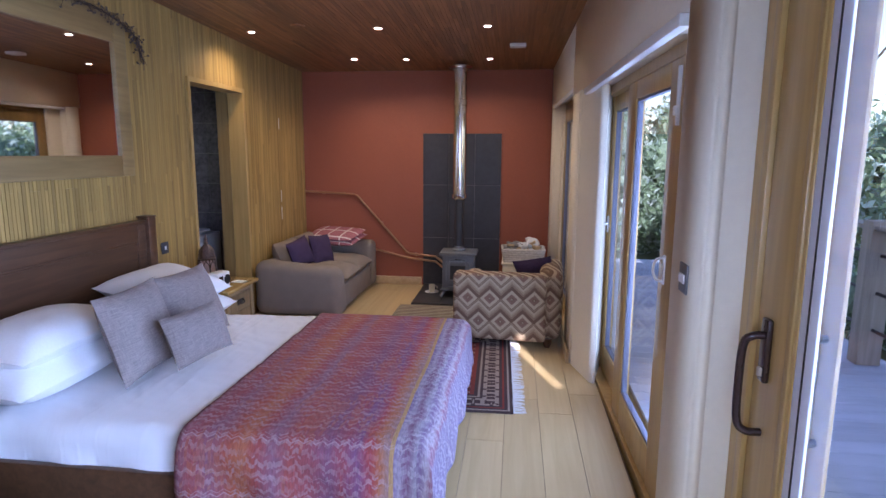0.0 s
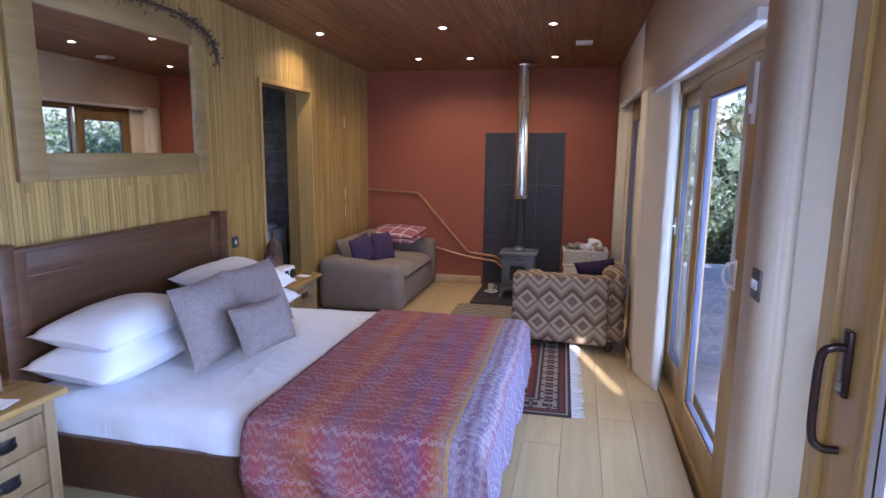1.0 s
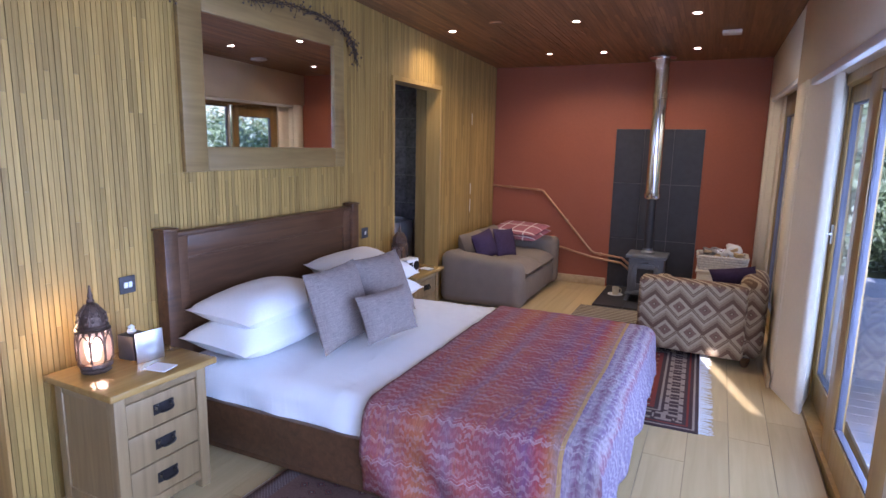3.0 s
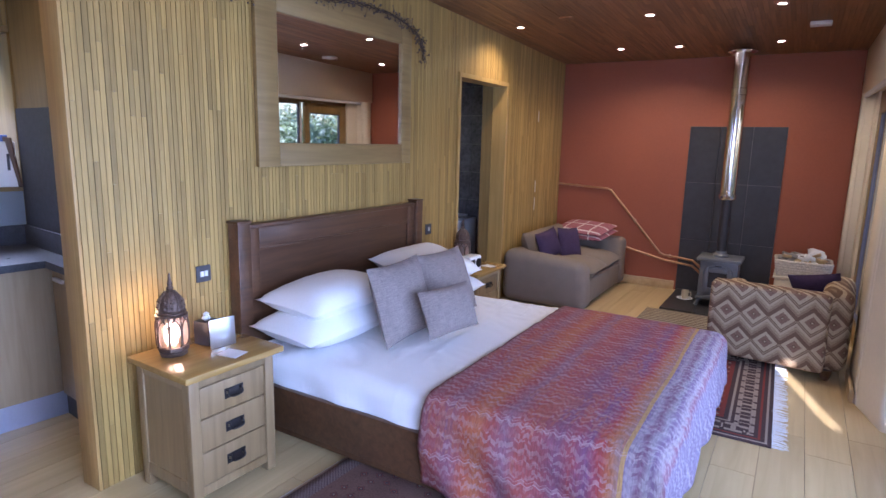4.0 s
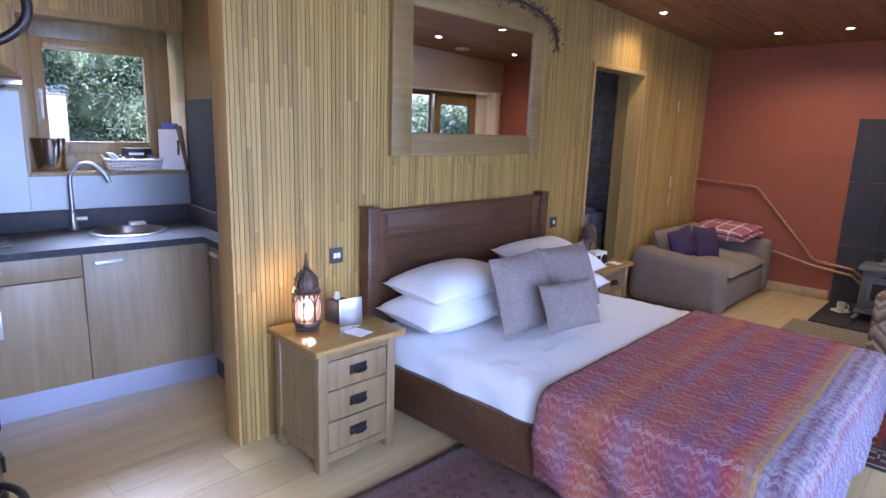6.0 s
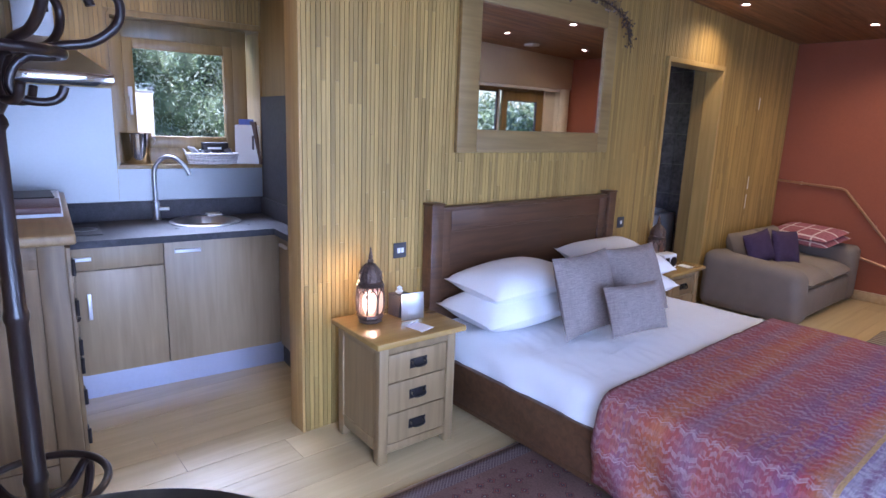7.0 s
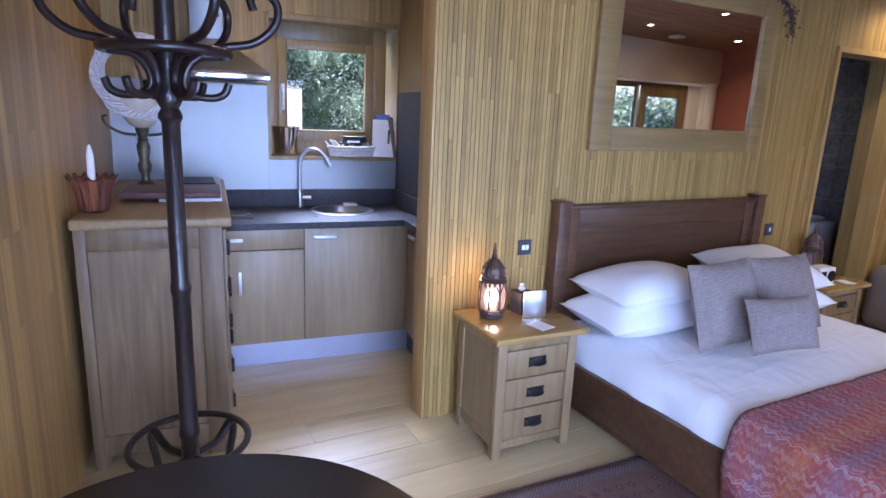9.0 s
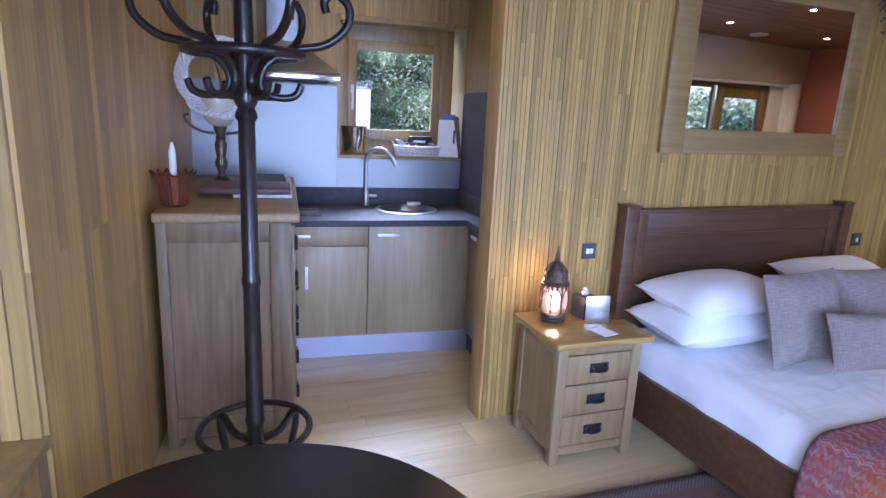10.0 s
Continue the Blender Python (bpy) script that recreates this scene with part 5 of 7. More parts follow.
part("body", B(-0.075, 0.075, -0.06, 0.06, -0.03, 0.0, bevel=0.008), M_WHITE, sm)
part("grille", lathe(bm_new(), [(0.0, -0.034), (0.03, -0.034), (0.032, -0.029), (0.0, -0.029)], 0, 0, 20), M_WHITE, sm)
vt = thing("ceiling_vent", -1.81, 4.86, ceil_z(-1.81, 4.86), "round cream ceiling vent, flush", "ceiling vent")
part("disc", lathe(bm_new(), [(0.0, -0.012), (0.05, -0.012), (0.06, 0.0), (0.0, 0.0)], 0, 0, 24), M_CEIL, vt)

# ---- sofa corner ----
sofa = thing("sofa", -2.1, 6.22, 0, "small taupe two-seat fabric sofa with rounded arms", "sofa")
si = sofa.matrix_world.inverted()


def sofa_part(name, bm, mat=None, label=""):
    ob = part(name, bm, mat or M_SOFA, sofa, label)
    ob.matrix_parent_inverse = si
    return ob


sofa_part("base", B(-2.52, -1.70, 5.58, 6.88, 0.04, 0.29, bevel=0.02, seg=3))
near_arm = B(-2.54, -1.64, 5.35, 5.60, 0.02, 0.56, bevel=0.10, seg=6)
for v in near_arm.verts:
    if v.co.z > 0.3 and v.co.x > -2.1:
        v.co.z -= 0.045
        v.co.x -= 0.05 * (v.co.z - 0.3) / 0.26
sofa_part("arm", near_arm)
sofa_part("arm", B(-2.54, -1.67, 6.76, 6.96, 0.02, 0.58, bevel=0.07, seg=5))
sofa_part("back", B(-2.575, -2.36, 5.46, 6.95, 0.02, 0.53, bevel=0.10, seg=5))
for y in (5.70, 6.23):
    ob = sofa_part("seat_cushion", pillow_bm(0.66, 0.55, 0.20, pinch=0.01, seed=y))
    ob.matrix_local = si @ pose(-2.01, y + 0.255, 0.36, 0, 2, 0)
for y in (5.72, 6.25):
    ob = sofa_part("back_cushion", pillow_bm(0.53, 0.42, 0.24, pinch=0.02, seed=y + 3))
    ob.matrix_local = si @ frame_of((-2.38, y + 0.25, 0.49), (0, 1, 0), (-0.45, 0, 1))
for x, y in ((-2.45, 5.56), (-1.78, 5.56), (-2.45, 6.88), (-1.78, 6.88)):
    sofa_part("foot", B(x - 0.025, x + 0.025, y - 0.025, y + 0.025, 0, 0.045), M_DARK)
cushion("scatter_cushion", (-2.17, 5.70, 0.60), (0.25, 1, 0.18), (-0.35, -0.1, 1), 0.34, 0.30, 0.12, M_PURPLE, "dark aubergine cushion leaning on the sofa's arm", "cushion", "sofa cushions", 41)
cushion("scatter_cushion", (-2.07, 6.06, 0.575), (0.35, 1, -0.08), (-0.30, 0.10, 1), 0.34, 0.34, 0.12, M_PURPLE, "dark aubergine cushion in the middle of the sofa", "cushion", "sofa cushions", 47)
bl = thing("folded_blanket", -2.12, 6.72, 0.565, "folded pink checked wool blanket over the sofa's far arm", "blanket", rz=75)
for k in range(2):
    ob = part("fold", pillow_bm(0.40, 0.66 - 0.03 * k, 0.09, pinch=0.0, seed=50 + k), M_CHECK, bl)
    ob.matrix_local = pose(0.0, 0, 0.045 + 0.055 * k, 0, -12, 0)

# ---- stove, flue, pipes ----
SX, SY = -0.615, 6.52
stv = thing("wood_stove", SX, SY, 0.025, "small grey enamel wood stove on four legs", "stove")
part("body", B(-0.175, 0.175, -0.14, 0.16, 0.10, 0.47, bevel=0.008), M_STOVE, stv)
part("top_plate", B(-0.205, 0.205, -0.18, 0.19, 0.47, 0.505, bevel=0.008), M_STOVE, stv)
part("base_plate", B(-0.19, 0.19, -0.17, 0.17, 0.075, 0.10, bevel=0.006), M_STOVE, stv)
for sx in (-1, 1):
    for sy in (-1, 1):
        part("leg", tube(bm_new(), curve_pts([(sx * 0.15, sy * 0.12, 0.08), (sx * 0.165, sy * 0.14, 0.05), (sx * 0.185, sy * 0.165, 0.008)], 4), 0.018, 8), M_STOVE, stv)
door = part("door", ring_frame(bm_new(), "y", -0.162, 0.022, -0.085, 0.085, 0.20, 0.36, 0.045, 0.045, 0.045, 0.004), M_STOVE, stv)
part("window", B(-0.09, 0.09, -0.150, -0.144, 0.19, 0.37), M_SLATE, door, "dark stove glass")
arch = bm_new()
tube(arch, curve_pts([(-0.13, -0.165, 0.20), (-0.13, -0.165, 0.36), (-0.08, -0.165, 0.425), (0.0, -0.165, 0.44), (0.08, -0.165, 0.425), (0.13, -0.165, 0.36), (0.13, -0.165, 0.20)], 5), 0.008, 6)
part("arch_moulding", arch, M_STOVE, door)
part("knob", lathe(bm_new(), [(0.0, 0), (0.012, 0.004), (0.016, 0.014), (0.0, 0.024)], 0.125, -0.175, 12, 0.27), M_STEEL, door)
part("air_slot", B(-0.03, 0.03, -0.168, -0.16, 0.425, 0.44), M_IRON, stv)
part("ash_lip", B(-0.10, 0.10, -0.20, -0.16, 0.105, 0.125, bevel=0.004), M_STOVE, stv)
flue = thing("flue_pipe", SX - 0.005, SY, 0.53, "steel insulated flue pipe above a thin black stove pipe", "flue")
part("collar", lathe(bm_new(), [(0.075, 0.0), (0.075, 0.02), (0.055, 0.035), (0.05, 0.06)], 0, 0, 24), M_STOVE, flue)
part("stove_pipe", lathe(bm_new(), [(0.047, 0.02), (0.047, 0.64)], 0, 0, 24), M_SLATE, flue, "matt black pipe")
part("lower_cap", lathe(bm_new(), [(0.05, 0.575), (0.074, 0.585), (0.082, 0.60), (0.082, 0.64), (0.074, 0.645)], 0, 0, 32), M_CHROME, flue)
part("insulated_pipe", lathe(bm_new(), [(0.072, 0.60), (0.072, 1.62)], 0, 0, 32), M_CHROME, flue, "polished steel pipe")
part("joint_band", lathe(bm_new(), [(0.072, 1.60), (0.078, 1.605), (0.078, 1.665), (0.072, 1.67)], 0, 0, 32), M_CHROME, flue)
part("upper_pipe", lathe(bm_new(), [(0.072, 1.63), (0.072, 2.02)], 0, 0, 32), M_CHROME, flue, "polished steel pipe")
part("ceiling_plate", lathe(bm_new(), [(0.072, 2.005), (0.13, 2.008), (0.13, 2.02), (0.072, 2.025)], 0, 0, 32), M_CHROME, flue)
cp = thing("copper_pipes", -1.9, YR - 0.03, 1.1, "pair of slim copper heating pipes across the red wall", "pipes")
ci = cp.matrix_world.inverted()
yy = YR - 0.028
part("upper_pipe", tube(bm_new(), [(XW, yy, 1.145), (-1.97, yy, 1.115), (-1.925, yy, 1.10), (-1.31, yy, 0.415), (-1.27, yy, 0.395), (-0.95, yy, 0.365), (-0.78, SY + 0.05, 0.36)], 0.013, 10), M_COPPER, cp).matrix_parent_inverse = ci
part("lower_pipe", tube(bm_new(), [(-2.3, yy - 0.01, 0.62), (-1.85, yy - 0.01, 0.475), (-1.30, yy - 0.01, 0.345), (-0.95, yy - 0.01, 0.305), (-0.78, SY + 0.05, 0.30)], 0.013, 10), M_COPPER, cp).matrix_parent_inverse = ci
for x, z in ((-2.35, 1.132), (-1.62, 0.76), (-1.2, 0.385)):
    part("clip", B(x - 0.01, x + 0.01, yy - 0.016, YR, z - 0.018, z + 0.018, bevel=0.003), M_COPPER, cp).matrix_parent_inverse = ci
mug = thing("mug", -0.93, 6.56, 0.025, "cream mug standing on a saucer on the hearth", "mug")
mug.scale = (0.82, 0.82, 0.82)
part("saucer", lathe(bm_new(), [(0.0, 0), (0.055, 0.0), (0.10, 0.012), (0.10, 0.017), (0.055, 0.008), (0.0, 0.006)], 0, 0, 24), M_WHITE, mug)
part("cup", lathe(bm_new(), [(0.0, 0.008), (0.034, 0.008), (0.042, 0.05), (0.045, 0.115), (0.041, 0.115), (0.036, 0.05), (0.0, 0.02)], 0, 0, 24), M_CREAM, mug)
part("ear", tube(bm_new(), curve_pts([(0.042, 0, 0.10), (0.07, 0, 0.09), (0.07, 0, 0.05), (0.04, 0, 0.035)], 5), 0.006, 6), M_CREAM, mug)
ob = uv_box(part("hearth_mat", B(-1.20, -0.35, 5.58, 6.03, 0.001, 0.012, bevel=0.003), M_MAT), (1, 0, 0), (0, 1, 0))
tagged(ob, "flat woven mat with fine grey and cream stripes", "mat")

# ---- low cupboard with a log basket ----
cab = thing("low_cupboard", 0.09, 6.62, 0, "low cream-painted cupboard against the red wall", "cupboard")
part("body", B(-0.21, 0.24, -0.20, 0.22, 0.02, 0.40, bevel=0.004), M_CREAM, cab)
part("top", B(-0.225, 0.255, -0.215, 0.23, 0.40, 0.42, bevel=0.004), M_CREAM, cab)
for sx in (-1, 1):
    part("door", B(0.015 + sx * 0.112 - 0.10, 0.015 + sx * 0.112 + 0.10, -0.212, -0.20, 0.05, 0.38, bevel=0.003), M_CREAM, cab)
bk = thing("log_basket", 0.10, 6.62, 0.42, "white wicker basket heaped with kindling and paper", "basket")
for k in range(6):
    z = 0.012 + k * 0.026
    o = 0.004 * k
    part("woven_band", tube(bm_new(), curve_pts([(-0.20 - o, -0.15 - o, z), (0.0, -0.157 - o, z), (0.20 + o, -0.15 - o, z), (0.208 + o, 0.0, z), (0.20 + o, 0.15 + o, z), (0.0, 0.157 + o, z), (-0.20 - o, 0.15 + o, z), (-0.208 - o, 0.0, z)], 4)[:-1], 0.015, 7, closed=True), M_WICKER, bk)
part("bottom", B(-0.20, 0.20, -0.15, 0.15, 0.002, 0.02), M_WICKER, bk)
random.seed(6)
for k in range(22):
    ln, r = random.uniform(0.16, 0.30), random.uniform(0.014, 0.030)
    m = pose(random.uniform(-0.13, 0.13), random.uniform(-0.09, 0.09), random.uniform(0.12, 0.19), random.uniform(-25, 25), random.uniform(-25, 25), random.uniform(0, 180))
    part("kindling", B(-ln / 2, ln / 2, -r, r, -r * 0.7, r * 0.7, bevel=0.004, m=m), (M_SKIRT, M_POST, M_PAPER)[k % 3], bk)
for x, y in ((0.10, 0.02),):
    ob = part("crumpled_paper", pillow_bm(0.17, 0.15, 0.11, 10, pinch=0.2, seed=x * 40), M_PAPER, bk)
    ob.matrix_local = pose(x, y, 0.20, 25, 15, 40 * x)

# ---- armchair ----
ac = thing("armchair", -0.08, 5.15, 0, "low armchair upholstered in brown and cream kilim diamonds", "armchair", rz=-4)


def kilim(name, bm, label="", sx=(1, 1, 0)):
    return uv_box(part(name, bm, M_KILIM, ac, label), sx, (0, 0, 1))


kilim("backrest", B(-0.40, 0.385, -0.37, -0.19, 0.06, 0.625, bevel=0.03, seg=4))
part("piping", tube(bm_new(), [(-0.38, -0.360, 0.606), (0.365, -0.360, 0.606)], 0.006, 8), M_SKIRT, ac, "tan piped edge")
kilim("arm", B(-0.39, -0.22, -0.28, 0.42, 0.075, 0.53, bevel=0.07, seg=5), sx=(1, 0.4, 0))
kilim("arm", B(0.31, 0.515, -0.315, 0.42, 0.06, 0.655, bevel=0.085, seg=6), sx=(1, 0.4, 0))
kilim("seat_base", B(-0.24, 0.32, -0.22, 0.40, 0.075, 0.28, bevel=0.02))
ob = part("seat_cushion", pillow_bm(0.54, 0.60, 0.17, pinch=0.01, seed=61), M_SOFA, ac)
ob.matrix_local = pose(0.04, 0.12, 0.35)
for x, y in ((-0.33, -0.30), (0.40, -0.28), (-0.33, 0.36), (0.40, 0.36)):
    part("foot", lathe(bm_new(), [(0.022, 0), (0.035, 0.03), (0.040, 0.08)], x, y, 12), M_DARK, ac, "dark turned foot")
cushion("scatter_cushion", (0.20, 5.34, 0.545), (1, -0.25, 0.22), (0.15, -0.45, 1), 0.36, 0.30, 0.12, M_PURPLE, "dark patchwork cushion leaning in the kilim armchair", "cushion", "", 71)


# ---- rugs ----
def rug(name, x0, x1, y0, y1, material, label, fringe, rz=0.0):
    w_, h_ = x1 - x0, y1 - y0
    bm = bm_new()
    uvl = bm.loops.layers.uv.new("UVMap")
    nx, ny = 24, 32
    g = [[bm.verts.new((w_ * i / nx, h_ * j / ny, 0.009 + 0.003 * noise.noise(Vector((i * 0.4, j * 0.4, x0))))) for j in range(ny + 1)] for i in range(nx + 1)]
    for i in range(nx):
        for j in range(ny):
            f = bm.faces.new((g[i][j], g[i + 1][j], g[i + 1][j + 1], g[i][j + 1]))
            for lp in f.loops:
                lp[uvl].uv = lp.vert.co.xy
    e = thing(name, x0, y0, 0, label, "rug", rz=rz)
    thicken(part("carpet", bm, material, e), 0.008)
    random.seed(int(abs(x0) * 100))
    for side in fringe:
        fb = bm_new()
        n_ = int((h_ if side in ("+x", "-x") else w_) / 0.011)
        for k in range(n_):
            q = (k + 0.5) * 0.011
            ln = random.uniform(0.05, 0.085)
            jx = random.uniform(-0.02, 0.02)
            if side == "+x":
                pts = [(w_ - 0.005, q, 0.006), (w_ + ln * 0.5, q + jx * 0.5, 0.006), (w_ + ln, q + jx, 0.003)]
            else:
                pts = [(0.005, q, 0.006), (-ln * 0.5, q + jx * 0.5, 0.006), (-ln * 0.8, q + jx, 0.003)]
            tube(fb, pts, 0.0024, 4)
        part("fringe", fb, M_PAPER, e, "knotted cream fringe")
    return e


rug("persian_rug", -1.075, 0.025, 3.47, 5.09, M_RUG, "worn red Persian rug with a dark figured border and fringe", ("+x",), rz=1.5)
r2 = rug("dark_rug", -1.90, -0.55, 0.55, 2.32, M_RUG_DARK, "dark brown-red patterned rug beside the bed", (), rz=-2.5)
part("edge_binding", B(-0.008, 0.004, 0, 1.77, 0.002, 0.0145, bevel=0.002), M_PAPER, r2, "pale worn edge")

# ---- round table ----
tbl = thing("round_table", -0.935, 0.02, 0, "round black-stained wooden pedestal table", "table")
part("top", lathe(bm_new(), [(0.0, 0.705), (0.52, 0.705), (0.536, 0.712), (0.54, 0.722), (0.537, 0.733), (0.528, 0.739), (0.0, 0.740)], 0, 0, 96), M_TABLE, tbl)
part("column", lathe(bm_new(), [(0.10, 0.10), (0.06, 0.14), (0.045, 0.25), (0.055, 0.45), (0.045, 0.6), (0.08, 0.69), (0.12, 0.706)], 0, 0, 24), M_TABLE, tbl)
for k in range(4):
    a = math.pi / 4 + math.pi / 2 * k
    c_, s_ = math.cos(a), math.sin(a)
    part("foot", tube(bm_new(), curve_pts([(0.04 * c_, 0.04 * s_, 0.20), (0.16 * c_, 0.16 * s_, 0.12), (0.32 * c_, 0.32 * s_, 0.035), (0.37 * c_, 0.37 * s_, 0.028)], 5), 0.028, 10), M_TABLE, tbl)

# ---- bentwood coat stand ----
cs = thing("coat_stand", -2.10, 0.112, 0, "black bentwood coat stand with curled hooks and an umbrella ring", "coat stand", rz=-3)
part("pole", lathe(bm_new(), [(0.0261, 0.12), (0.0296, 0.3), (0.0313, 0.44), (0.0357, 0.455), (0.0357, 0.467), (0.0313, 0.48), (0.0287, 0.98), (0.0339, 0.995), (0.0339, 1.012), (0.0287, 1.03), (0.0278, 1.555), (0.0374, 1.57), (0.0348, 1.585), (0.027, 1.6), (0.04, 1.625), (0.0331, 1.66), (0.0244, 1.7), (0.0313, 1.78), (0.0287, 1.95), (0.0296, 2.06), (0.0348, 2.075), (0.0191, 2.1), (0, 2.105)], 0, 0, 24), M_BLACKW, cs)


def circle(r, z, n=40):
    return [(r * math.cos(2 * math.pi * k / n), r * math.sin(2 * math.pi * k / n), z) for k in range(n)]


part("top_ring", tube(bm_new(), circle(0.182, 1.775), 0.0155, 10, closed=True), M_BLACKW, cs)
part("umbrella_ring", tube(bm_new(), circle(0.20, 0.425), 0.013, 10, closed=True), M_BLACKW, cs)
for k in range(6):
    a = radians(60 * k + 22)
    c_, s_ = math.cos(a), math.sin(a)

    def P(r, z):
        return (r * c_, r * s_, z)
    part("upper_hook", tube(bm_new(), curve_pts([P(0.09, 1.76), P(0.17, 1.795), P(0.26, 1.815), P(0.325, 1.87), P(0.335, 1.935), P(0.29, 1.975), P(0.255, 1.95), P(0.262, 1.915)], 9), 0.0135, 12), M_BLACKW, cs)
    part("lower_hook", tube(bm_new(), curve_pts([P(0.165, 1.768), P(0.10, 1.762), P(0.062, 1.73), P(0.048, 1.68), P(0.075, 1.645), P(0.13, 1.638), P(0.165, 1.652), P(0.18, 1.685)], 9), 0.0125, 12), M_BLACKW, cs)
for k in range(4):
    a = radians(90 * k + 40)
    c_, s_ = math.cos(a), math.sin(a)
    part("leg", tube(bm_new(), curve_pts([(0.03 * c_, 0.03 * s_, 0.36), (0.12 * c_, 0.12 * s_, 0.36), (0.19 * c_, 0.19 * s_, 0.41), (0.205 * c_, 0.205 * s_, 0.36), (0.17 * c_, 0.17 * s_, 0.20), (0.24 * c_, 0.24 * s_, 0.06), (0.29 * c_, 0.29 * s_, 0.016)], 6), 0.015, 8), M_BLACKW, cs)

# ---- oak chest with its ornaments (kitchen frame) ----
CU0, CU1, CV0, CV1, CZ = -0.42, 0.975, -1.145, -0.555, 1.14
chest = tagged(set_local(new("oak_chest"), KM), "tall grey-brown oak chest with black iron hinges", "chest")
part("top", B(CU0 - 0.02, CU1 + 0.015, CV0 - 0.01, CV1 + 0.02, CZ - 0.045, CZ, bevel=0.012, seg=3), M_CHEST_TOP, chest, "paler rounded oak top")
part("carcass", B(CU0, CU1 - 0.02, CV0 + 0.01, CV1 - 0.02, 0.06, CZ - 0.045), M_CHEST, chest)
for v0, v1 in ((CV0, CV0 + 0.045), (CV1 - 0.115, CV1 - 0.02)):
    part("stile", B(CU1 - 0.022, CU1, v0, v1, 0, CZ - 0.045, bevel=0.003), M_CHEST, chest)
part("side_panel", B(CU1 - 0.021, CU1 - 0.010, CV0 + 0.047, CV1 - 0.117, 0.12, CZ - 0.12), M_CHEST, chest)
for z0, z1 in ((0.06, 0.16), (CZ - 0.135, CZ - 0.045)):
    part("rail", B(CU1 - 0.022, CU1 - 0.001, CV0 + 0.045, CV1 - 0.115, z0, z1, bevel=0.003), M_CHEST, chest)
for k in range(2):
    u0 = CU0 + 0.02 + k * 0.69
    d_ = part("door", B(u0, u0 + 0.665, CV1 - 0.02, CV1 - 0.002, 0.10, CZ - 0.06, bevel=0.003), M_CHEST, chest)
    part("knob", lathe(bm_new(), [(0, 0), (0.012, 0), (0.018, 0.02), (0, 0.026)], u0 + 0.06, CV1 + 0.01, 12, 0.58), M_IRON, d_)
for z in (1.0, 0.83, 0.66, 0.58, 0.26, 0.24 + 0.2):
    hg = bm_new()
    box(hg, CU1 - 0.06, CU1 - 0.005, CV1 - 0.004, CV1 + 0.004, z - 0.03, z + 0.03, 0.002)
    lathe(hg, [(0.0, -0.035), (0.007, -0.033), (0.007, 0.033), (0.0, 0.035)], CU1 - 0.004, CV1 + 0.003, 8, z)
    part("hinge", hg, M_IRON, chest, "black iron hinge")
for u in (CU0 + 0.04, CU1 - 0.06):
    for v in (CV0 + 0.03, CV1 - 0.07):
        part("foot", B(u - 0.03, u + 0.03, v - 0.03, v + 0.03, 0, 0.06, bevel=0.003), M_CHEST, chest)


def on_chest(name, u, v, label, category, rz=0.0):
    e = new(name)
    e.matrix_world = KM @ pose(u, v, CZ, 0, 0, rz)
    return tagged(e, label, category)


fo = on_chest("leather_folder", 0.385, -0.795, "dark brown leather guest folder lying flat", "folder")
part("cover", B(-0.165, 0.165, -0.225, 0.225, 0.019, 0.026, bevel=0.003), M_LEATHER, fo)
part("pages", B(-0.15, 0.155, -0.21, 0.21, 0.026, 0.041), M_CREAM, fo)
part("spine", B(0.157, 0.167, -0.225, 0.225, 0.021, 0.047, bevel=0.004), M_LEATHER, fo)
part("cover", B(-0.165, 0.165, -0.225, 0.225, 0.041, 0.049, bevel=0.003), M_LEATHER, fo)
pb = on_chest("notebook", 0.04, -0.715, "thick black notebook lying in a white tray", "book", 3)
part("cover", B(-0.15, 0.15, -0.12, 0.12, 0.007, 0.011, bevel=0.001, seg=1), M_IRON, pb)
part("pages", B(-0.145, 0.147, -0.115, 0.115, 0.011, 0.046), M_IRON, pb)
part("cover", B(-0.15, 0.15, -0.12, 0.12, 0.046, 0.051, bevel=0.001, seg=1), M_IRON, pb)
wt = on_chest("white_tray", 0.07, -0.709, "shallow white painted tray under a folder and a notebook", "tray")
part("floor", B(-0.45, 0.45, -0.146, 0.146, 0, 0.006), M_WHITE, wt)
for a in ((-0.45, 0.45, 0.134, 0.146), (-0.45, 0.45, -0.146, -0.134), (0.438, 0.45, -0.134, 0.134), (-0.45, -0.438, -0.134, 0.134)):
    part("rim", B(a[0], a[1], a[2], a[3], 0.006, 0.018, bevel=0.003), M_WHITE, wt)
vs_ = on_chest("fluted_vase", 0.775, -1.090, "fluted amber glass bowl with a scalloped rim", "vase")
vb = bm_new()
nseg = 84
for prof in ([(0.046, 0.0), (0.053, 0.008), (0.060, 0.05), (0.066, 0.09), (0.074, 0.118), (0.084, 0.138), (0.094, 0.152)],):
    rings = []
    for i, (r, z) in enumerate(prof):
        ring_ = []
        for k in range(nseg):
            a = 2 * math.pi * k / nseg
            rr = r * (1 + 0.085 * math.cos(a * 14) * (1 if i > 0 else 0))
            ring_.append(vb.verts.new((rr * math.cos(a), rr * math.sin(a), z + (0.010 * math.cos(a * 14) if i == len(prof) - 1 else 0))))
        rings.append(ring_)
    for a_, b_ in zip(rings, rings[1:]):
        for k in range(nseg):
            vb.faces.new((a_[k], a_[(k + 1) % nseg], b_[(k + 1) % nseg], b_[k]))
    vb.faces.new(rings[0][::-1])
thicken(part("bowl", vb, M_AMBER, vs_), 0.004)
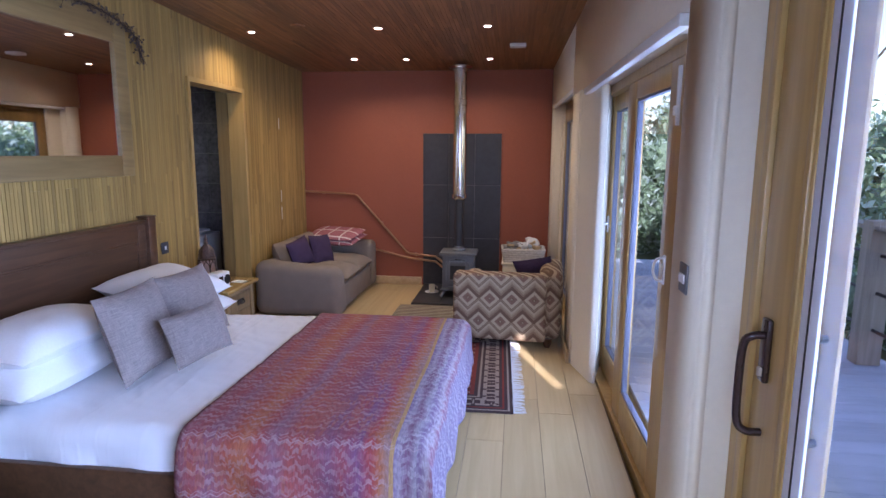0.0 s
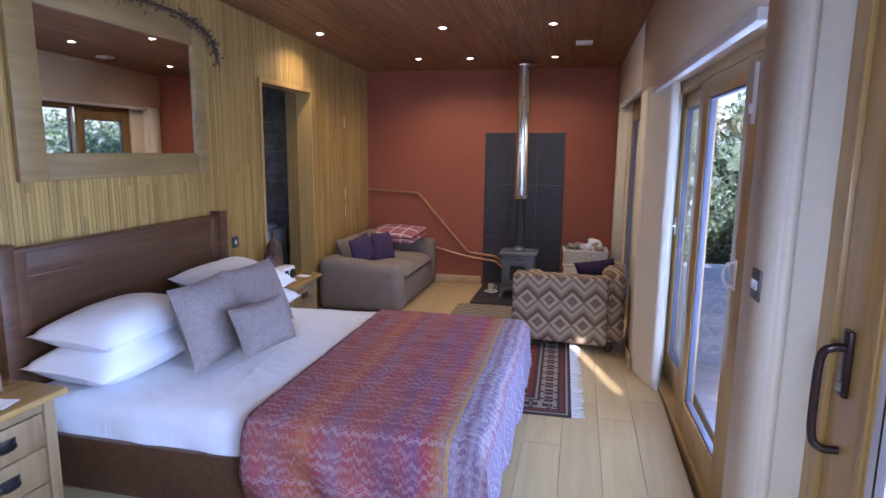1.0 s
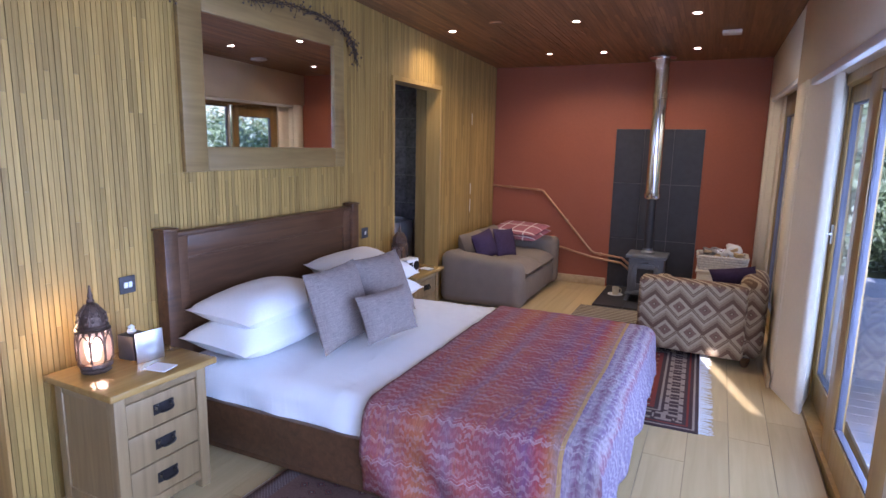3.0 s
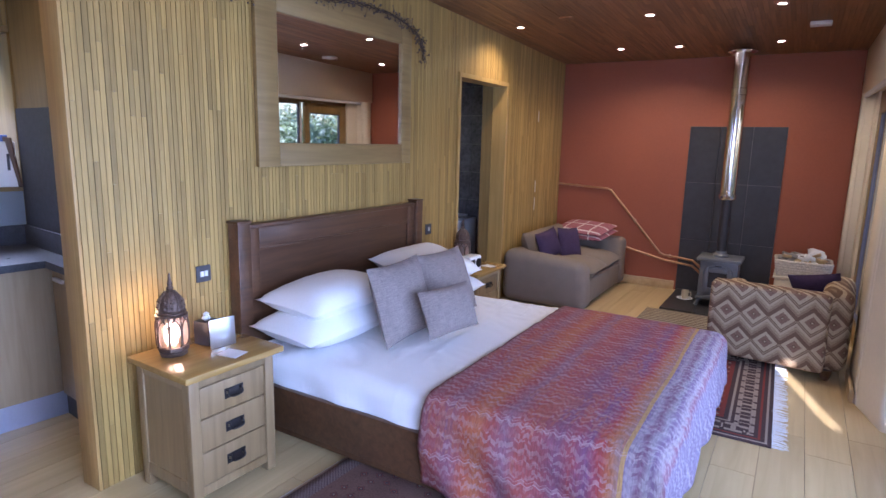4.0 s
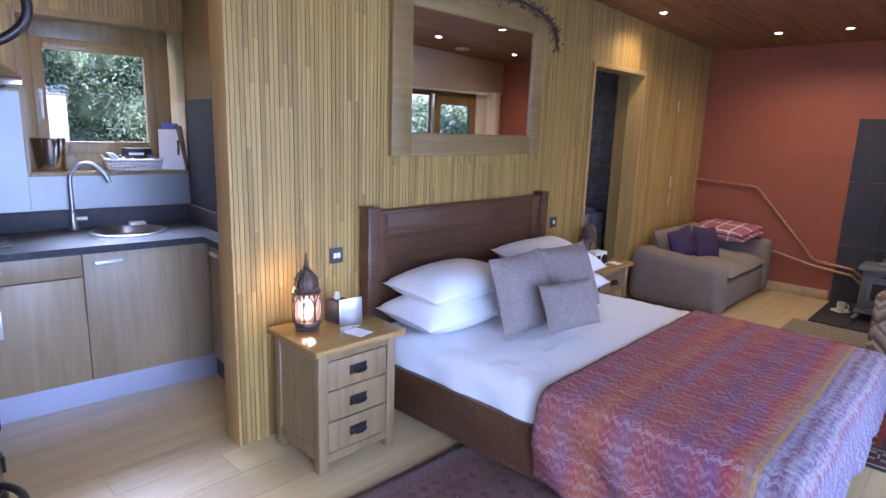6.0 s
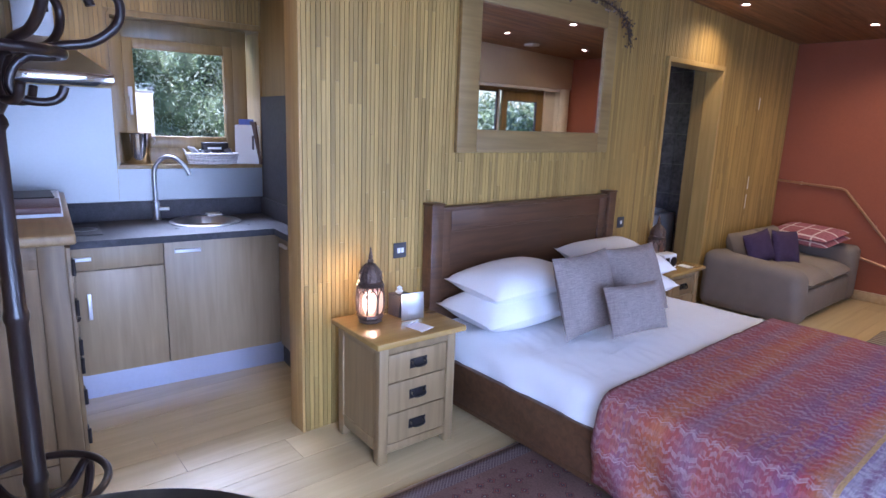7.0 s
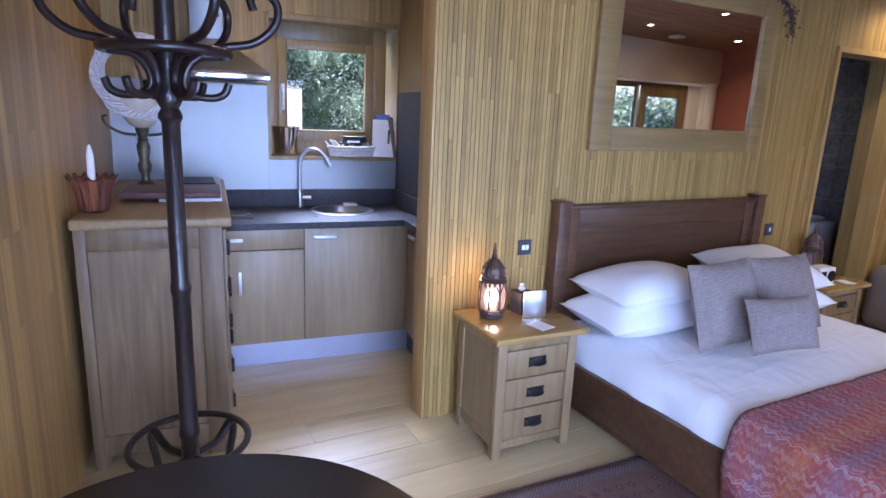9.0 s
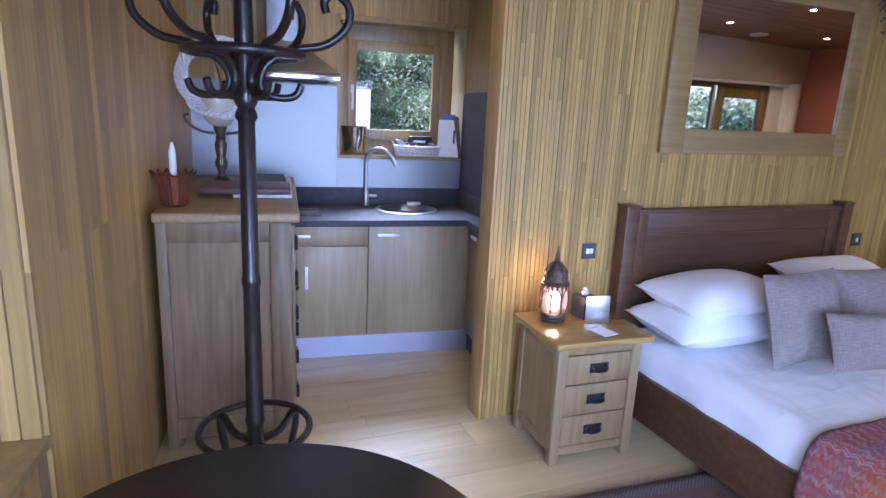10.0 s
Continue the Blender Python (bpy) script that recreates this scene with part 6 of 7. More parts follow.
cd_ = on_chest("candle", 0.775, -1.090, "slim white candle standing in the amber bowl", "candle")
part("wax", lathe(bm_new(), [(0.0, 0.006), (0.016, 0.006), (0.016, 0.245), (0.006, 0.285), (0.0, 0.29)], 0, 0, 16), M_WAX, cd_)
part("wick", tube(bm_new(), [(0, 0, 0.285), (0.002, 0, 0.30)], 0.0015, 5), M_IRON, cd_)
ck = on_chest("table_lamp", 0.10, -0.945, "turned bronze table lamp with a cream glass bowl shade", "lamp")
ck.scale = (1.08, 1.08, 1.13)
part("stem", lathe(bm_new(), [(0.0, 0), (0.075, 0), (0.078, 0.008), (0.060, 0.022), (0.045, 0.032), (0.022, 0.05), (0.018, 0.075), (0.030, 0.10), (0.033, 0.125), (0.022, 0.15), (0.030, 0.19), (0.032, 0.215), (0.022, 0.235), (0.026, 0.245), (0.020, 0.255), (0.030, 0.285), (0.034, 0.30), (0.0, 0.302)], 0, 0, 20), M_BRONZE, ck)
part("holder", tube(bm_new(), curve_pts([(0, -0.06, 0.36), (0, -0.02, 0.31), (0, 0.02, 0.31), (0, 0.07, 0.37)], 5), 0.006, 6), M_BRONZE, ck)
part("shade", lathe(bm_new(), [(0.020, 0.30), (0.055, 0.315), (0.092, 0.36), (0.108, 0.42), (0.104, 0.47), (0.098, 0.47), (0.100, 0.42), (0.086, 0.365), (0.05, 0.322), (0.014, 0.306)], 0, 0, 28, caps=False), M_SHADE, ck, "cream glass bowl shade")
for sy_ in (-1, 1):
    part("scroll_arm", tube(bm_new(), curve_pts([(0, sy_ * 0.03, 0.265), (0.02, sy_ * 0.09, 0.275), (0.03, sy_ * 0.15, 0.31), (0.03, sy_ * 0.165, 0.345), (0.03, sy_ * 0.145, 0.355)], 6), 0.007, 7), M_BRONZE, ck)
part("top_hook", tube(bm_new(), curve_pts([(0, 0.0, 0.30), (0, 0.012, 0.50), (0, -0.012, 0.62), (0, -0.006, 0.70), (0, 0.03, 0.73), (0, 0.05, 0.70)], 6), 0.007, 6), M_BRONZE, ck)
wr = on_chest("wicker_wreath", 0.175, -0.93, "white woven wicker wreath hanging on the bronze lamp", "wreath")
random.seed(17)
for k in range(9):
    ph, rad = 2 * math.pi * k / 9, 0.027
    pts = []
    for i in range(72):
        a = 2 * math.pi * i / 72
        tw_ = a * 5 + ph
        rr = 0.190 + rad * math.cos(tw_) * (1.0 + 0.25 * math.sin(a * 3 + k))
        pts.append((rad * 0.8 * math.sin(tw_), rr * math.cos(a) * 1.0, 0.60 + rr * math.sin(a)))
    part("strand", tube(bm_new(), pts, 0.0075, 6, closed=True), M_RATTAN, wr)
part("hanger", tube(bm_new(), [(0, 0, 0.79), (-0.03, 0.0, 0.81), (-0.075, -0.005, 0.80)], 0.003, 5), M_RATTAN, wr)

# ---- kitchen (kitchen frame) ----
def kit(name, label, category, m=None):
    return tagged(set_local(new(name), KM if m is None else KM @ m), label, category)


ku = kit("sink_cabinet", "oak-veneer kitchen base unit under the sink", "kitchen unit")
part("carcass", B(KB, 0.015, -0.09, 0.60, 0.15, 0.888), M_UNIT, ku)
d_ = part("door", B(0.018, 0.04, -0.086, 0.575, 0.156, 0.886, bevel=0.002), M_UNIT, ku)
part("bar_handle", B(0.04, 0.058, -0.03, 0.115, 0.822, 0.842, bevel=0.003), M_HANDLE, d_, "bright bar handle")
ku2 = kit("drawer_cabinet", "oak-veneer kitchen base unit with a drawer over a door", "kitchen unit")
part("carcass", B(KB, 0.015, -0.549, -0.092, 0.15, 0.888), M_UNIT, ku2)
d_ = part("drawer", B(0.018, 0.04, -0.545, -0.092, 0.765, 0.886, bevel=0.002), M_UNIT, ku2)
part("bar_handle", B(0.04, 0.058, -0.54, -0.45, 0.818, 0.838, bevel=0.003), M_HANDLE, d_, "bright bar handle")
d_ = part("door", B(0.018, 0.04, -0.53, -0.092, 0.156, 0.758, bevel=0.002), M_UNIT, ku2)
part("bar_handle", B(0.04, 0.058, -0.485, -0.465, 0.485, 0.632, bevel=0.003), M_HANDLE, d_, "bright bar handle")
ku3 = kit("corner_cabinet", "oak-veneer kitchen base unit round the corner", "kitchen unit")
part("carcass", B(0.02, 0.84, 0.605, KV, 0.15, 0.888), M_UNIT, ku3)
d_ = part("door", B(0.062, 0.60, 0.585, 0.605, 0.156, 0.886, bevel=0.002), M_UNIT, ku3)
part("bar_handle", B(0.10, 0.22, 0.568, 0.585, 0.822, 0.842, bevel=0.003), M_HANDLE, d_, "bright bar handle")
pln = kit("plinth", "brushed steel plinth strip under the kitchen units", "plinth")
part("strip", B(-0.012, 0.0, -0.549, 0.62, 0.0, 0.15), M_PLINTH, pln)
part("strip", B(0.0, 0.84, 0.62, 0.632, 0.0, 0.15), M_STONE, pln)

# worktop with a round cut-out for the bowl
SU, SV, SR = -0.36, 0.235, 0.195
wk = kit("worktop", "dark grey laminate kitchen worktop with an upstand", "worktop")


def worktop_bm():
    bm = bm_new()
    n = 48
    sq, ci_ = [], []
    h_ = 0.225
    for k in range(n):
        a = 2 * math.pi * (k + 0.5) / n
        c_, s_ = math.cos(a), math.sin(a)
        q = h_ / max(abs(c_), abs(s_))
        sq.append((SU + q * c_, SV + q * s_)), ci_.append((SU + SR * c_, SV + SR * s_))
    for zt in (0.93,):
        A_ = [bm.verts.new((x, y, zt)) for x, y in sq]
        B_ = [bm.verts.new((x, y, zt)) for x, y in ci_]
        C_ = [bm.verts.new((x, y, zt - 0.04)) for x, y in ci_]
        for k in range(n):
            bm.faces.new((A_[k], A_[(k + 1) % n], B_[(k + 1) % n], B_[k]))
            bm.faces.new((B_[k], B_[(k + 1) % n], C_[(k + 1) % n], C_[k]))
    u0, u1, v0, v1 = SU - h_, SU + h_, SV - h_, SV + h_
    box(bm, KB, 0.062, -0.552, v0, 0.89, 0.93), box(bm, KB, 0.062, v1, KV - 0.01, 0.89, 0.93)
    box(bm, KB, u0, v0, v1, 0.89, 0.93), box(bm, u1, 0.062, v0, v1, 0.89, 0.93)
    box(bm, 0.062, 0.84, 0.555, KV - 0.01, 0.89, 0.93)
    return bm


part("slab", worktop_bm(), M_STONE, wk, smooth=False)
part("upstand", B(KB, KB + 0.018, -0.552, KV - 0.012, 0.93, 1.05, bevel=0.002), M_STONE, wk)
part("upstand", B(KB + 0.018, 0.84, KV - 0.028, KV - 0.010, 0.93, 1.05, bevel=0.002), M_STONE, wk)
sk = kit("sink_bowl", "round stainless steel inset sink bowl", "sink")
part("bowl", lathe(bm_new(), [(0.215, 0.931), (0.222, 0.934), (0.215, 0.938), (0.19, 0.935), (0.175, 0.90), (0.165, 0.80), (0.14, 0.775), (0.0, 0.77), (0.0, 0.765), (0.19, 0.765), (0.194, 0.93)], SU, SV, 48, caps=False), M_STEEL, sk)
part("waste", lathe(bm_new(), [(0.0, 0.772), (0.04, 0.774), (0.04, 0.778), (0.0, 0.776)], SU, SV, 24), M_CHROME, sk)
tp = kit("kitchen_tap", "brushed steel swan-neck kitchen mixer tap", "tap")
TU, TV = -0.545, -0.03
part("body", lathe(bm_new(), [(0.028, 0.93), (0.028, 0.938), (0.021, 0.942), (0.021, 1.045), (0.014, 1.05)], TU, TV, 20), M_STEEL, tp)
part("spout", tube(bm_new(), curve_pts([(TU, TV, 1.04), (TU, TV, 1.22), (TU + 0.005, TV + 0.012, 1.285), (TU + 0.02, TV + 0.06, 1.335), (TU + 0.04, TV + 0.12, 1.335), (TU + 0.055, TV + 0.175, 1.285), (TU + 0.06, TV + 0.205, 1.225)], 8), 0.0125, 12), M_STEEL, tp)
part("side_lever", tube(bm_new(), [(TU + 0.01, TV + 0.015, 1.0), (TU + 0.02, TV + 0.06, 1.0), (TU + 0.022, TV + 0.075, 1.0)], 0.013, 10), M_STEEL, tp)
tagged(set_local(part("soap_dish", B(-0.035, 0.035, -0.05, 0.05, 0, 0.022, bevel=0.008, seg=3), M_WHITE), KM @ pose(-0.55, 0.33, 0.932)), "small white soap dish behind the sink", "soap dish")
hob = kit("hob", "black ceramic hob flush in the worktop", "hob")
part("glass_top", B(-0.47, -0.10, -0.545, -0.375, 0.931, 0.936, bevel=0.001), M_SLATE, hob)
part("zone_ring", tube(bm_new(), [(-0.28 + 0.07 * math.cos(k * 0.3927), -0.46 + 0.07 * math.sin(k * 0.3927), 0.9365) for k in range(16)], 0.001, 4, closed=True), M_STEEL, hob)
hood = kit("cooker_hood", "stainless steel chimney cooker hood", "cooker hood")
hbm = bm_new()
lo_, hi_ = [(KB, -0.86), (-0.12, -0.86), (-0.12, -0.26), (KB, -0.26)], [(KB, -0.70), (-0.38, -0.70), (-0.38, -0.50), (KB, -0.50)]
a_ = [hbm.verts.new((x, y, 1.815)) for x, y in lo_]
b_ = [hbm.verts.new((x, y, 2.01)) for x, y in hi_]
hbm.faces.new(a_[::-1]), hbm.faces.new(b_)
for k in range(4):
    hbm.faces.new((a_[k], a_[(k + 1) % 4], b_[(k + 1) % 4], b_[k]))
part("canopy", hbm, M_STEEL, hood, smooth=False)
part("front_band", B(KB, -0.115, -0.865, -0.255, 1.77, 1.815, bevel=0.003), M_CHROME, hood)
part("chimney", B(KB, -0.39, -0.695, -0.505, 2.0, 2.72, bevel=0.003), M_SPLASH, hood, "pale steel chimney")
part("filter", B(KB + 0.04, -0.16, -0.80, -0.32, 1.764, 1.771), M_STONE, hood)

# things on the window sill
ib = kit("ice_bucket", "polished steel ice bucket on the window sill", "bucket", pose(KB - 0.115, -0.100, NZ0 + 0.001))
part("bucket", lathe(bm_new(), [(0.0, 0), (0.072, 0), (0.078, 0.015), (0.094, 0.19), (0.099, 0.20), (0.092, 0.20), (0.074, 0.02), (0.0, 0.014)], 0, 0, 32), M_CHROME, ib)
for s_ in (-1, 1):
    part("ring_handle", tube(bm_new(), [(0, s_ * (0.104 + 0.012 * math.sin(k * 0.524) ** 2), 0.15 + 0.022 * math.cos(k * 0.524)) for k in range(12)], 0.003, 5, closed=True), M_CHROME, ib)
hb_ = kit("hamper_tray", "oval wicker tray of tea things on the sill", "tray", pose(KB - 0.04, 0.36, NZ0 + 0.001))
for k in range(4):
    part("woven_band", tube(bm_new(), [((0.062 + 0.004 * k) * math.cos(i * 0.2618), (0.155 + 0.006 * k) * math.sin(i * 0.2618), 0.01 + 0.019 * k) for i in range(24)], 0.0105, 6, closed=True), M_RATTAN, hb_)
tray_floor = part("bottom", lathe(bm_new(), [(0.0, 0.0), (0.058, 0.0), (0.058, 0.008), (0.0, 0.008)], 0, 0, 20), M_WICKER, hb_)
tray_floor.scale = (1, 2.55, 1)
for s_ in (-1, 1):
    part("loop", tube(bm_new(), curve_pts([(-0.02, s_ * 0.165, 0.065), (0, s_ * 0.19, 0.10), (0.02, s_ * 0.165, 0.065)], 5), 0.005, 5), M_WICKER, hb_)
random.seed(23)
for k in range(12):
    s_ = random.uniform(0.016, 0.03)
    m = pose(random.uniform(-0.035, 0.035), -0.125 + 0.0225 * k, 0.065 + random.random() * 0.03, random.uniform(-40, 40), random.uniform(-30, 30), random.uniform(0, 90))
    part("sachet", B(-s_, s_, -s_ * 1.4, s_ * 1.4, -0.006, 0.006, bevel=0.004, m=m), (M_PAPER, M_PURPLE, M_IRON)[k % 3] if k % 3 != 1 else M_STONE, hb_)
lb = kit("coffee_box", "black box of coffee sachets in the tray", "box", pose(KB - 0.07, 0.40, NZ0 + 0.075))
part("carton", B(-0.03, 0.03, -0.10, 0.07, 0, 0.07, bevel=0.003), M_IRON, lb)
part("label_bar", B(0.03, 0.031, -0.07, 0.02, 0.025, 0.04), M_PAPER, lb)
wb = kit("chopping_board", "white plastic chopping board leaning in the corner", "chopping board", pose(KB + 0.0, 0.585, NZ0 + 0.001, 0, -9, -20))
part("board", B(-0.008, 0.008, -0.08, 0.08, 0, 0.275, bevel=0.007, seg=3), M_WHITE, wb)
part("grip_slot", B(0.0082, 0.0095, 0.035, 0.05, 0.10, 0.20, bevel=0.0005, seg=1), M_STONE, wb)
wb2 = kit("chopping_board", "blue plastic chopping board behind a white one", "chopping board", pose(KB - 0.028, 0.59, NZ0 + 0.001, 0, -9, -20))
part("board", B(-0.006, 0.006, -0.05, 0.05, 0, 0.315, bevel=0.005, seg=3), plain("blue_plastic", (0.10, 0.16, 0.50), 0.4), wb2)
wb3 = kit("tray_board", "dark wooden board standing against the side wall", "chopping board", pose(KB + 0.01, 0.668, NZ0 + 0.001, 7, 0, 0))
part("board", B(-0.10, 0.06, -0.006, 0.006, 0, 0.30, bevel=0.004), M_DARK, wb3)

# ---- bathroom glimpse ----
vc = thing("vanity_unit", -3.36, 5.80, 0, "pale grey bathroom vanity unit seen through the doorway", "vanity unit")
part("body", B(-0.20, 0.15, -0.22, 0.24, 0, 0.76, bevel=0.004), M_WHITE, vc)
part("basin", lathe(bm_new(), [(0.06, 0.76), (0.14, 0.79), (0.15, 0.80), (0.14, 0.80), (0.08, 0.775), (0.0, 0.77)], 0, 0, 24), M_WHITE, vc)

# ---- outside ----
setting("ground", B(-80, 80, -80, 80, -0.9, -0.8), M_GRASS, "rough grass falling away below the deck", "ground")
deck = setting("deck", B(0.88, 3.05, -3.6, 9.5, -0.16, -0.075), M_GROOVE, "weathered grey timber deck", "deck")
random.seed(31)
y = -3.6
while y < 9.5:
    part("plank", B(0.87, 3.06, y + 0.003, y + 0.142, -0.075, -0.045, bevel=0.003, seg=1), M_DECK, deck, smooth=False)
    y += 0.145
rail = thing("deck_railing", 2.85, 4.0, -0.045, "grey timber deck railing with dark metal bars", "railing")
ri = rail.matrix_world.inverted()
for y in (-2.6, -0.8, 1.1, 3.0, 4.95, 6.9, 8.8):
    part("post", B(2.76, 2.94, y - 0.07, y + 0.07, -0.045, 1.05 if y not in (1.1, 4.95) else 1.12, bevel=0.006), M_POST, rail).matrix_parent_inverse = ri
for z in (0.25, 0.55, 0.85):
    part("bar", tube(bm_new(), [(2.85, -2.6, z), (2.85, 8.8, z)], 0.014, 8), M_IRON, rail, "dark metal bar").matrix_parent_inverse = ri
part("handrail", B(2.77, 2.93, -2.7, 8.9, 1.05, 1.085, bevel=0.006), M_POST, rail).matrix_parent_inverse = ri
vr = bm_new()
box(vr, 0.84, 1.40, -3.6, 9.5, 2.46, 2.56)
roof = setting("veranda_roof", vr, M_POST, "grey timber veranda roof over the deck", "roof")
for k in range(22):
    part("rafter", B(0.84, 1.40, -3.4 + k * 0.6, -3.34 + k * 0.6, 2.38, 2.46), M_POST, roof, smooth=False)
part("edge_beam", B(1.34, 1.46, -3.6, 9.5, 2.36, 2.46, bevel=0.004), M_POST, roof)


def leaf_cloud(name, centres, n, size, mats, label, seed, core=None, skip=None):
    """Thousands of small leaf blades round the given balls (x, y, z, radius), in one mesh."""
    rng = np.random.RandomState(seed)
    c = np.array(centres, float)
    pick = rng.choice(len(c), n, p=c[:, 3] ** 2 / (c[:, 3] ** 2).sum())
    d = rng.normal(size=(n, 3))
    d /= np.linalg.norm(d, axis=1)[:, None]
    p = c[pick, :3] + d * (c[pick, 3] * rng.uniform(0.60, 1.08, n))[:, None]
    a = rng.normal(size=(n, 3))
    a /= np.linalg.norm(a, axis=1)[:, None]
    b = np.cross(a, rng.normal(size=(n, 3)))
    b /= np.linalg.norm(b, axis=1)[:, None]
    s = size * rng.uniform(0.6, 1.4, n)[:, None]
    nrm = np.cross(a, b)
    v = np.stack([p - a * s, p + b * s * 0.42 + nrm * s * 0.1, p + a * s, p - b * s * 0.42 + nrm * s * 0.1], 1)
    if skip is not None:
        v = v[~skip(p)]
    n = len(v)
    ico = bmesh.new()
    bmesh.ops.create_icosphere(ico, subdivisions=1, radius=1.0)
    iv, it = [tuple(q.co) for q in ico.verts], [[q.index for q in f.verts] for f in ico.faces]
    ico.free()
    pts, fcs = v.reshape(-1, 3).tolist(), np.arange(4 * n).reshape(-1, 4).tolist()
    for cx, cy, cz, r in (centres if skip is None else ()):
        o = len(pts)
        pts += [(cx + q[0] * r * 0.70, cy + q[1] * r * 0.70, cz + q[2] * r * 0.70) for q in iv]
        fcs += [[o + q for q in f] for f in it]
    me = bpy.data.meshes.new(name)
    me.from_pydata(pts, [], fcs)
    n = len(fcs)
    for q in mats:
        me.materials.append(q)
    kinds = rng.randint(0, len(mats), n)
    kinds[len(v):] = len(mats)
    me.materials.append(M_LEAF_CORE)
    me.polygons.foreach_set("material_index", kinds.astype(np.int32))
    ob = new(name, me)
    return tagged(ob, label, "hedge", kind="stuff")


def balls(x0, x1, y0, y1, z0, z1, n, r0, r1, seed):
    rng = np.random.RandomState(seed)
    return [(rng.uniform(x0, x1), rng.uniform(y0, y1), rng.uniform(z0, z1), rng.uniform(r0, r1)) for _ in range(n)]


leaf_cloud("hedge_east", balls(4.6, 6.8, 3.5, 18, -0.6, 1.9, 90, 0.5, 1.0, 1), 60000, 0.065, [M_LEAF, M_LEAF_PALE, M_LEAF_DARK], "tall leafy green hedge beyond the deck", 1)
leaf_cloud("hedge_north_east", balls(0.5, 5.0, 13.5, 16, -0.6, 2.6, 60, 0.5, 1.0, 2), 26000, 0.075, [M_LEAF, M_LEAF_PALE, M_LEAF_DARK], "leafy green trees at the deck's far end", 2)
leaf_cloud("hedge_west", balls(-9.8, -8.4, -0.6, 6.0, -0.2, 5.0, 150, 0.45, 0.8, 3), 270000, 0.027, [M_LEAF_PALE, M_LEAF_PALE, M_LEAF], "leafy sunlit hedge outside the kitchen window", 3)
wp = thing("white_outbuilding", -7.4, 1.76, -0.8, "small sunlit white-painted shed wall outside", "shed", rz=-6)
part("wall", B(-0.3, 0.0, -0.8, 0.12, 0, 2.64, bevel=0.01), M_WHITE, wp)
part("roof", B(-0.32, 0.01, -0.81, 0.13, 2.64, 2.655, bevel=0.003), M_POST, wp)
for tx, ty, hgt in ((6.2, 2.0, 4.5), (6.6, 7.5, 5.0), (5.9, 11.5, 4.5), (-9.2, 1.8, 4.0)):
    tr = thing("tree", tx, ty, -0.8, "slender tree standing in the hedge", "tree", "hedge trees")
    part("trunk", tube(bm_new(), curve_pts([(0, 0, 0), (0.05, 0.03, hgt * 0.3), (-0.06, 0.05, hgt * 0.7), (0.02, 0, hgt)], 6), 0.11, 10, taper=[1 - 0.8 * k / 18 for k in range(19)]), M_BARK, tr)
    for k in range(5):
        a = k * 1.3
        z = hgt * (0.4 + 0.11 * k)
        part("limb", tube(bm_new(), curve_pts([(0, 0, z), (0.4 * math.cos(a), 0.4 * math.sin(a), z + 0.35), (0.8 * math.cos(a), 0.8 * math.sin(a), z + 0.9)], 5), 0.04, 6, taper=[1 - 0.08 * q for q in range(11)]), M_BARK, tr)

# unseen hedge and slit screen, added so only two slips of sun come in
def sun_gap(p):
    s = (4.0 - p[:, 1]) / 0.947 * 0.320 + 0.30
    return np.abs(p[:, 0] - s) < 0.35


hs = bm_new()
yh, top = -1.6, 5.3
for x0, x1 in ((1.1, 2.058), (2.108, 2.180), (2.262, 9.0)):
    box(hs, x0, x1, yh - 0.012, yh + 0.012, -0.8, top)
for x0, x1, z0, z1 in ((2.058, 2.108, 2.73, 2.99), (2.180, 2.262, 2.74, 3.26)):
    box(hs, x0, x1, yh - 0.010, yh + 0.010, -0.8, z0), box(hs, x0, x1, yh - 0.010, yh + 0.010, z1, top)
core = tagged(part("fence_south", hs, M_POST, smooth=False), "tall unseen timber screen, added so its slits shape the sunlight", "fence", kind="structure")
# never in view; leaves out the sun's path
leaf_cloud("unseen_hedge_south", balls(-2, 11, -7.4, -6.6, -0.8, 4.5, 60, 0.5, 0.9, 4), 7000, 0.12, [M_LEAF, M_LEAF_PALE, M_LEAF_DARK], "unseen green hedge added behind the sun screen", 4, skip=sun_gap)

# ---- boards and strips, piece by piece ----
def strip_mesh(length, width, depth, mat, cache={}):
    key = (round(length, 3), width, depth, mat.name)
    if key not in cache:
        cache[key] = mesh_of("strip", box(bm_new(), -depth, 0, 0.0016, width - 0.0016, 0.0006, length - 0.0006), mat, smooth=False)
    return cache[key]


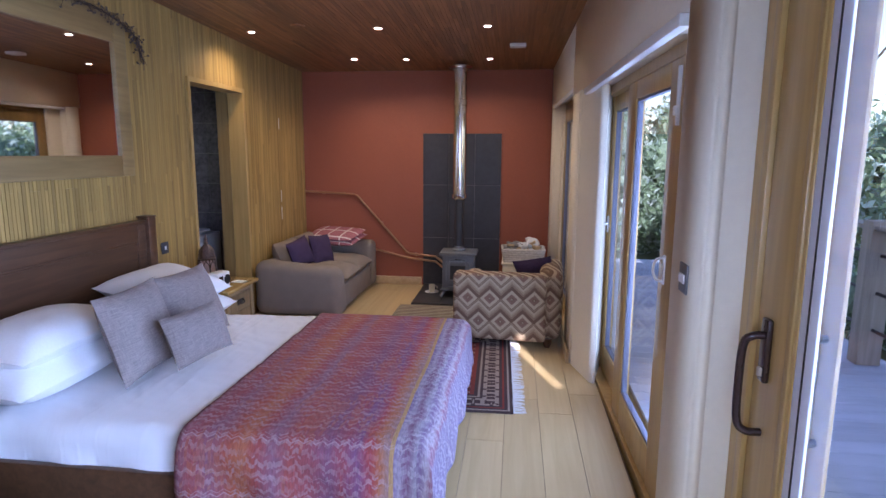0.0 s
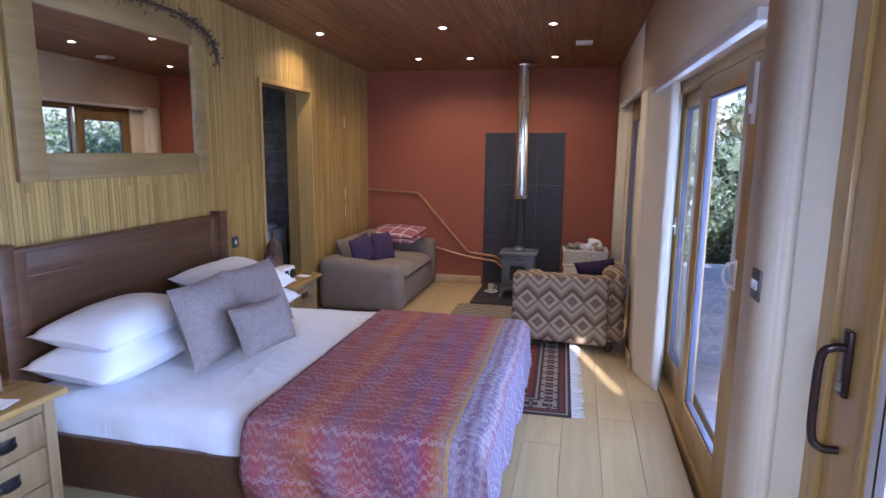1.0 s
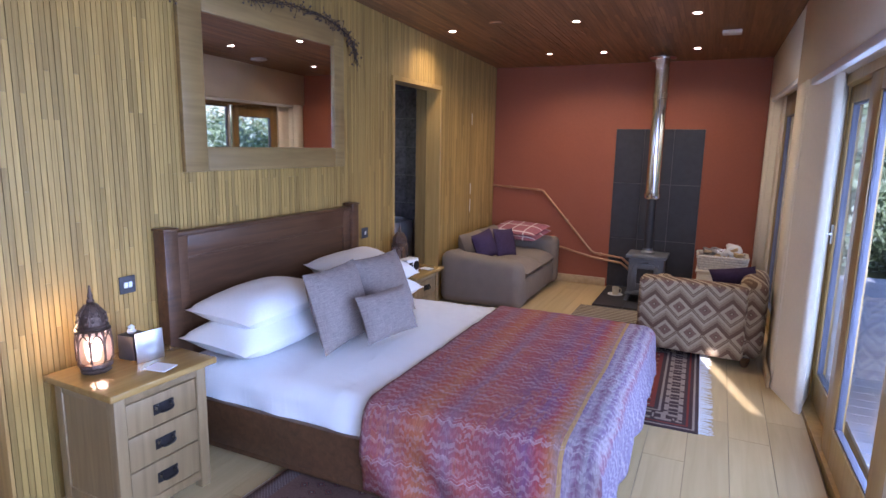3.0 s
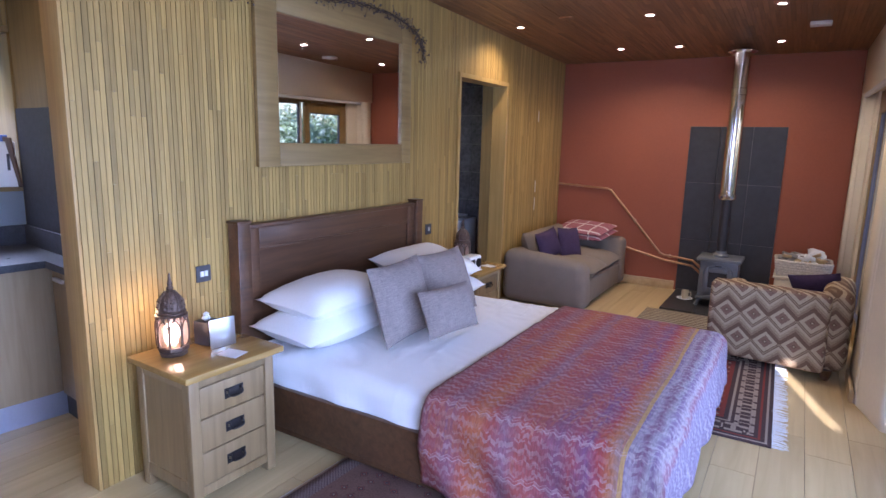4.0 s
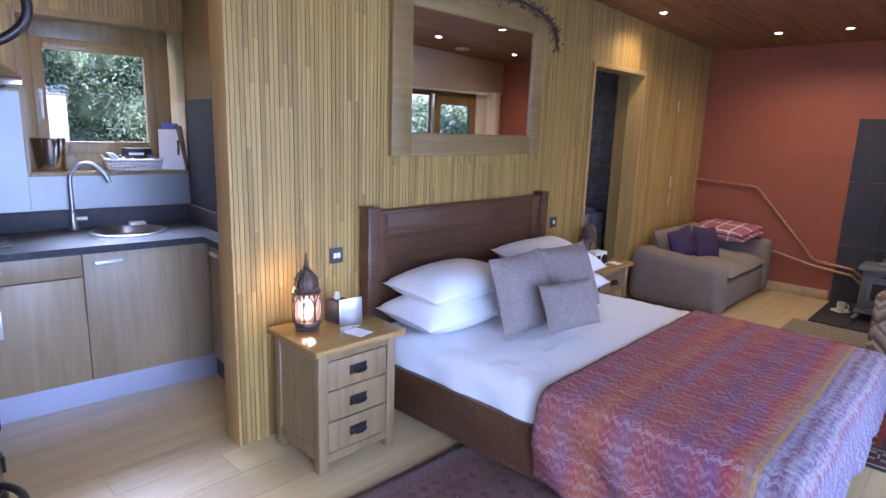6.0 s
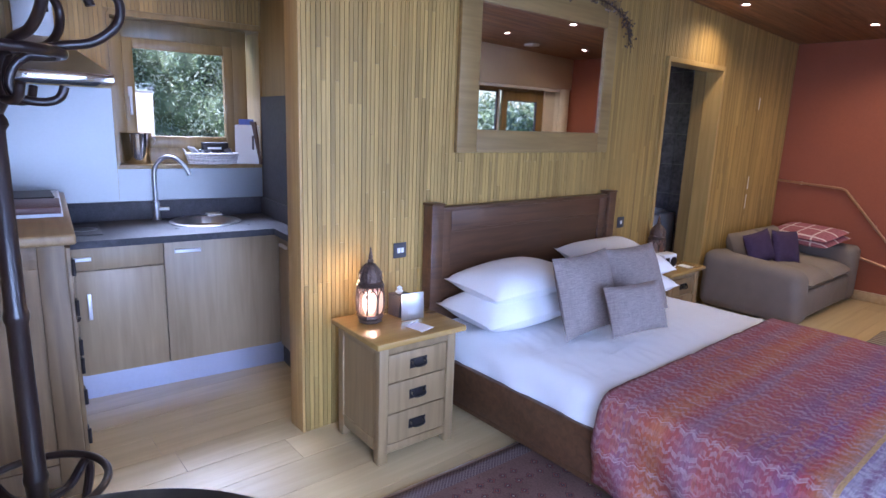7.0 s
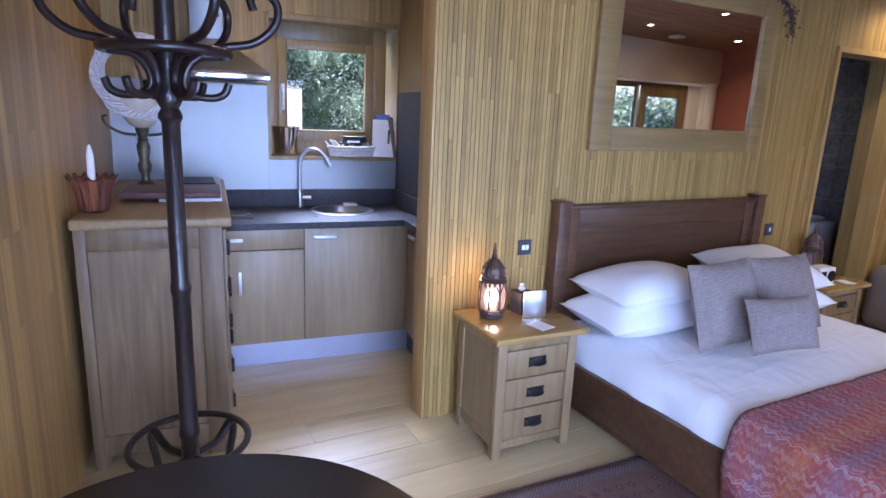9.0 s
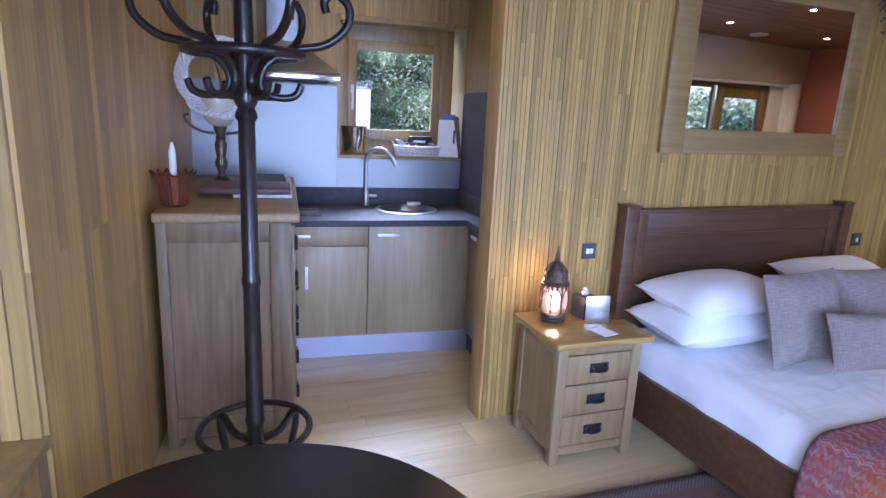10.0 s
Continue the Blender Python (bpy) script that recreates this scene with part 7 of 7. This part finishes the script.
random.seed(12)
PITCH = 0.0255
rest = bm_new()
y = 1.303
while y < YR - 0.01:
    over_door = DY0 - 0.035 - PITCH * 0.6 < y < DY1 + 0.035 - PITCH * 0.3
    z = DZ + 0.04 if over_door else 0.0
    lens = [random.choice((0.45, 0.7, 0.95, 1.2, 1.6)) for _ in range(9)]
    lens[0] = random.choice((0.3, 0.5, 0.8, 1.1, 1.4))
    dep = random.choice((0.0098, 0.0105, 0.0112))
    for ln in lens:
        if z > 2.72:
            break
        if y < 3.35:
            s_ = new("strip", strip_mesh(ln, PITCH, 0.010, M_STRIP))
            s_.parent = wall_west
            s_.location = (XW + (dep - 0.0105), y, z)
        else:
            box(rest, XW - 0.010, XW + (dep - 0.0105), y + 0.0012, y + PITCH - 0.0012, z + 0.0006, z + ln - 0.0006)
        z += ln
    y += PITCH
# three pale slips put in for the white glints on the strips
for z0, z1 in ((1.865, 1.985), (1.075, 1.205), (0.875, 1.02)):
    part("glint_slip", B(XW - 0.004, XW + 0.003, 6.268, 6.280, z0, z1, bevel=0.001), M_HANDLE, wall_west, "slim bright slip standing for a glint")
tagged(part("far_strips", rest, M_STRIP_REST, wall_west, smooth=False), kind="stuff")

random.seed(14)
u = -0.60
while u < RU - 0.005:
    wd = min(random.choice((0.055, 0.07, 0.09)), RU - u)
    z = 0.0
    while z < 2.70:
        ln = random.choice((0.6, 0.9, 1.2, 1.7))
        b_ = part("board", B(u + 0.0004, u + wd - 0.0004, KS - 0.012, KS, z + 0.0004, z + ln - 0.0004), M_BOARD, wall_south, smooth=False)
        z += ln
    u += wd
v = KS - 0.012
while v > KS - 0.30:
    part("board", B(RU - 0.001, RU + 0.012, v - 0.044, v - 0.002, 0.77, 2.70, bevel=0.001, seg=1), M_BOARD, wall_south, smooth=False)
    v -= 0.046
u = RU
while u < 4.7:
    part("board", B(u, u + 0.089, KS - 0.045, KS - 0.035, 0.0, 0.745), M_BOARD, wall_south, smooth=False)
    u += 0.09

random.seed(4)
PW, x = 0.213, -4.717
while x < 0.60:
    y = -2.2 - random.random() * 1.5
    while y < YR - 0.01:
        ln = random.choice((1.4, 1.8, 2.2))
        y0, y1 = max(y, -1.40), min(y + ln, YR)
        x1 = min(x + PW, 0.61)
        if y1 > y0 + 0.05:
            part("floorboard", B(x + 0.0012, x1 - 0.0012, y0 + 0.001, y1 - 0.001, -0.012, 0.0), M_FLOORW, floor, smooth=False)
        y += ln
    x += PW
